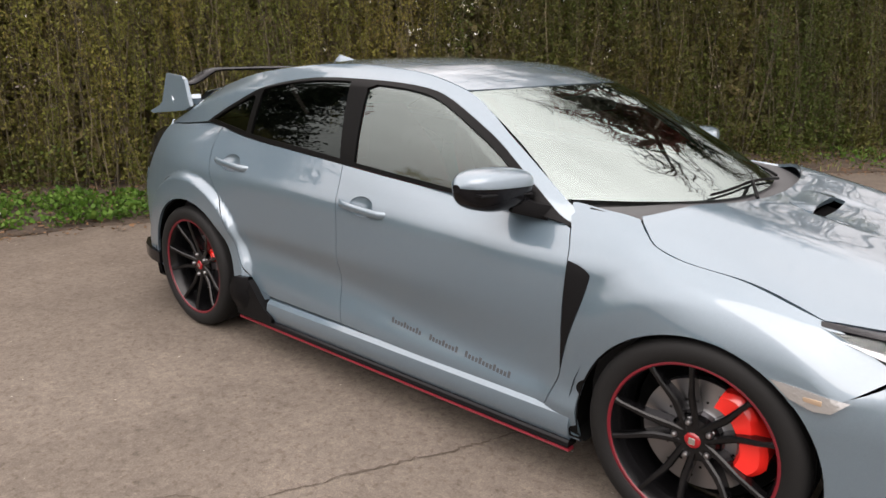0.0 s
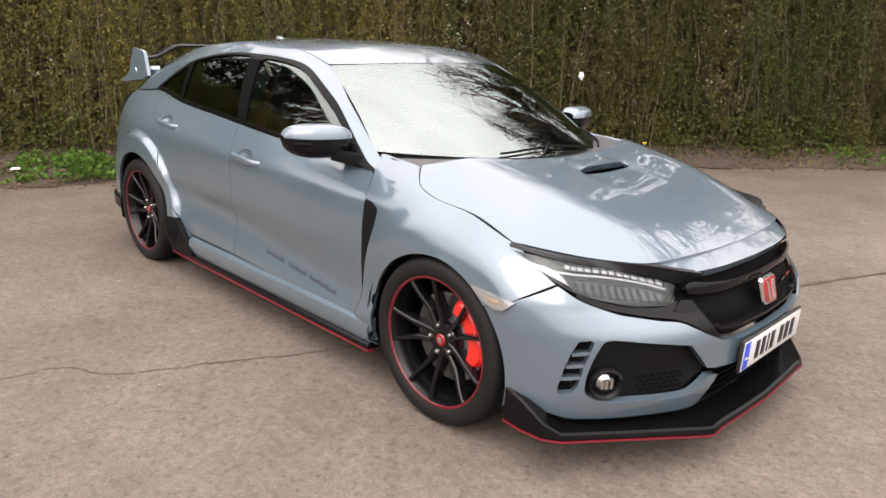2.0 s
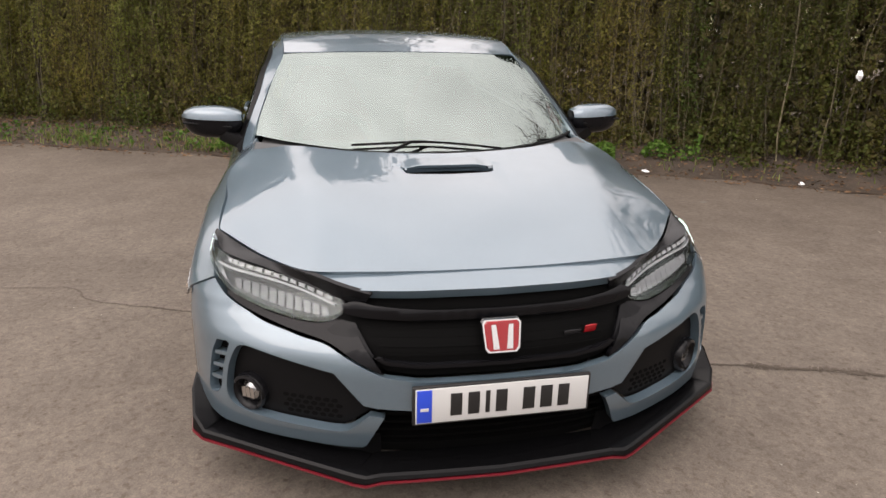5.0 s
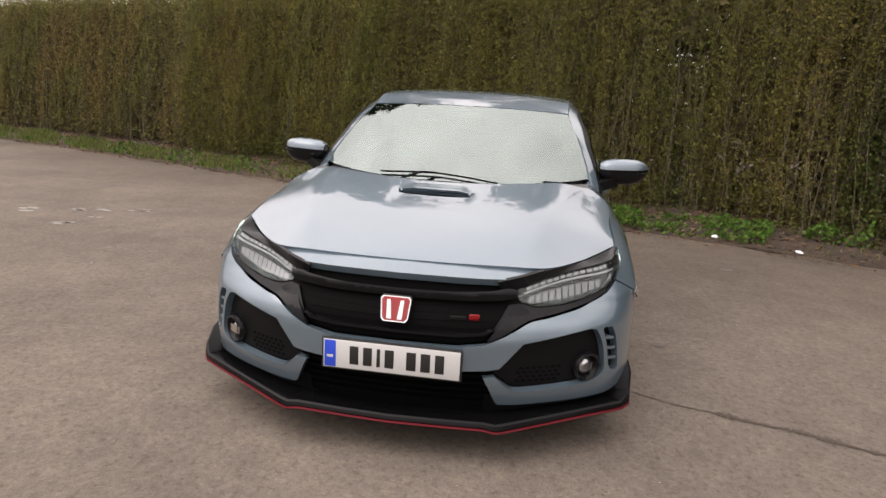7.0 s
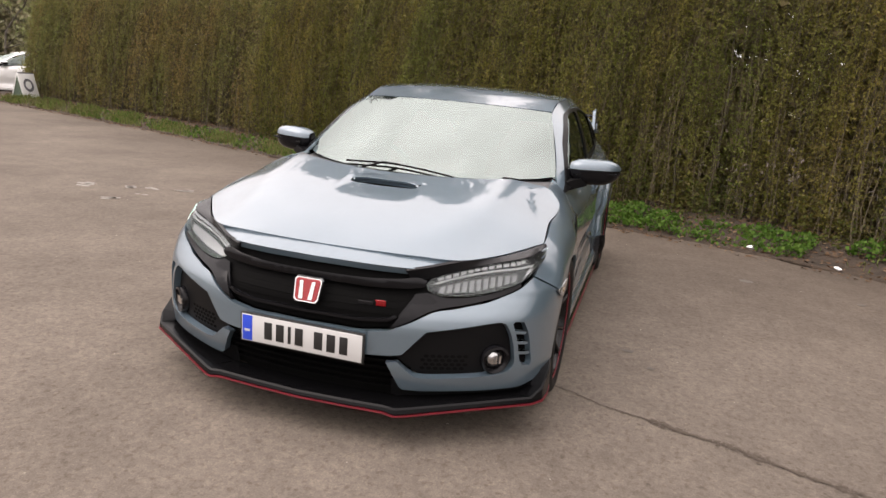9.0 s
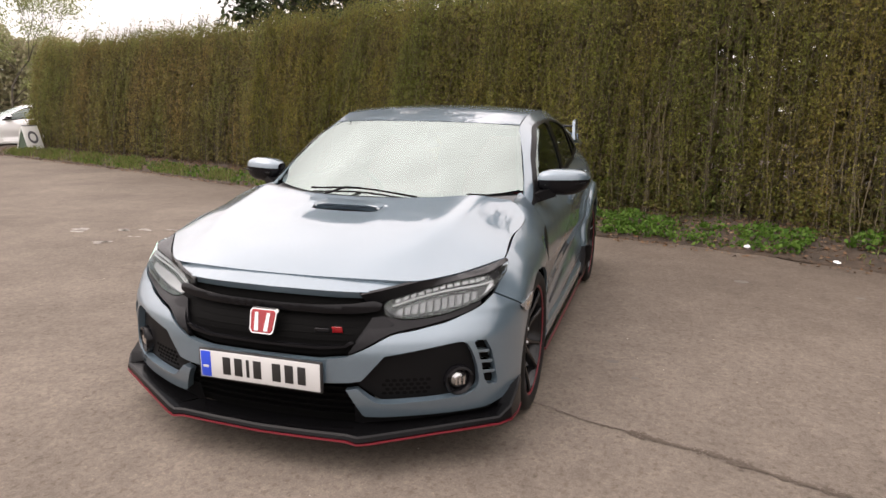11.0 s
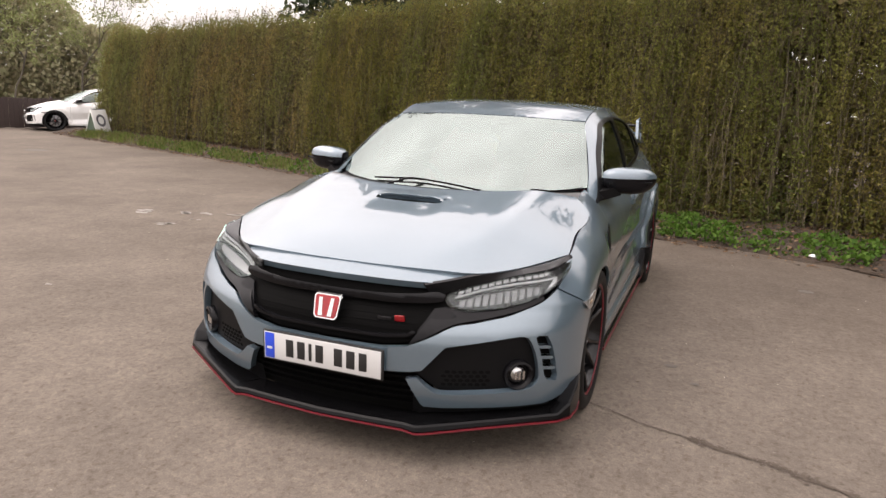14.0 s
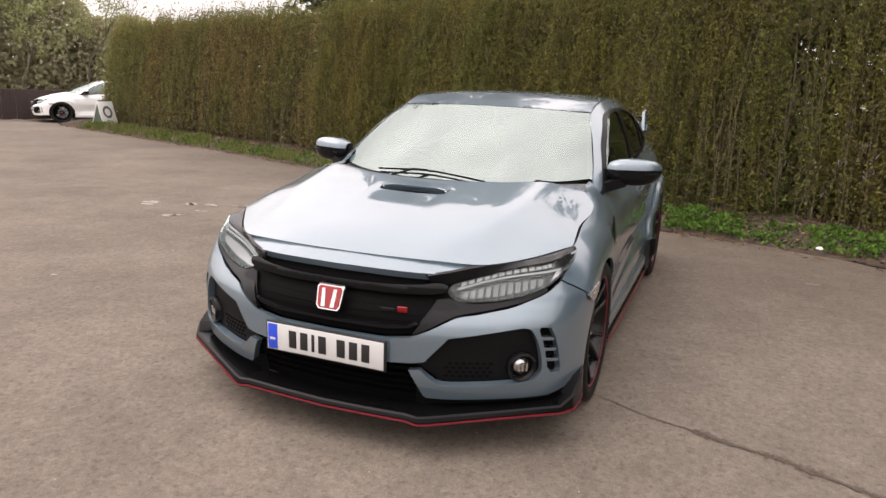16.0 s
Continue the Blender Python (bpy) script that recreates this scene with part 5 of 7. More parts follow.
        if sporty:
            v, f = sweep([(x, side * 0.885, 0.172) for x in np.linspace(-0.93, 0.96, 18)], [(s * -side, h) for s, h in ((-0.03, 0.018), (0.020, 0.018), (0.026, 0.010), (0.026, -0.008), (-0.03, -0.012))])
            solid("side_skirt", v, f, GLOSS_BLACK, sill, "black skirt strip", sharp=30)
            v, f = sweep([(x, side * 0.90, 0.156) for x in np.linspace(-0.93, 0.965, 18)], [(s * -side, h) for s, h in ((-0.02, 0.005), (0.014, 0.006), (0.016, 0.0), (0.012, -0.005), (-0.02, -0.005))])
            solid("red_strip", v, f, RED_LINE, sill, "thin red skirt line", sharp=30)
            skin("skirt_fin", [(-0.935, 0.178), (-0.70, 0.178), (-0.655, 0.19), (-0.66, 0.215), (-0.72, 0.255), (-0.79, 0.335), (-0.835, 0.372), (-0.885, 0.382), (-0.925, 0.33)], F, SATIN_BLACK, sill, "black fin before the rear wheel", joint=0, depth=0.04, lift=0.034, gap=0.03)
            # dealer lettering on the door, unreadable
            for first, last in ((0.105, 0.275), (0.31, 0.455), (0.49, 0.705)):
                for i, a in enumerate(np.arange(first, last - 0.010, 0.0165)):
                    low, high = 0.3808 - 0.0933 * (a - 0.105), 0.3808 - 0.0933 * (a - 0.105) + (0.0215 if i % 4 == 0 else 0.015)
                    skin("lettering_bar", [(a, low), (a + 0.0115, low - 0.001), (a + 0.0115, high - 0.001), (a, high)], F, LETTERING, door, joint=0, depth=0.0005, lift=0.0015, gap=0.03)
        # door mirror: painted cap over a black shell, on an arm
        v, f = [], []
        n, k = 17, 20
        for i in range(n):
            t = 0.5 - 0.5 * math.cos(math.pi * i / (n - 1))
            y = -1.058 + 0.268 * t
            r = (1 - (2 * t - 1) ** 4 * 0.45) if t > 0.5 else max(0.03, 1 - (1 - 2 * t) ** 2.6) ** 0.48
            cx, cz = 0.587 + 0.062 * t, 1.012 + 0.006 * (1 - t)
            for j in range(k):
                a = 2 * math.pi * j / k
                ca, sa = math.cos(a), math.sin(a)
                px = math.copysign(abs(ca) ** 0.6, ca) * (0.096 if ca > 0 else 0.055) * r
                pz = math.copysign(abs(sa) ** 0.7, sa) * (0.054 if sa > 0 else 0.086) * r
                v.append((cx + px, -side * y, cz + pz))
        f = [(i * k + j, i * k + (j + 1) % k, (i + 1) * k + (j + 1) % k, (i + 1) * k + j) for i in range(n - 1) for j in range(k)]
        f += [tuple(range(k)), tuple(range((n - 1) * k, n * k))[::-1]]
        if side > 0:
            f = [t[::-1] for t in f]
        f = [t[::-1] for t in f]
        upper = lambda t: all(i % k <= k // 2 for i in t) and len(t) == 4
        low, cap = [t for t in f if not upper(t)], [t for t in f if upper(t)]
        mirror = solid("door_mirror", v, low, GLOSS_BLACK, car, "black door mirror with grey-blue cap" if sporty else "", sharp=50)
        grow = [(0.61 + (p[0] - 0.61) * 1.03, p[1], 1.0 + (p[2] - 1.0) * 1.04) for p in v]
        solid("mirror_cap", grow, cap, paint, mirror, sharp=50)
        v, f = sweep([(0.605, side * 1.03, 1.0), (0.63, side * 0.90, 0.994), (0.66, side * 0.81, 0.985)], [(-0.075, 0.004), (0.078, 0.004), (0.080, 0), (0.078, -0.004), (-0.075, -0.004)])
        solid("mirror_line", v, f, SATIN_BLACK, mirror)
        v, f = sweep([(0.66, side * 0.86, 0.945), (0.71, side * 0.80, 0.925), (0.74, side * 0.765, 0.915)], [(-0.045, 0.03), (0.045, 0.03), (0.05, 0), (0.045, -0.02), (-0.045, -0.02)])
        solid("mirror_arm", v, f, SATIN_BLACK, mirror)
        # headlamp
        lens_top = [(1.215, 0.753), (1.0, 0.740), (0.77, 0.707), (0.62, 0.676), (0.50, 0.646)]
        lens_low = [(0.478, 0.618), (0.505, 0.596), (0.56, 0.583), (0.66, 0.585), (0.76, 0.600), (0.87, 0.631), (0.985, 0.675), (1.10, 0.716)]
        outline = curve(lens_top, 6) + curve(lens_low, 6)
        lamp = skin("headlamp", outline, front(side, back=0.035), LAMP_DARK, car, "clear LED headlamp with chrome inside", joint=0.002, depth=0.02, gap=0.04)
        skin("lens", outline, N, GLASS_LAMP, lamp, "clear lamp cover", joint=0.003, depth=0.004, lift=0.002, gap=0.03)
        skin("side_reflector", [(1.195, 0.742), (1.02, 0.715), (0.98, 0.705), (0.90, 0.652), (0.985, 0.684), (1.10, 0.720)], front(side, back=0.02), LAMP_SILVER, lamp, "bright outer reflector", joint=0.002, depth=0.01, gap=0.04)
        skin("light_strip", curve([(1.0, 0.708), (0.80, 0.685), (0.64, 0.657), (0.52, 0.628)], 5) + curve([(0.52, 0.622), (0.64, 0.651), (0.80, 0.679), (1.0, 0.703)], 5), front(side, back=0.016), LAMP_WHITE, lamp, "white daytime light strip", joint=0, depth=0.012, gap=0.03)
        brow_z = spl((0.50, 0.646), (0.62, 0.676), (0.77, 0.707), (1.0, 0.740))
        for i in range(13):
            s0 = 0.535 + 0.033 * i
            a, b = float(brow_z(s0)) - 0.009, float(brow_z(s0 + 0.022)) - 0.009
            skin("led_block", [(s0, a - 0.010), (s0 + 0.022, b - 0.010), (s0 + 0.024, b), (s0 + 0.002, a)], front(side, back=0.014), LAMP_WHITE, lamp, joint=0, depth=0.008, gap=0.05)
        under = spl((0.52, 0.623), (0.64, 0.648), (0.80, 0.674), (1.0, 0.697))
        floor_z = spl((0.50, 0.594), (0.56, 0.585), (0.66, 0.588), (0.76, 0.604), (0.87, 0.636), (0.95, 0.666))
        for i in range(11):
            s0 = 0.530 + 0.032 * i
            s1 = s0 + 0.026
            lo0, lo1, hi0, hi1 = float(floor_z(s0)), float(floor_z(s1)), float(under(s0)) - 0.012, float(under(s1)) - 0.012
            tilt = lambda u, v, s0=s0, base=front(side, back=0.024): base(u, v) + np.stack([0.35 * (u - s0 - 0.013) - 0.5 * (v - 0.62) ** 2, 0 * u, 0 * u], -1)
            if hi0 - lo0 > 0.012:
                skin("led_reflector", [(s0, lo0 * 0.8 + hi0 * 0.2), (s1, lo1 * 0.8 + hi1 * 0.2), (s1 + 0.012, hi1), (s0 + 0.012, hi0)], tilt, LAMP_FACET, lamp, joint=0.001, depth=0.012, gap=0.05)
        knots = (0, 0.2, 0.4, 0.6, 0.8, 1)
        upper = [(1.628, 0.827, 0.768), (1.74, 0.754, 0.747), (1.868, 0.663, 0.729), (1.988, 0.543, 0.717), (2.066, 0.445, 0.697), (2.104, 0.365, 0.680)]
        lower = [tuple(nose(np.array(s), np.array(z)).tolist()) for s, z in ((1.215, 0.755), (1.0, 0.741), (0.77, 0.708), (0.62, 0.677), (0.50, 0.645), (0.42, 0.634))]
        U, L = ([spl(*zip(knots, [p[c] for p in row])) for c in range(3)] for row in (upper, lower))
        band = lambda u, v, U=U, L=L: np.stack([U[0](u) * (1 - v) + L[0](u) * v, side * (U[1](u) * (1 - v) + L[1](u) * v), U[2](u) * (1 - v) + L[2](u) * v + 0.006 * v * (1 - v)], -1)
        skin("lamp_brow", [(0, 0), (1, 0), (1, 1), (0, 1)], band, TRIM_GREY, lamp, "smoked trim above the headlamp", joint=0.002, depth=0.012, gap=0.05)
        # tail lamp and rear corner
        skin("tail_lamp", curve([(-1.805, 0.93), (-1.765, 1.03), (-1.90, 1.0), (-2.02, 0.9), (-2.03, 0.80), (-1.90, 0.79)], 4), F, LAMP_TAIL if not sporty else GLOSS_BLACK, car, "dark tail lamp", joint=0.001, gap=0.04)
        # wheels and their wells
        for x, cx, r in ((WHEEL_F, ARCH_F, 0.40), (WHEEL_R, ARCH_R, 0.42)):
            road_wheel(car, x, side, sporty, rear=x < 0)
            v, f = [], []
            for i in range(25):
                a = radians(-35 + 250 * i / 24)
                for w in (0.905, 0.60):
                    v.append((cx[0] + r * math.cos(a), side * w, max(0.21, cx[1] + r * math.sin(a))))
            f = [(2 * i, 2 * i + 1, 2 * i + 3, 2 * i + 2) for i in range(24)]
            k = len(v)
            v.append((cx[0], side * 0.60, cx[1]))
            f += [(2 * i + 1, 2 * i + 3, k) for i in range(24)]
            v0 = len(v)
            for i in range(25):
                a = radians(-20 + 220 * i / 24)
                for rr in (cx[2] - 0.004, cx[2] + 0.05):
                    v.append((cx[0] + rr * math.cos(a), side * (0.895 if rr > cx[2] else 0.903), max(0.22, cx[1] + rr * math.sin(a))))
            f += [(v0 + 2 * i, v0 + 2 * i + 1, v0 + 2 * i + 3, v0 + 2 * i + 2) for i in range(24)]
            solid("wheel_arch_liner", v, f, LINER, car)
        # dark shell behind the panels
        skin("inner_shell", [(-1.9, 0.95), (-1.9, 0.45), (-1.72, 0.40)] + arc(ARCH_R[0], ARCH_R[1], 0.41, 180, 0, 16) + [(-0.9, 0.22), (0.95, 0.22)] + arc(ARCH_F[0], ARCH_F[1], 0.388, 190, 50, 16) + [(1.60, 0.58), (1.62, 0.70), (1.60, 0.73), (1.2, 0.82), (1.05, 0.91), (0.85, 0.865), (-0.2, 0.955), (-1.25, 1.06), (-1.8, 1.03)], F, LINER, car, joint=0, depth=0.002, lift=-0.022, gap=0.06)

    # bonnet with its scoop
    rear_edge = [(1.06, 0.730), (1.10, 0.678), (1.165, 0.588), (1.235, 0.43), (1.277, 0.22), (1.289, 0)]
    edge = [(x, float(BONNET_W(x))) for x in np.linspace(1.085, 1.633, 22)]
    tip = [(1.645, 0.812), (1.74, 0.748), (1.866, 0.657), (1.985, 0.540), (2.035, 0.38), (2.058, 0.2), (2.064, 0)]
    half = curve(rear_edge[::-1], 5)[:-1] + edge + curve(tip, 5)
    outline = half + [(x, -y) for x, y in half[::-1] if abs(y) > 1e-6]
    scoop_hole = [(1.428, 0.172), (1.462, 0.166), (1.468, 0.0), (1.462, -0.166), (1.428, -0.172), (1.416, -0.1), (1.412, 0), (1.416, 0.1)]
    bonnet = skin("bonnet", outline, over(bonnet_dish if sporty else bonnet_z), paint, car, "grey-blue bonnet with central air scoop" if sporty else "", holes=[scoop_hole] if sporty else (), gap=0.016)
    if sporty:
        lip = lambda u, v: np.stack([u, v, bonnet_z(u, v) + 0.007 * step(1.31, 1.42, u) * step(0.172, 0.10, np.abs(v)) * step(1.46, 1.425, u)], -1)
        skin("scoop_hood", curve([(1.33, 0.0), (1.34, 0.12), (1.375, 0.168), (1.428, 0.172), (1.426, 0.1), (1.424, 0.0)], 5) + curve([(1.424, 0.0), (1.426, -0.1), (1.428, -0.172), (1.375, -0.168), (1.34, -0.12), (1.33, 0.0)], 5)[1:-1], lip, paint, bonnet, joint=0, depth=0.01, lift=0.0005, gap=0.012)
        bed = lambda u, v: np.stack([u, v, bonnet_z(u, v) - 0.034 * step(1.66, 1.47, u)], -1)
        skin("scoop_mouth", [(1.40, 0.185), (1.475, 0.175), (1.48, 0), (1.475, -0.175), (1.40, -0.185)], bed, LINER, bonnet, "black scoop opening", joint=0, depth=0.005, lift=-0.012, gap=0.03)
    # roof
    half = [(x, float(RAIL_W(x)) - 0.004) for x in np.linspace(-1.58, 0.262, 40)] + curve([(0.27, 0.594), (0.37, 0.41), (0.43, 0.2), (0.448, 0)], 5)[1:]
    roof = skin("roof", half + [(x, -y) for x, y in half[::-1] if abs(y) > 1e-6] + [(-1.62, -0.3), (-1.63, 0), (-1.62, 0.3)], over(roof_z), paint, car, "grey-blue metallic roof" if sporty else "", gap=0.03, joint=0.002)
    v, f = [], []
    for i in range(9):
        t = i / 8
        h = 0.058 * (1 - t) ** 0.9 * min(1, (t + 0.02) * 30) + 0.002
        w = 0.030 * (1 - t**2) + 0.004
        x = -1.17 + 0.17 * t
        z = float(roof_z(np.array(x), np.array(0.0)))
        v += [(x, -w, z - 0.004), (x, -w * 0.45, z + h * 0.7), (x, 0, z + h), (x, w * 0.45, z + h * 0.7), (x, w, z - 0.004)]
    f = [(i * 5 + j, i * 5 + j + 1, (i + 1) * 5 + j + 1, (i + 1) * 5 + j) for i in range(8) for j in range(4)] + [(4, 3, 2, 1, 0)]
    solid("antenna_fin", v, f, paint, roof, "small shark-fin aerial", sharp=50)

    # windscreen, cowl and wipers
    skin("windscreen", [(-1, 0), (1, 0), (1, 1), (-1, 1)], lambda u, v: screen(u, v), GLASS_CLEAR, car, "clear windscreen reflecting the sky", joint=0.004, depth=0.005, gap=0.05)
    for a, b in (((-1, 0), (-0.968, 1)), ((0.968, 0), (1, 1))):
        skin("screen_border", [a, (b[0], 0), b, (a[0], 1)], lambda u, v: screen(u, v), GLOSS_BLACK, car, joint=0, depth=0.002, lift=-0.006, gap=0.05)
    skin("screen_border", [(-1, 0.955), (1, 0.955), (1, 1), (-1, 1)], lambda u, v: screen(u, v), GLOSS_BLACK, car, joint=0, depth=0.002, lift=-0.006, gap=0.05)
    skin("sensor_box", [(-0.16, 0.86), (0.16, 0.86), (0.13, 0.955), (-0.13, 0.955)], lambda u, v: screen(u, v), CABIN_GREY, car, joint=0, depth=0.05, lift=-0.02, gap=0.05)
    cowl = lambda u, v: np.stack([1.325 - 0.26 * np.abs(v) ** 2.2 - 0.17 * (1 - u), 0.735 * v, 0.917 + 0.012 * np.abs(v) ** 2 + 0.018 * (1 - u)], -1)
    skin("cowl", [(0, -1), (1, -1), (1, 1), (0, 1)], cowl, COWL_GREY, car, "black cowl below the windscreen", joint=0, depth=0.03, gap=0.06, centre=(1.2, 0, 0.5))
    for us, vs in (((-0.46, -0.25, -0.05, 0.17, 0.37), (0.018, 0.046, 0.056, 0.030, -0.015)), ((0.50, 0.67, 0.86, 0.97), (-0.03, -0.03, -0.03, -0.02))):
        pts = [tuple(float(c) for c in screen(np.array(u), np.array(v)) + np.array([0.006, 0, 0.012])) for u, v in curve(list(zip(us, vs)), 4)]
        v, f = sweep(pts, [(-0.004, -0.005), (0.004, -0.005), (0.003, 0.004), (-0.002, 0.004)])
        wiper = solid("wiper", v, f, SATIN_BLACK, car, "black windscreen wiper")
        m = pts[len(pts) // 2]
        v, f = sweep([m, (m[0] + 0.025, m[1] - 0.07, m[2] + 0.004), (m[0] + 0.075, m[1] - 0.17, m[2] - 0.03)], [(-0.006, -0.004), (0.006, -0.004), (0.004, 0.006), (-0.004, 0.006)])
        solid("wiper_arm", v, f, SATIN_BLACK, wiper)

    front_end(car, paint, sporty)
    tail(car, paint, sporty)
    interior(car)
    car.matrix_world = at
    return car


def front_end(car, paint, sporty):
    arch_s = [(float(s_at(x)), z) for x, z in arc(*ARCH_F, 44, -14, 14)]
    half = [(0, 0.446), (0.243, 0.446), (0.339, 0.460)] + curve([(0.339, 0.460), (0.411, 0.490), (0.513, 0.537), (0.60, 0.550), (0.66, 0.560), (0.76, 0.578), (0.87, 0.615), (0.985, 0.666)], 5)[1:]
    half += [(1.08, 0.624)] + arch_s + [(1.12, 0.24), (1.0, 0.238), (0.94, 0.226), (0.90, 0.219), (0.80, 0.215), (0.645, 0.212), (0.49, 0.210), (0.415, 0.212), (0.400, 0.222), (0.342, 0.331), (0.388, 0.338)]
    half += curve([(0.43, 0.300), (0.475, 0.276), (0.60, 0.277), (0.72, 0.283), (0.80, 0.290), (0.845, 0.306), (0.862, 0.343), (0.848, 0.42), (0.822, 0.480), (0.80, 0.500), (0.75, 0.500), (0.62, 0.482), (0.492, 0.463)], 4) + [(0.405, 0.366), (0.36, 0.358), (0.26, 0.352), (0, 0.352)]
    vent = [(0.893, 0.500), (0.855, 0.503), (0.845, 0.497), (0.872, 0.42), (0.888, 0.345), (0.906, 0.322), (0.948, 0.314), (0.952, 0.33), (0.935, 0.40), (0.915, 0.46)]
    bumper = skin("front_bumper", both(half), front(-1), paint, car, "grey-blue front bumper with black intakes" if sporty else "", holes=[vent, [(-a, b) for a, b in vent[::-1]]], gap=0.02, depth=0.03)
    # thicken the blade below each intake
    strip_low = [(0, 0.690), (0.2, 0.690), (0.34, 0.689), (0.42, 0.689)]
    strip_top = [(0.50, 0.694), (0.62, 0.707), (0.60, 0.711), (0.40, 0.722), (0.2, 0.7265), (0, 0.728)]
    skin("nose_strip", both(curve(strip_low, 5) + curve(strip_top, 5)), front(-1, OFF_TOP), paint, bumper, joint=0.001, gap=0.02, depth=0.03)
    grille = skin("grille", both([(0, 0.448), (0.243, 0.448), (0.335, 0.462), (0.41, 0.495), (0.52, 0.545), (0.50, 0.60), (0.46, 0.64), (0.40, 0.672), (0, 0.69)]), front(-1, OFF_GRILLE, 0.02), HONEYCOMB, car, "black front grille with red badge", joint=0, depth=0.02, gap=0.04)
    skin("grille_slot", both([(0, 0.625), (0.40, 0.632), (0.41, 0.69), (0, 0.692)]), front(-1, OFF_GRILLE, 0.018), LINER, grille, joint=0, depth=0.002, gap=0.04)
    skin("grille_bar", both(curve([(0, 0.604), (0.25, 0.606), (0.38, 0.612), (0.44, 0.618), (0.475, 0.624)], 5) + curve([(0.485, 0.648), (0.455, 0.656), (0.42, 0.655), (0.36, 0.647), (0.2, 0.639), (0, 0.637)], 5)), front(-1, spl((0.59, -0.078), (0.612, -0.067), (0.635, -0.068), (0.66, -0.085))), GLOSS_BLACK, grille, "gloss black grille bar", joint=0, depth=0.03, gap=0.02)
    skin("grille_lip", both([(0, 0.489), (0.24, 0.490), (0.335, 0.500), (0.36, 0.515), (0.375, 0.508), (0.34, 0.490), (0.24, 0.480), (0, 0.479)]), front(-1, OFF_GRILLE), GLOSS_BLACK, grille, joint=0, depth=0.03, lift=0.004, gap=0.03)
    for k in range(5):
        z = 0.505 + 0.024 * k
        skin("grille_slat", both([(0, z), (0.34 + 0.02 * k, z + 0.004), (0.34 + 0.02 * k, z + 0.010), (0, z + 0.006)]), front(-1, OFF_GRILLE, 0.018), HONEYCOMB, grille, joint=0, depth=0.006, gap=0.05)
    for side in (-1, 1):
        skin("corner_facet", [(0.53, 0.572), (0.49, 0.600), (0.44, 0.594), (0.375, 0.512), (0.385, 0.498), (0.42, 0.515)], front(side, OFF_GRILLE, 0.004), GLOSS_BLACK, grille, joint=0, depth=0.02, gap=0.03)
        skin("lamp_underline", curve([(0.345, 0.464), (0.411, 0.494), (0.513, 0.541), (0.66, 0.564), (0.80, 0.592), (0.90, 0.630)], 5) + curve([(0.90, 0.641), (0.76, 0.599), (0.66, 0.584), (0.56, 0.582), (0.49, 0.603)], 5) + [(0.44, 0.575), (0.375, 0.505)], front(side, back=0.006), GLOSS_BLACK, grille, joint=0, depth=0.02, lift=0.001, gap=0.03)
        # intake: mesh, fog lamp, fins
        mesh = skin("intake_grille", [(0.37, 0.345), (0.48, 0.265), (0.80, 0.275), (0.88, 0.33), (0.86, 0.43), (0.82, 0.505), (0.75, 0.51), (0.48, 0.475)], front(side, back=0.04), SATIN_BLACK, bumper, "black intake insert", joint=0, depth=0.005, gap=0.03)
        if sporty:
            for i in range(7):
                for j in range(4):
                    s0, z0 = 0.475 + 0.026 * i + 0.013 * (j % 2), 0.305 + 0.017 * j
                    if s0 + z0 * 0.9 > 0.74 and s0 < 0.66:
                        skin("mesh_hole", [(s0 - 0.010, z0), (s0 - 0.005, z0 - 0.006), (s0 + 0.006, z0 - 0.006), (s0 + 0.011, z0), (s0 + 0.005, z0 + 0.006), (s0 - 0.006, z0 + 0.006)], front(side, back=0.04), LINER, mesh, joint=0, depth=0.001, lift=0.001, gap=0.05)
        p = nose(np.array(0.775), np.array(0.347))
        out = Vector((0.78, side * 0.62, 0)).normalized()
        spin = out.to_track_quat("Y", "Z").to_matrix().to_4x4()
        v, f = lathe([(0.060, -0.03), (0.061, 0.0), (0.056, 0.008), (0.047, 0.004), (0.041, -0.012), (0.036, -0.025)], 32)
        m = Matrix.Translation((float(p[0]) - 0.02, side * float(p[1]), 0.347)) @ spin
        fog = solid("fog_lamp", [m @ Vector(q) for q in v], f, GLOSS_BLACK, bumper, "round fog lamp in black surround", sharp=50)
        v, f = lathe([(0.0005, 0.004), (0.018, 0.001), (0.031, -0.008), (0.036, -0.016)], 24)
        solid("fog_lens", [m @ Vector(q) for q in v], f, LAMP_SILVER, fog, "bright fog lamp lens", sharp=15)
        for k in range(3):
            solid("fog_facet", [m @ Vector(q) for q in ((-0.022 + 0.016 * k, 0.004, -0.018), (-0.012 + 0.016 * k, 0.008, -0.016), (-0.012 + 0.016 * k, 0.010, 0.016), (-0.022 + 0.016 * k, 0.006, 0.018))], [(0, 1, 2, 3)], CHROME, fog)
        v, f = sweep([m @ Vector((0.052 * math.cos(a), 0.008, 0.052 * math.sin(a))) for a in np.linspace(0.5, 2.75, 12)], [(-0.006, -0.004), (0.006, -0.004), (0.004, 0.005), (-0.004, 0.005)])
        solid("fog_eyelid", v, f, TRIM_GREY, fog)
        skin("vent_back", [(0.83, 0.51), (0.90, 0.51), (0.96, 0.31), (0.89, 0.31)], front(side, back=0.02), LINER, bumper, joint=0, depth=0.002, lift=-0.02, gap=0.05)
        for k in range(3):
            z = 0.362 + 0.044 * k
            c = 0.918 - 0.016 * (k) - 0.006
            skin("vent_fin", [(c - 0.045, z + 0.006), (c + 0.032, z - 0.002), (c + 0.032, z + 0.010), (c - 0.045, z + 0.018)], front(side), paint, bumper, joint=0, depth=0.03, lift=-0.006, gap=0.03)
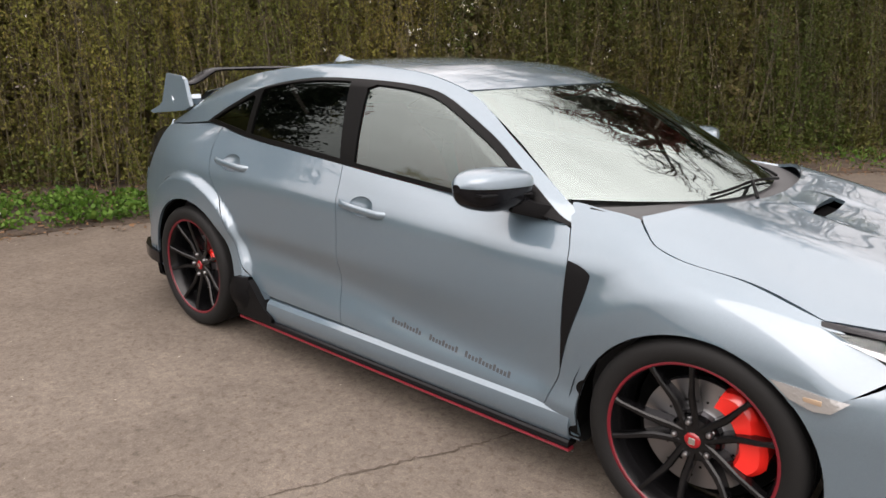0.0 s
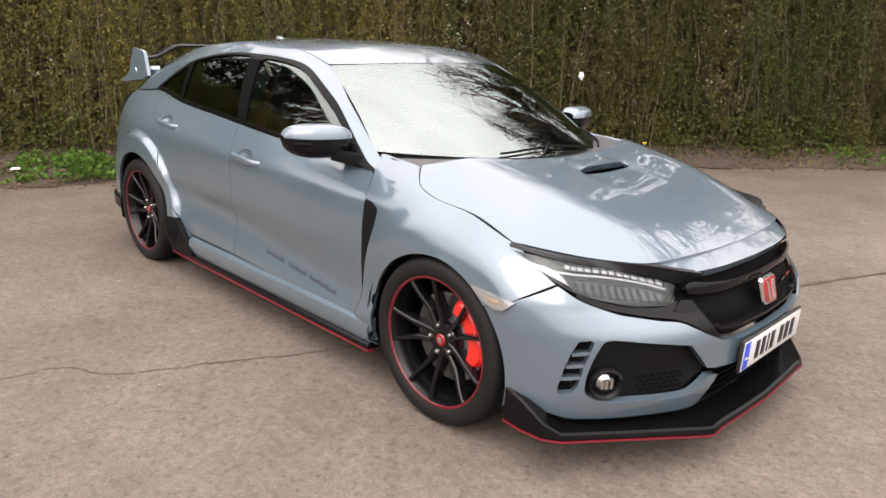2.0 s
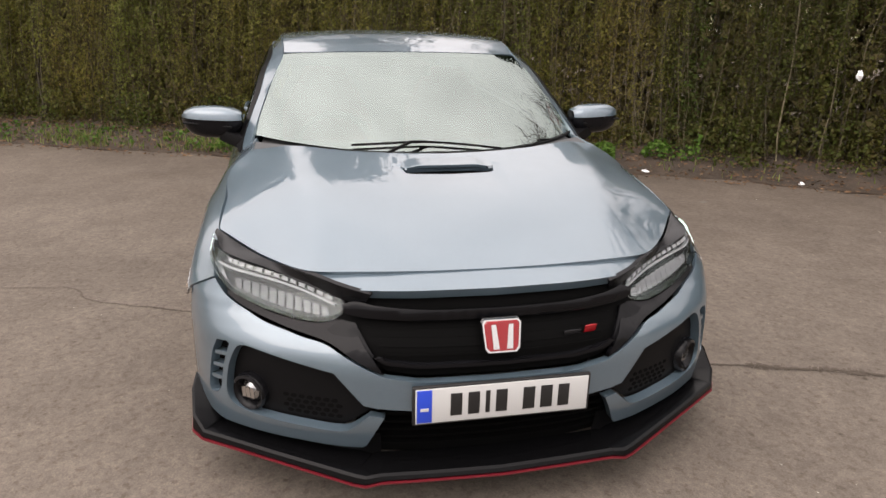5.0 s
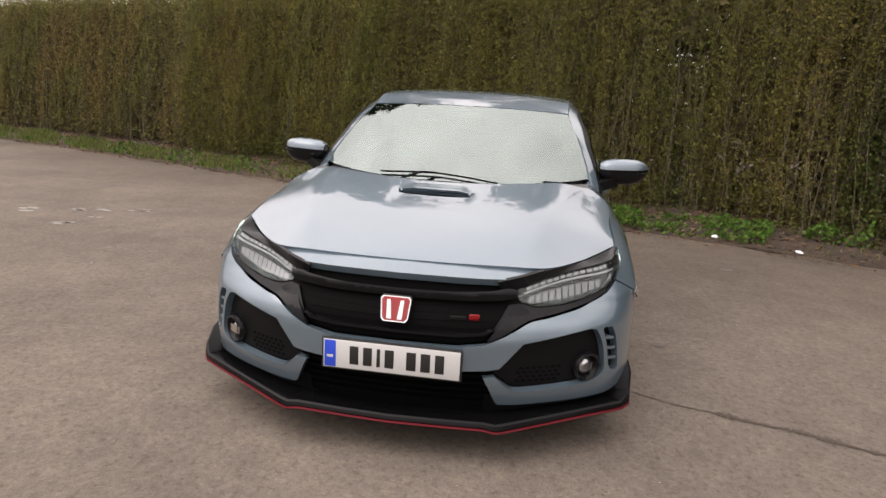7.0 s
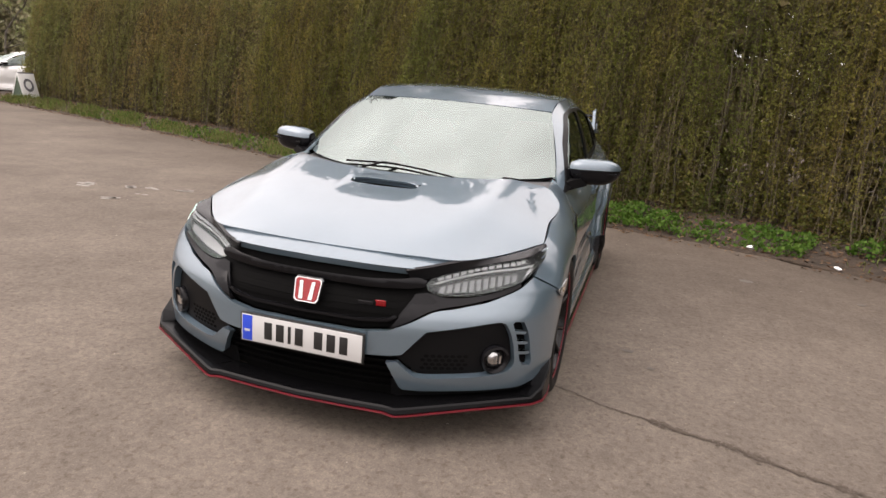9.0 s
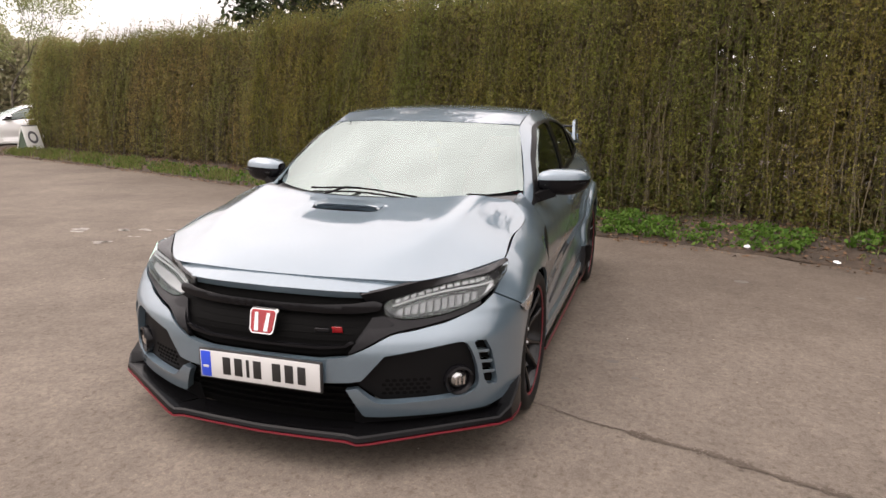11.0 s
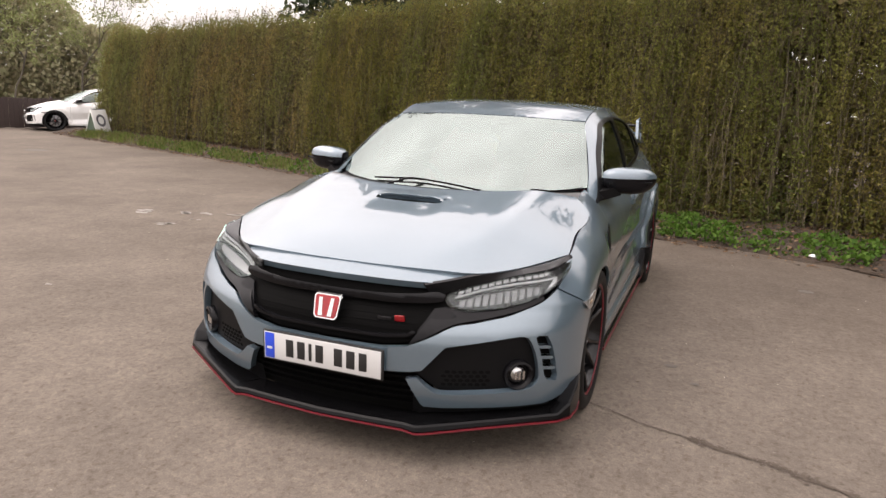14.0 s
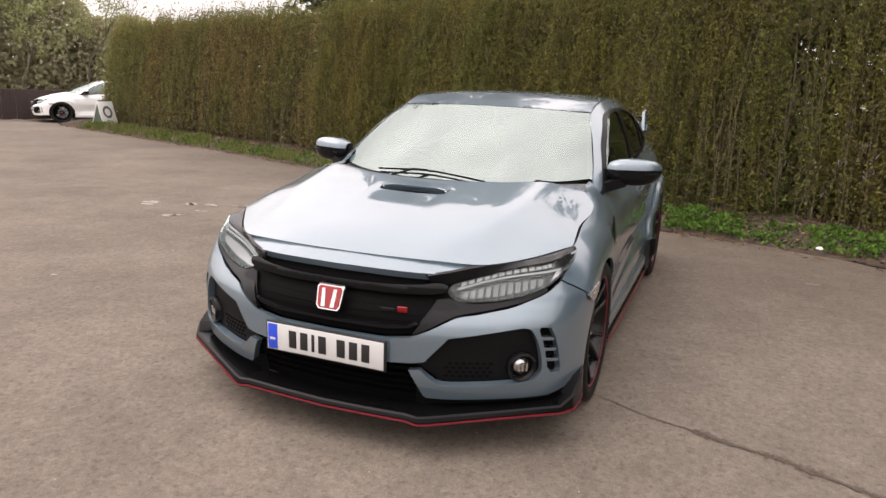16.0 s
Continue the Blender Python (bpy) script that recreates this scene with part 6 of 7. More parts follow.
    # lower grille
    low = skin("lower_grille", both([(0, 0.15), (0.46, 0.155), (0.42, 0.30), (0.37, 0.375), (0, 0.40)]), front(-1, back=0.07), LINER, bumper, "black lower grille", joint=0, depth=0.002, gap=0.05)
    for k in range(5):
        z = 0.195 + 0.030 * k
        skin("lower_slat", both([(0, z), (0.40 - 0.012 * k, z), (0.40 - 0.012 * k, z + 0.009), (0, z + 0.009)]), front(-1, back=0.045), HONEYCOMB, low, joint=0, depth=0.02, gap=0.05)
    # black backing strips paint the shaded gap between painted blade and splitter
    for side in (-1, 1):
        skin("gap_shade_strip", [(0.36, 0.14), (1.14, 0.14), (1.14, 0.26), (0.95, 0.26), (0.36, 0.235)], front(side, back=0.02), SATIN_BLACK, bumper, joint=0, depth=0.002, lift=-0.022, gap=0.05)
    # splitter with red line
    pl = [(1.722, 0.926), (1.80, 0.932), (1.885, 0.922), (1.94, 0.886), (2.08, 0.668), (2.222, 0.440), (2.238, 0.405), (2.238, 0.36), (2.245, 0.20), (2.252, 0.0)]
    bot = [0.170, 0.168, 0.166, 0.165, 0.153, 0.137, 0.136, 0.143, 0.140, 0.138]
    top = [0.300, 0.278, 0.226, 0.196, 0.183, 0.170, 0.168, 0.172, 0.168, 0.166]
    full = [(x, -y, b, t) for (x, y), b, t in zip(pl, bot, top)] + [(x, y, b, t) for (x, y), b, t in list(zip(pl, bot, top))[::-1][1:]]
    for name, mat, sec in (("splitter", SPLITTER_BLACK, 0), ("splitter_line", RED_LINE, 1)):
        v, f = [], []
        for i, (x, y, b, t) in enumerate(full):
            a, c = full[max(i - 1, 0)], full[min(i + 1, len(full) - 1)]
            tx, ty = c[0] - a[0], c[1] - a[1]
            l = math.hypot(tx, ty)
            nx, ny = ty / l, -tx / l
            if sec == 0:
                prof = [(-0.13, t - 0.004), (-0.012, t), (-0.004, t - 0.006), (0.0, b + 0.012), (-0.004, b + 0.004), (-0.13, b + 0.004)]
            else:
                prof = [(-0.03, b + 0.006), (0.002, b + 0.006), (0.003, b + 0.001), (0.0, b - 0.003), (-0.03, b - 0.003)]
            v += [(x + nx * o, y + ny * o, z) for o, z in prof]
        k = len(prof)
        f = [(i * k + j, i * k + (j + 1) % k, (i + 1) * k + (j + 1) % k, (i + 1) * k + j) for i in range(len(full) - 1) for j in range(k)]
        f += [tuple(range(k)), tuple(range((len(full) - 1) * k, len(full) * k))[::-1]]
        if sporty:
            solid(name, v, f, mat, bumper, "black front splitter" if sec == 0 else "thin red splitter line", sharp=25)
    # badge and number plate
    v, f = [], []
    ring = [(-0.050, 0.046), (0.050, 0.046), (0.058, 0.036), (0.052, -0.034), (0.042, -0.046), (-0.042, -0.046), (-0.052, -0.034), (-0.058, 0.036)]
    lean = 0.30
    def disc(scale, x0, thick):
        vv = [(2.197 + x0 - lean * z * scale, y * scale, 0.567 + z * scale) for y, z in ring] + [(2.197 + x0 - thick - lean * z * scale, y * scale * 1.05, 0.567 + z * scale * 1.05) for y, z in ring]
        return vv, [tuple(range(8)), tuple(range(15, 7, -1))] + [(i, (i + 1) % 8, 8 + (i + 1) % 8, 8 + i) for i in range(8)]
    badge = solid("badge", *disc(1.0, 0.0, 0.012), CHROME, grille, "chrome-framed red badge", sharp=20)
    solid("badge_field", *disc(0.88, 0.003, 0.004), BADGE_RED if sporty else CHROME, badge)
    for sy in (-1, 1):
        bar = [(0.019, 0.034), (0.033, 0.034), (0.029, -0.034), (0.011, -0.034)]
        solid("badge_bar", [(2.2035 - lean * z, sy * y, 0.567 + z) for y, z in bar] + [(2.1985 - lean * z, sy * y, 0.567 + z) for y, z in bar], [(0, 1, 2, 3), (7, 6, 5, 4), (0, 1, 5, 4), (1, 2, 6, 5), (2, 3, 7, 6), (3, 0, 4, 7)], CHROME, badge)
    if sporty:
        from_bm("script_badge", block((0.006, 0.058, 0.016), (2.158, 0.232, 0.545), (0, 16, 8), 0.002), TRIM_GREY, grille, "small dark script mark")
        from_bm("letter_badge", block((0.006, 0.040, 0.026), (2.150, 0.292, 0.550), (0, 16, 10), 0.003), BADGE_RED, grille, "small red emblem")
    frame_bm = block((0.014, 0.536, 0.124), (2.227, 0, 0.382), (0, 2, 0), 0.004)
    plate = from_bm("number_plate", frame_bm, PLATE_BLACK, car, "white number plate with blue band and black bars")
    from_bm("plate_face", block((0.004, 0.520, 0.111), (2.2345, 0, 0.382), (0, 2, 0), 0.0015), PLATE_WHITE, plate)
    from_bm("blue_band", block((0.003, 0.044, 0.105), (2.2362, -0.234, 0.382), (0, 2, 0), 0.001), PLATE_BLUE, plate)
    from_bm("band_mark", block((0.002, 0.024, 0.010), (2.2378, -0.234, 0.372), (0, 2, 0), 0.0005), PLATE_WHITE, plate)
    y = -0.158
    for w in (0.034, 0.034, 0.013, 0.034, 0, 0.036, 0.036, 0.034):
        if w:
            from_bm("character_bar", block((0.002, w, 0.072), (2.2372, y + w / 2, 0.382), (0, 2, 0), 0.0005), PLATE_BLACK, plate)
        y += w + 0.018 if w else 0.030


def tail(car, paint, sporty):
    back = lambda u, v: np.stack([-2.02 - 0.17 * (1 - (np.abs(u) / 0.86) ** 2.6) - 0.10 * step(0.95, 0.6, v) + 0.16 * step(0.75, 1.1, v), u, v], -1)
    skin("tailgate", [(-0.62, 0.62), (0.62, 0.62), (0.66, 0.9), (0.60, 1.05), (-0.60, 1.05), (-0.66, 0.9)], back, paint, car, "plain tailgate", gap=0.06)
    bumper = skin("rear_bumper", [(-0.69, 0.40), (-0.67, 0.24), (0.67, 0.24), (0.69, 0.40), (0.70, 0.62), (0.66, 0.9), (0.62, 0.62), (-0.62, 0.62), (-0.66, 0.9), (-0.70, 0.62)], back, paint, car, "rear bumper", gap=0.06)
    for side in (-1, 1):
        skin("bumper_corner", [(-1.955, 0.62), (-1.95, 0.42), (-1.74, 0.30), (-1.80, 0.24), (-2.12, 0.24), (-2.16, 0.40), (-2.16, 0.7), (-2.03, 0.80), (-1.935, 0.78)], flank(side), paint, bumper, gap=0.05)
        v, f = sweep([(-1.69, side * 0.890, 0.315), (-1.78, side * 0.890, 0.325), (-1.88, side * 0.862, 0.33), (-2.0, side * 0.79, 0.33)], [(-0.03, 0.03), (0.02, 0.032), (0.03, 0.0), (0.02, -0.035), (-0.03, -0.035)])
        if sporty:
            solid("corner_strake", v, f, GLOSS_BLACK, bumper, "black rear corner strake", sharp=25)
    glass = lambda u, v: np.stack([-1.63 - 0.42 * v, u * (0.57 - 0.0 * v), 1.275 - 0.25 * v - 0.05 * np.abs(u) ** 2.2 + 0.03 * v * (1 - v)], -1)
    skin("rear_window", [(-1, 0), (1, 0), (1, 1), (-1, 1)], glass, GLASS_DARK, car, "dark rear window", joint=0.004, depth=0.005, gap=0.08)
    if not sporty:
        return
    # wing: a black blade with kicked ends on painted end plates
    path = [(-1.80, y, 1.335 - 0.075 * step(0.40, 0.60, np.array(abs(y))) + 0.010 * (1 - (y / 0.7) ** 2)) for y in np.linspace(-0.67, 0.67, 29)]
    v, f = sweep([(p[0], p[1], float(p[2])) for p in path], [(-0.05, -0.010), (0.0, -0.016), (0.055, -0.014), (0.064, -0.004), (0.052, 0.004), (0.0, 0.008), (-0.047, 0.005)])
    wing = solid("rear_wing", v, f, SPLITTER_BLACK, car, "black rear wing on grey-blue end plates", sharp=40)
    for side in (-1, 1):
        prof = [(-1.82, 1.322), (-1.66, 1.305), (-1.63, 1.29), (-1.565, 1.150), (-1.60, 1.128), (-1.94, 1.094), (-1.975, 1.106), (-1.865, 1.150)]
        n = len(prof)
        w = lambda z: 0.70 + 0.02 * (1.3 - z) / 0.2 if z > 1.14 else 0.735
        v = [(x, side * w(z), z) for x, z in prof] + [(x, side * (w(z) - (0.022 if z > 1.14 else 0.05)), z) for x, z in prof]
        f = [tuple(range(n)), tuple(range(2 * n - 1, n - 1, -1))] + [(i, (i + 1) % n, n + (i + 1) % n, n + i) for i in range(n)]
        bm = bmesh.new()
        bv = [bm.verts.new(p) for p in v]
        for t in f:
            bm.faces.new([bv[i] for i in t])
        bmesh.ops.bevel(bm, geom=list(bm.edges), offset=0.0025, segments=2, affect="EDGES")
        from_bm("end_plate", bm, paint, wing, "grey-blue upright end plate")
        v, f = sweep([(-1.79, side * 0.682, 1.175), (-1.76, side * 0.64, 1.182), (-1.72, side * 0.56, 1.185)], [(-0.07, -0.03), (0.07, -0.03), (0.075, 0.0), (0.06, 0.022), (-0.06, 0.022)])
        solid("wing_stay", v, f, paint, wing, sharp=30)


def interior(car):
    """Cabin seen through the glass."""
    tub = solid("cabin_floor", [(-1.9, -0.74, 0.3), (1.1, -0.74, 0.3), (1.1, 0.74, 0.3), (-1.9, 0.74, 0.3), (-1.9, -0.80, 0.88), (1.15, -0.78, 0.82), (1.15, 0.78, 0.82), (-1.9, 0.80, 0.88)], [(0, 1, 2, 3), (0, 4, 5, 1), (1, 5, 6, 2), (2, 6, 7, 3), (3, 7, 4, 0)], CABIN_BLACK, car, "dark cabin tub")
    lining = lambda u, v: np.stack([u, v, roof_z(u, v)], -1)
    skin("roof_lining", [(-1.5, -0.52), (0.22, -0.54), (0.36, 0), (0.22, 0.54), (-1.5, 0.52)], lining, CABIN_GREY, car, joint=0, depth=0.002, lift=-0.035, gap=0.12)
    dash = lambda u, v: np.stack([1.16 - 0.50 * u - 0.16 * np.abs(v) ** 2.4, 0.70 * v, 0.905 + 0.035 * np.sin(np.pi * np.minimum(u * 1.2, 1)) - 0.16 * step(0.75, 1.0, u)], -1)
    skin("dashboard", [(0, -1), (1, -1), (1, 1), (0, 1)], dash, CABIN_BLACK, car, "black dashboard top", joint=0, depth=0.05, gap=0.06, centre=(0.8, 0, 0.3))
    v, f = [], []
    for i in range(28):
        a = 2 * math.pi * i / 28
        for j in range(8):
            b = 2 * math.pi * j / 8
            r = 0.18 + 0.016 * math.cos(b)
            q = pose(0.50, -0.37, 0.86, 0, -64, 0) @ Vector((r * math.cos(a), r * math.sin(a), 0.016 * math.sin(b)))
            v.append(q)
    f = [(i * 8 + j, ((i + 1) % 28) * 8 + j, ((i + 1) % 28) * 8 + (j + 1) % 8, i * 8 + (j + 1) % 8) for i in range(28) for j in range(8)]
    solid("steering_wheel", v, f, CABIN_BLACK, car, "black steering wheel", sharp=80)
    for y in (-0.37, 0.37):
        bm = block((0.52, 0.50, 0.16), (0.02, y, 0.50), (0, -8, 0), 0.05, 3)
        seat = from_bm("seat", bm, SEAT_RED, car, "red bucket seat", sharp=60)
        v, f = [], []
        for i in range(9):
            t = i / 8
            w = 0.27 * (1 - 0.10 * t) if t < 0.62 else 0.27 * (0.94 - 1.45 * (t - 0.62))
            x, z = -0.20 - 0.24 * t, 0.52 + 0.68 * t
            for yy, d in ((-w, 0.10), (-w * 0.7, 0.03), (0, 0.0), (w * 0.7, 0.03), (w, 0.10), (w, -0.06), (0, -0.10), (-w, -0.06)):
                v.append((x + d * (1 - 0.5 * t), y + yy, z))
        f = [(i * 8 + j, i * 8 + (j + 1) % 8, (i + 1) * 8 + (j + 1) % 8, (i + 1) * 8 + j) for i in range(8) for j in range(8)] + [tuple(range(64, 72))]
        solid("backrest", v, f, SEAT_RED, seat, sharp=60)
    from_bm("rear_seat", block((0.22, 1.2, 0.55), (-1.02, 0, 0.70), (0, 18, 0), 0.06, 3), CABIN_BLACK, car, "black rear bench", sharp=60)
    from_bm("inner_mirror", block((0.03, 0.24, 0.065), (0.40, 0, 1.225), (0, 15, 0), 0.015, 2), CABIN_BLACK, car, "interior mirror")
    from_bm("underbody", block((3.5, 1.30, 0.10), (-0.18, 0, 0.215), bevel=0.03), LINER, car, "black underbody")
    from_bm("engine_bay", block((0.8, 0.86, 0.36), (1.5, 0, 0.46), bevel=0.04), LINER, car)


hatchback(PAINT, "grey-blue metallic hatchback with black wheels on asphalt", "", pose(0, 0, 0))

# ---- beyond the hedge and across the yard: trees, fence, parked car, sign ----
TREE_BARK = material("tree_bark", (0.07, 0.058, 0.045), 0.9)
_t = mixed(TREE_BARK, ramp(TREE_BARK, grain(TREE_BARK, 6, 6), (0.35, (0, 0, 0)), (0.7, (0.8, 0.8, 0.8))), (0.0576, 0.0475, 0.036), (0.166, 0.144, 0.115))
wire(TREE_BARK, _t, shader(TREE_BARK).inputs["Base Color"])
relief(TREE_BARK, grain(TREE_BARK, 30, 5), 0.6, 0.02)
EVERGREEN = leafy("evergreen_sprays", (0.0168, 0.028, 0.014), (0.0308, 0.0476, 0.0196), (0.042, 0.0588, 0.0252), (0.0224, 0.0364, 0.0168), through=0.05)
BUDS = leafy("spring_buds", (0.20, 0.23, 0.08), (0.28, 0.32, 0.13), (0.24, 0.26, 0.11), (0.32, 0.36, 0.17), through=0.4)
# scrub colours lightened and greyed, painting in the haze of distance
SCRUB = leafy("hazed_brown_scrub", (0.336, 0.301, 0.203), (0.448, 0.405, 0.273), (0.364, 0.371, 0.217), (0.504, 0.469, 0.329), through=0.45)


def limbs(height, spread, levels, seed, fork=3, up=0.35):
    """Branching tapered limbs of a bare tree; returns sticks and the tips of the last ones."""
    r = np.random.default_rng(seed)
    paths, radii, tips = [], [], []
    k = 6

    def grow(p, d, length, rad, level):
        pts = [p]
        q, e = p.copy(), d.copy()
        for _ in range(k - 1):
            e = e + r.normal(0, 0.16, 3) + np.array([0, 0, up * 0.12])
            e /= np.linalg.norm(e)
            q = q + e * length / (k - 1)
            pts.append(q.copy())
        paths.append(pts)
        radii.append(np.linspace(rad, rad * (0.55 if level else 0.3), k))
        if level == 0:
            tips.extend(pts[2:])
            return
        for i in range(fork + (level > 2)):
            at = pts[r.integers(2, k)] if i else pts[-1]
            n = r.normal(size=3)
            n -= n.dot(e) * e
            n /= np.linalg.norm(n)
            dd = e * r.uniform(0.5, 0.9) + n * spread * r.uniform(0.6, 1.2)
            dd[2] += up * 0.4
            dd /= np.linalg.norm(dd)
            grow(np.array(at), dd, length * r.uniform(0.52, 0.78), rad * 0.52, level - 1)

    grow(np.zeros(3), np.array([0.05, 0, 1.0]), height * 0.34, height * 0.018, levels)
    return np.array(paths), np.array(radii), np.array(tips)


def bare_tree(x, y, height, seed, leaf=None, count=0, size=0.06, label="bare spring tree behind the hedge", levels=5, spread=0.75, ivy=0, stout=1.0):
    tree = holder("tree", label, "tree", "trees", pose(x, y, 0))
    P, R, tips = limbs(height, spread, levels, seed)
    P[..., 2] -= 0.05
    R = R * stout
    v, f = tubes((P[:1], R[:1]), 8)
    big_mesh("trunk", v, f, TREE_BARK, tree, flat=False)
    v, f = tubes((P[1:], R[1:]), 3)
    big_mesh("limb_mass", v, f, TREE_BARK, tree, kind="stuff", flat=False)
    if leaf:
        c = tips[rng.integers(0, len(tips), count)] + rng.normal(0, 0.16, (count, 3))
        v, f = leaves(c, size * rng.uniform(0.6, 1.5, count))
        big_mesh("crown", v, f, leaf, tree, kind="stuff")
    if ivy:
        thick = np.argsort(-R[:, 0])[:90]
        Q = P[thick].reshape(-1, 3)
        Q = Q[(Q[:, 2] > height * 0.26) & (Q[:, 2] < height * 0.62) & (np.abs(Q[:, 0]) + np.abs(Q[:, 1]) < height * 0.26)]
        c = Q[rng.integers(0, len(Q), ivy)] + rng.normal(0, 0.22, (ivy, 3))
        v, f = leaves(c, rng.uniform(0.12, 0.26, ivy))
        big_mesh("ivy", v, f, EVERGREEN, tree, "dark ivy over trunk and limbs", "stuff")
    return tree


def evergreen(x, y, height, radius, seed, count=17000):
    tree = holder("evergreen_tree", "dark dense evergreen tree behind the hedge", "tree", "trees", pose(x, y, 0))
    r = np.random.default_rng(seed)
    t = np.linspace(0, 1, 8)
    P = np.stack([0.05 * np.sin(3 * t), 0.05 * np.cos(2 * t) - 0.05, t * height * 0.95 - 0.05], 1)[None]
    v, f = tubes((P, (0.16 * (1 - 0.9 * t))[None]), 8)
    big_mesh("trunk", v, f, TREE_BARK, tree, flat=False)
    n = 210
    z = height * r.uniform(0.06, 0.96, n)
    a = r.uniform(0, 2 * np.pi, n)
    L = radius * (1 - (z / height) ** 2.6) ** 0.8 * r.uniform(0.6, 1.15, n) + 0.15
    k = np.linspace(0, 1, 5)
    d = np.stack([np.cos(a), np.sin(a)], 1)
    B = np.concatenate([d[:, None] * (L[:, None] * k)[..., None], (z[:, None] + 0.35 * L[:, None] * k**1.5)[..., None]], -1)
    v, f = tubes((B, 0.03 * (1 - 0.85 * k)[None] * np.ones((n, 1))), 4)
    big_mesh("limb_mass", v, f, TREE_BARK, tree, kind="stuff", flat=False)
    i, u = r.integers(0, n, count), r.random(count) ** 0.5
    c = np.concatenate([d[i] * (L[i] * u)[:, None], (z[i] + 0.35 * L[i] * u**1.5)[:, None]], 1) + r.normal(0, 0.16, (count, 3))
    v, f = leaves(c, r.uniform(0.14, 0.36, count), 0.0, 0.4)
    big_mesh("crown", v, f, EVERGREEN, tree, kind="stuff")
    return tree


for i, (x, y, h, rad) in enumerate(((-15.4, -9.5, 12.0, 2.2), (-14.6, -7.4, 12.5, 2.6), (-14.0, -4.8, 12.5, 2.9), (-13.0, -2.2, 7.2, 2.4), (-12.2, 0.6, 11.5, 2.6))):
    evergreen(x, y, h * 1.02, rad * 1.05, 20 + i, 9500)
# unseen tree, added to block bright sky from the roof's reflection
evergreen(-10.4, 6.3, 8.2, 2.3, 41, 12000)
bare_tree(-2.2, 12.6, 16.5, 5, label="bare tree with dark ivy behind the hedge", ivy=10000, spread=0.95, levels=6, stout=1.9)
bare_tree(3.6, 16.0, 11.0, 8)
bare_tree(-9.2, 8.0, 10.5, 31, EVERGREEN, 1500, 0.15, "bare tree with ivy behind the hedge")
bare_tree(-4.8, 12.0, 14.5, 33, label="bare tree with dark ivy behind the hedge", ivy=4500, levels=6, spread=0.85)
bare_tree(-11.5, 5.2, 9.5, 34, EVERGREEN, 900, 0.16, "bare tree with ivy behind the hedge")
bare_tree(0.8, 15.0, 10.5, 36)
bare_tree(-6.5, 9.5, 10.0, 11, label="bare tree with ivy behind the hedge", leaf=EVERGREEN, count=1500, size=0.16)
bare_tree(-22.2, -28.4, 11.5, 14, BUDS, 9000, 0.09, "birch in pale green spring leaf", stout=0.3)
bare_tree(-21.0, -32.0, 10.5, 15, BUDS, 7000, 0.10, "birch in pale green spring leaf", stout=0.3)
bare_tree(-18.5, -15.6, 7.5, 17, BUDS, 500, 0.07, "thin bare sapling behind the hedge", 4)
bare_tree(-19.6, -17.4, 6.5, 18, None, 0, 0.07, "thin bare sapling behind the hedge", 4)

# scrub and woods that close the horizon
def scrub(n, lo, hi, r0, r1, tall, size, seed, label):
    r = np.random.default_rng(seed)
    a = np.radians(r.uniform(lo, hi, n))
    rad = r.uniform(r0, r1, n)
    h = tall * (0.80 + 0.10 * np.sin(a * 23) + 0.07 * np.sin(a * 57 + 1)) * (0.42 + 0.58 * step(radians(222), radians(234), a) if seed == 1 else 1.0)
    z = h * r.random(n) ** (1.25 if seed == 1 else 0.8)
    v, f = leaves(np.c_[rad * np.cos(a), rad * np.sin(a), z], size * r.uniform(0.5, 1.4, n))
    tagged(big_mesh("scrub", v, f, SCRUB), label, "bushes", group="far scrub", kind="stuff")


scrub(85000, 216, 250, 40, 43, 8.5, 0.27, 1, "brown and green scrub beyond the fence")
scrub(28000, 262, 400, 95, 115, 5.0, 0.7, 2, "far line of brown woods")
scrub(24000, 40, 214, 60, 75, 7.0, 0.75, 3, "far line of brown woods")

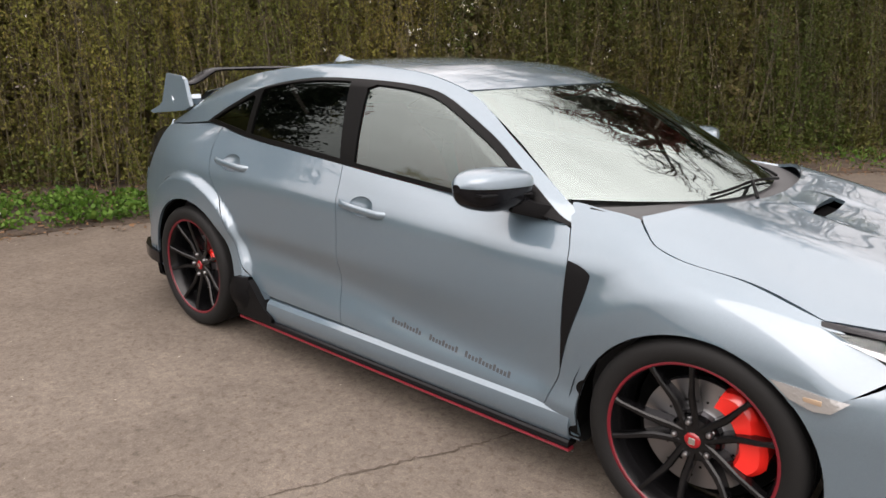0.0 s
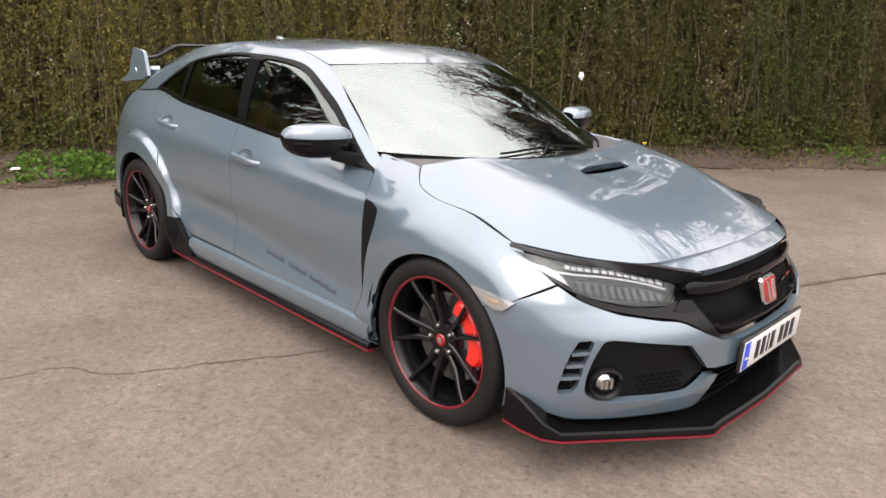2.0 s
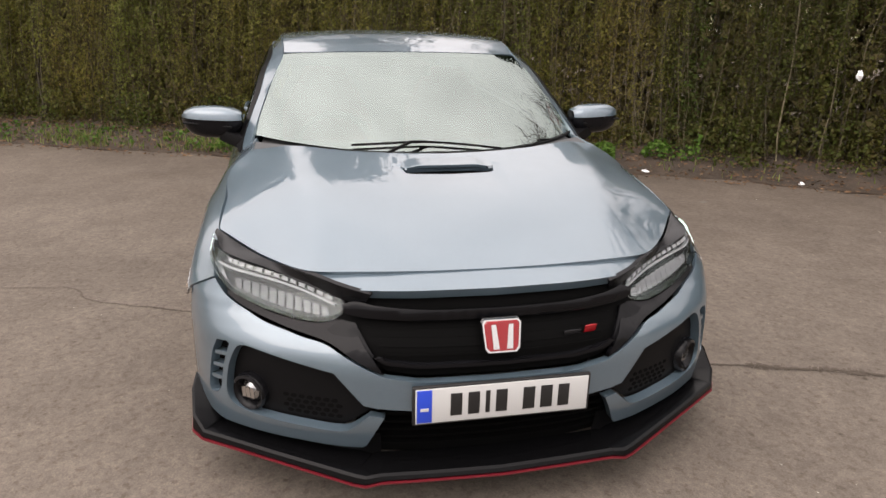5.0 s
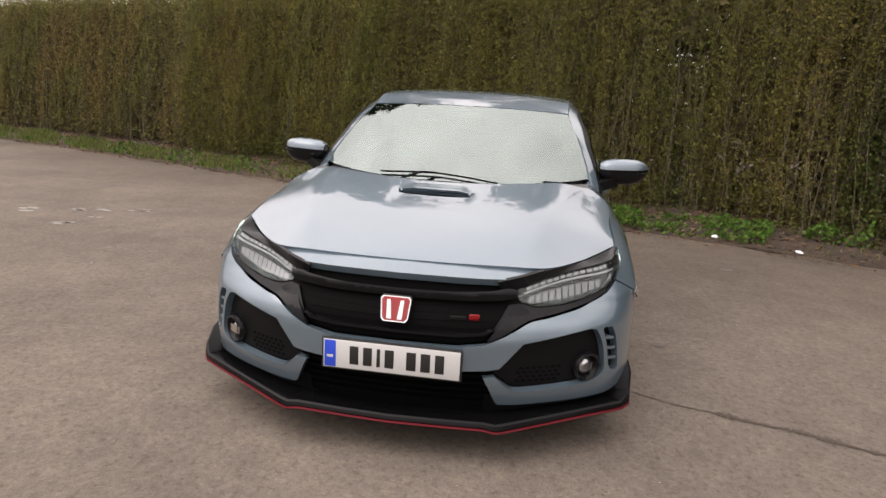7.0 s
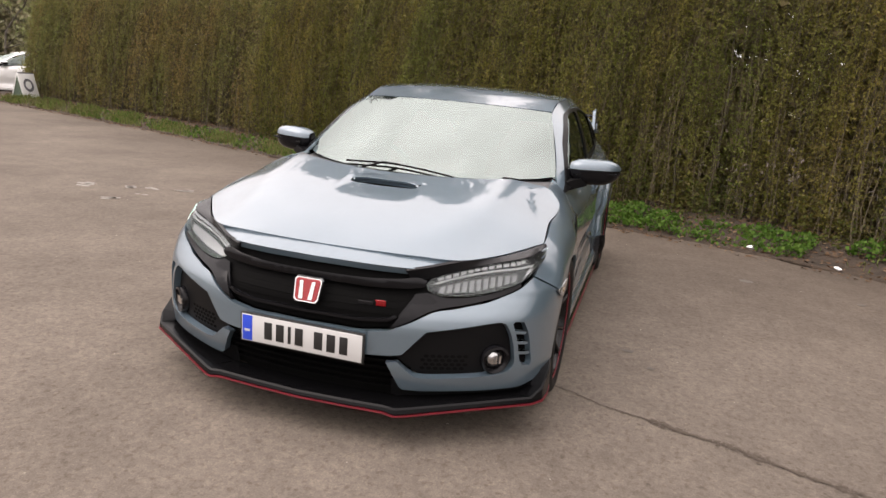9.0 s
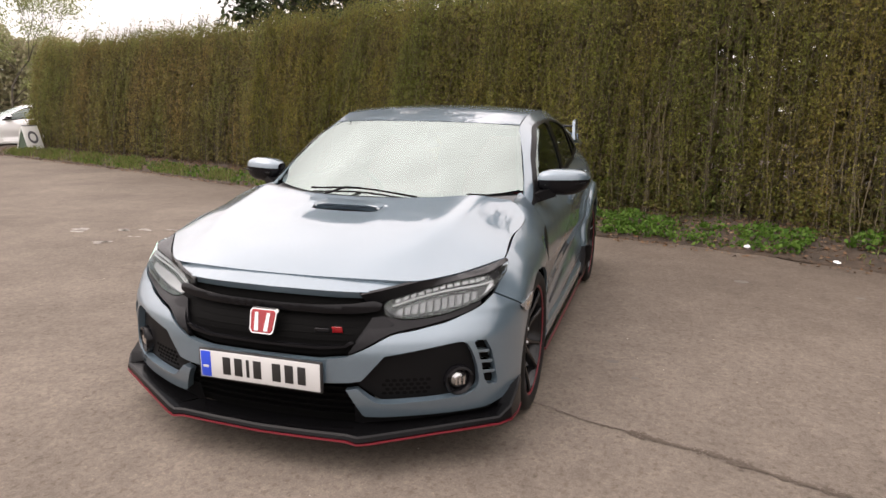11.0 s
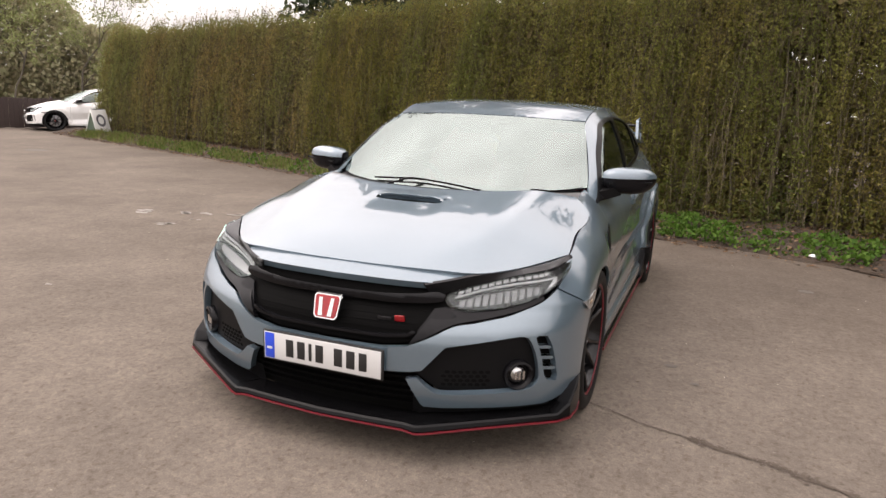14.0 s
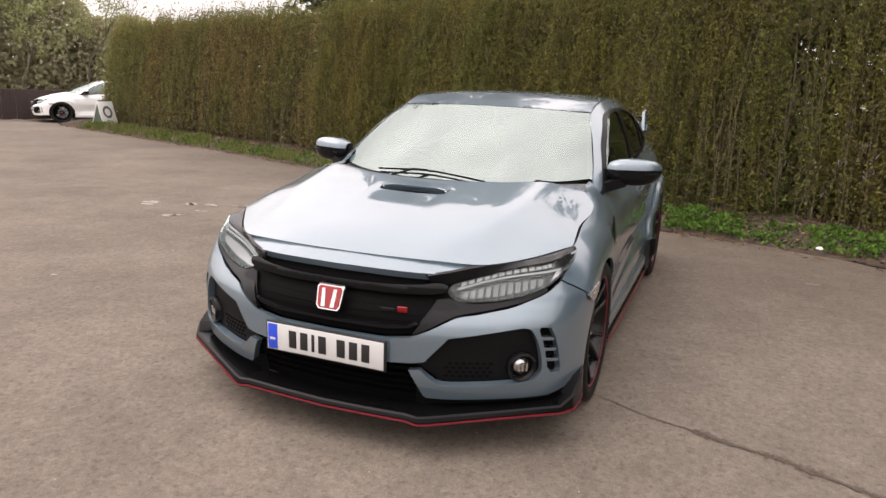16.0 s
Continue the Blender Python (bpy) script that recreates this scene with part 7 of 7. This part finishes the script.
FENCE = material("dark_stained_timber", (0.022, 0.014, 0.012), 0.8)
_f = mixed(FENCE, grain(FENCE, 8, 5), (0.0227, 0.0146, 0.013), (0.0551, 0.0356, 0.0308))
wire(FENCE, _f, shader(FENCE).inputs["Base Color"])
fence = holder("fence", "low dark-stained timber fence behind the parked car", "fence", at=pose(-11.4, -20.6, 0, 0, 0, 167.0))
board = bmesh.new()
block((0.145, 0.022, 0.98), (0, 0, 0.50), bevel=0.004, segments=1, bm=board)
first = from_bm("board", board, FENCE, fence)
first.location = (-8, 0, 0)
for k in range(1, 118):
    o = first.copy()
    scene.collection.objects.link(o)
    o.location = (-8 + 0.152 * k, 0.004 * (k % 3), 0.012 * math.sin(k * 1.7))
for k in range(10):
    from_bm("post", block((0.09, 0.09, 1.06), (-8 + 2 * k, 0.06, 0.52), bevel=0.008), FENCE, fence)
for z in (0.25, 0.80):
    from_bm("rail", block((18.2, 0.04, 0.08), (0.9, 0.035, z), bevel=0.005), FENCE, fence)

hatchback(WHITE_PAINT, "white hatchback parked half behind the hedge end", "", pose(-13.55, -18.2, 0, 0, 0, -39.7), sporty=False)

SIGN_WHITE = material("sign_panel", (0.72, 0.72, 0.70), 0.5)
SIGN_GREY = material("sign_print", (0.10, 0.10, 0.11), 0.5)
SIGN_END_SHADE = material("sign_end_shade", (0.06, 0.09, 0.06), 0.6)
sign = holder("pavement_sign", "white folding pavement sign with dark round print", "sign", at=pose(-11.2, -15.75, 0, 0, 0, 96))
for t, name in ((16, "front_panel"), (-16, "back_panel")):
    p = from_bm(name, block((0.025, 0.60, 0.80), (0, 0, -0.41), bevel=0.006), SIGN_WHITE, sign)
    p.matrix_local = pose(0, 0, 0.80, 0, t, 0)
v, f = lathe([(0.11, 0.0), (0.112, 0.003), (0.18, 0.003), (0.182, 0.0)], 32)
disc = solid("round_print", v, f, SIGN_GREY, sign)
disc.matrix_local = pose(0, 0, 0.80, 0, -16, 0) @ pose(0.0145, 0, -0.34, 0, 0, -90)
from_bm("hinge", block((0.04, 0.5, 0.03), (0, 0, 0.80), bevel=0.006), SIGN_GREY, sign)
# dark sheets across both ends stand in for the shade between the panels
for e in (-0.27, 0.27):
    w = bmesh.new()
    ring = [w.verts.new((x, e + d, z)) for d in (-0.008, 0.008) for x, z in ((-0.20, 0.06), (0.20, 0.06), (0.012, 0.76), (-0.012, 0.76))]
    for face in ((0, 1, 2, 3), (7, 6, 5, 4), (0, 4, 5, 1), (1, 5, 6, 2), (2, 6, 7, 3), (3, 7, 4, 0)):
        w.faces.new([ring[i] for i in face])
    from_bm("end_shade_sheet", w, SIGN_END_SHADE, sign, "dark green sheet for the shade between the panels")
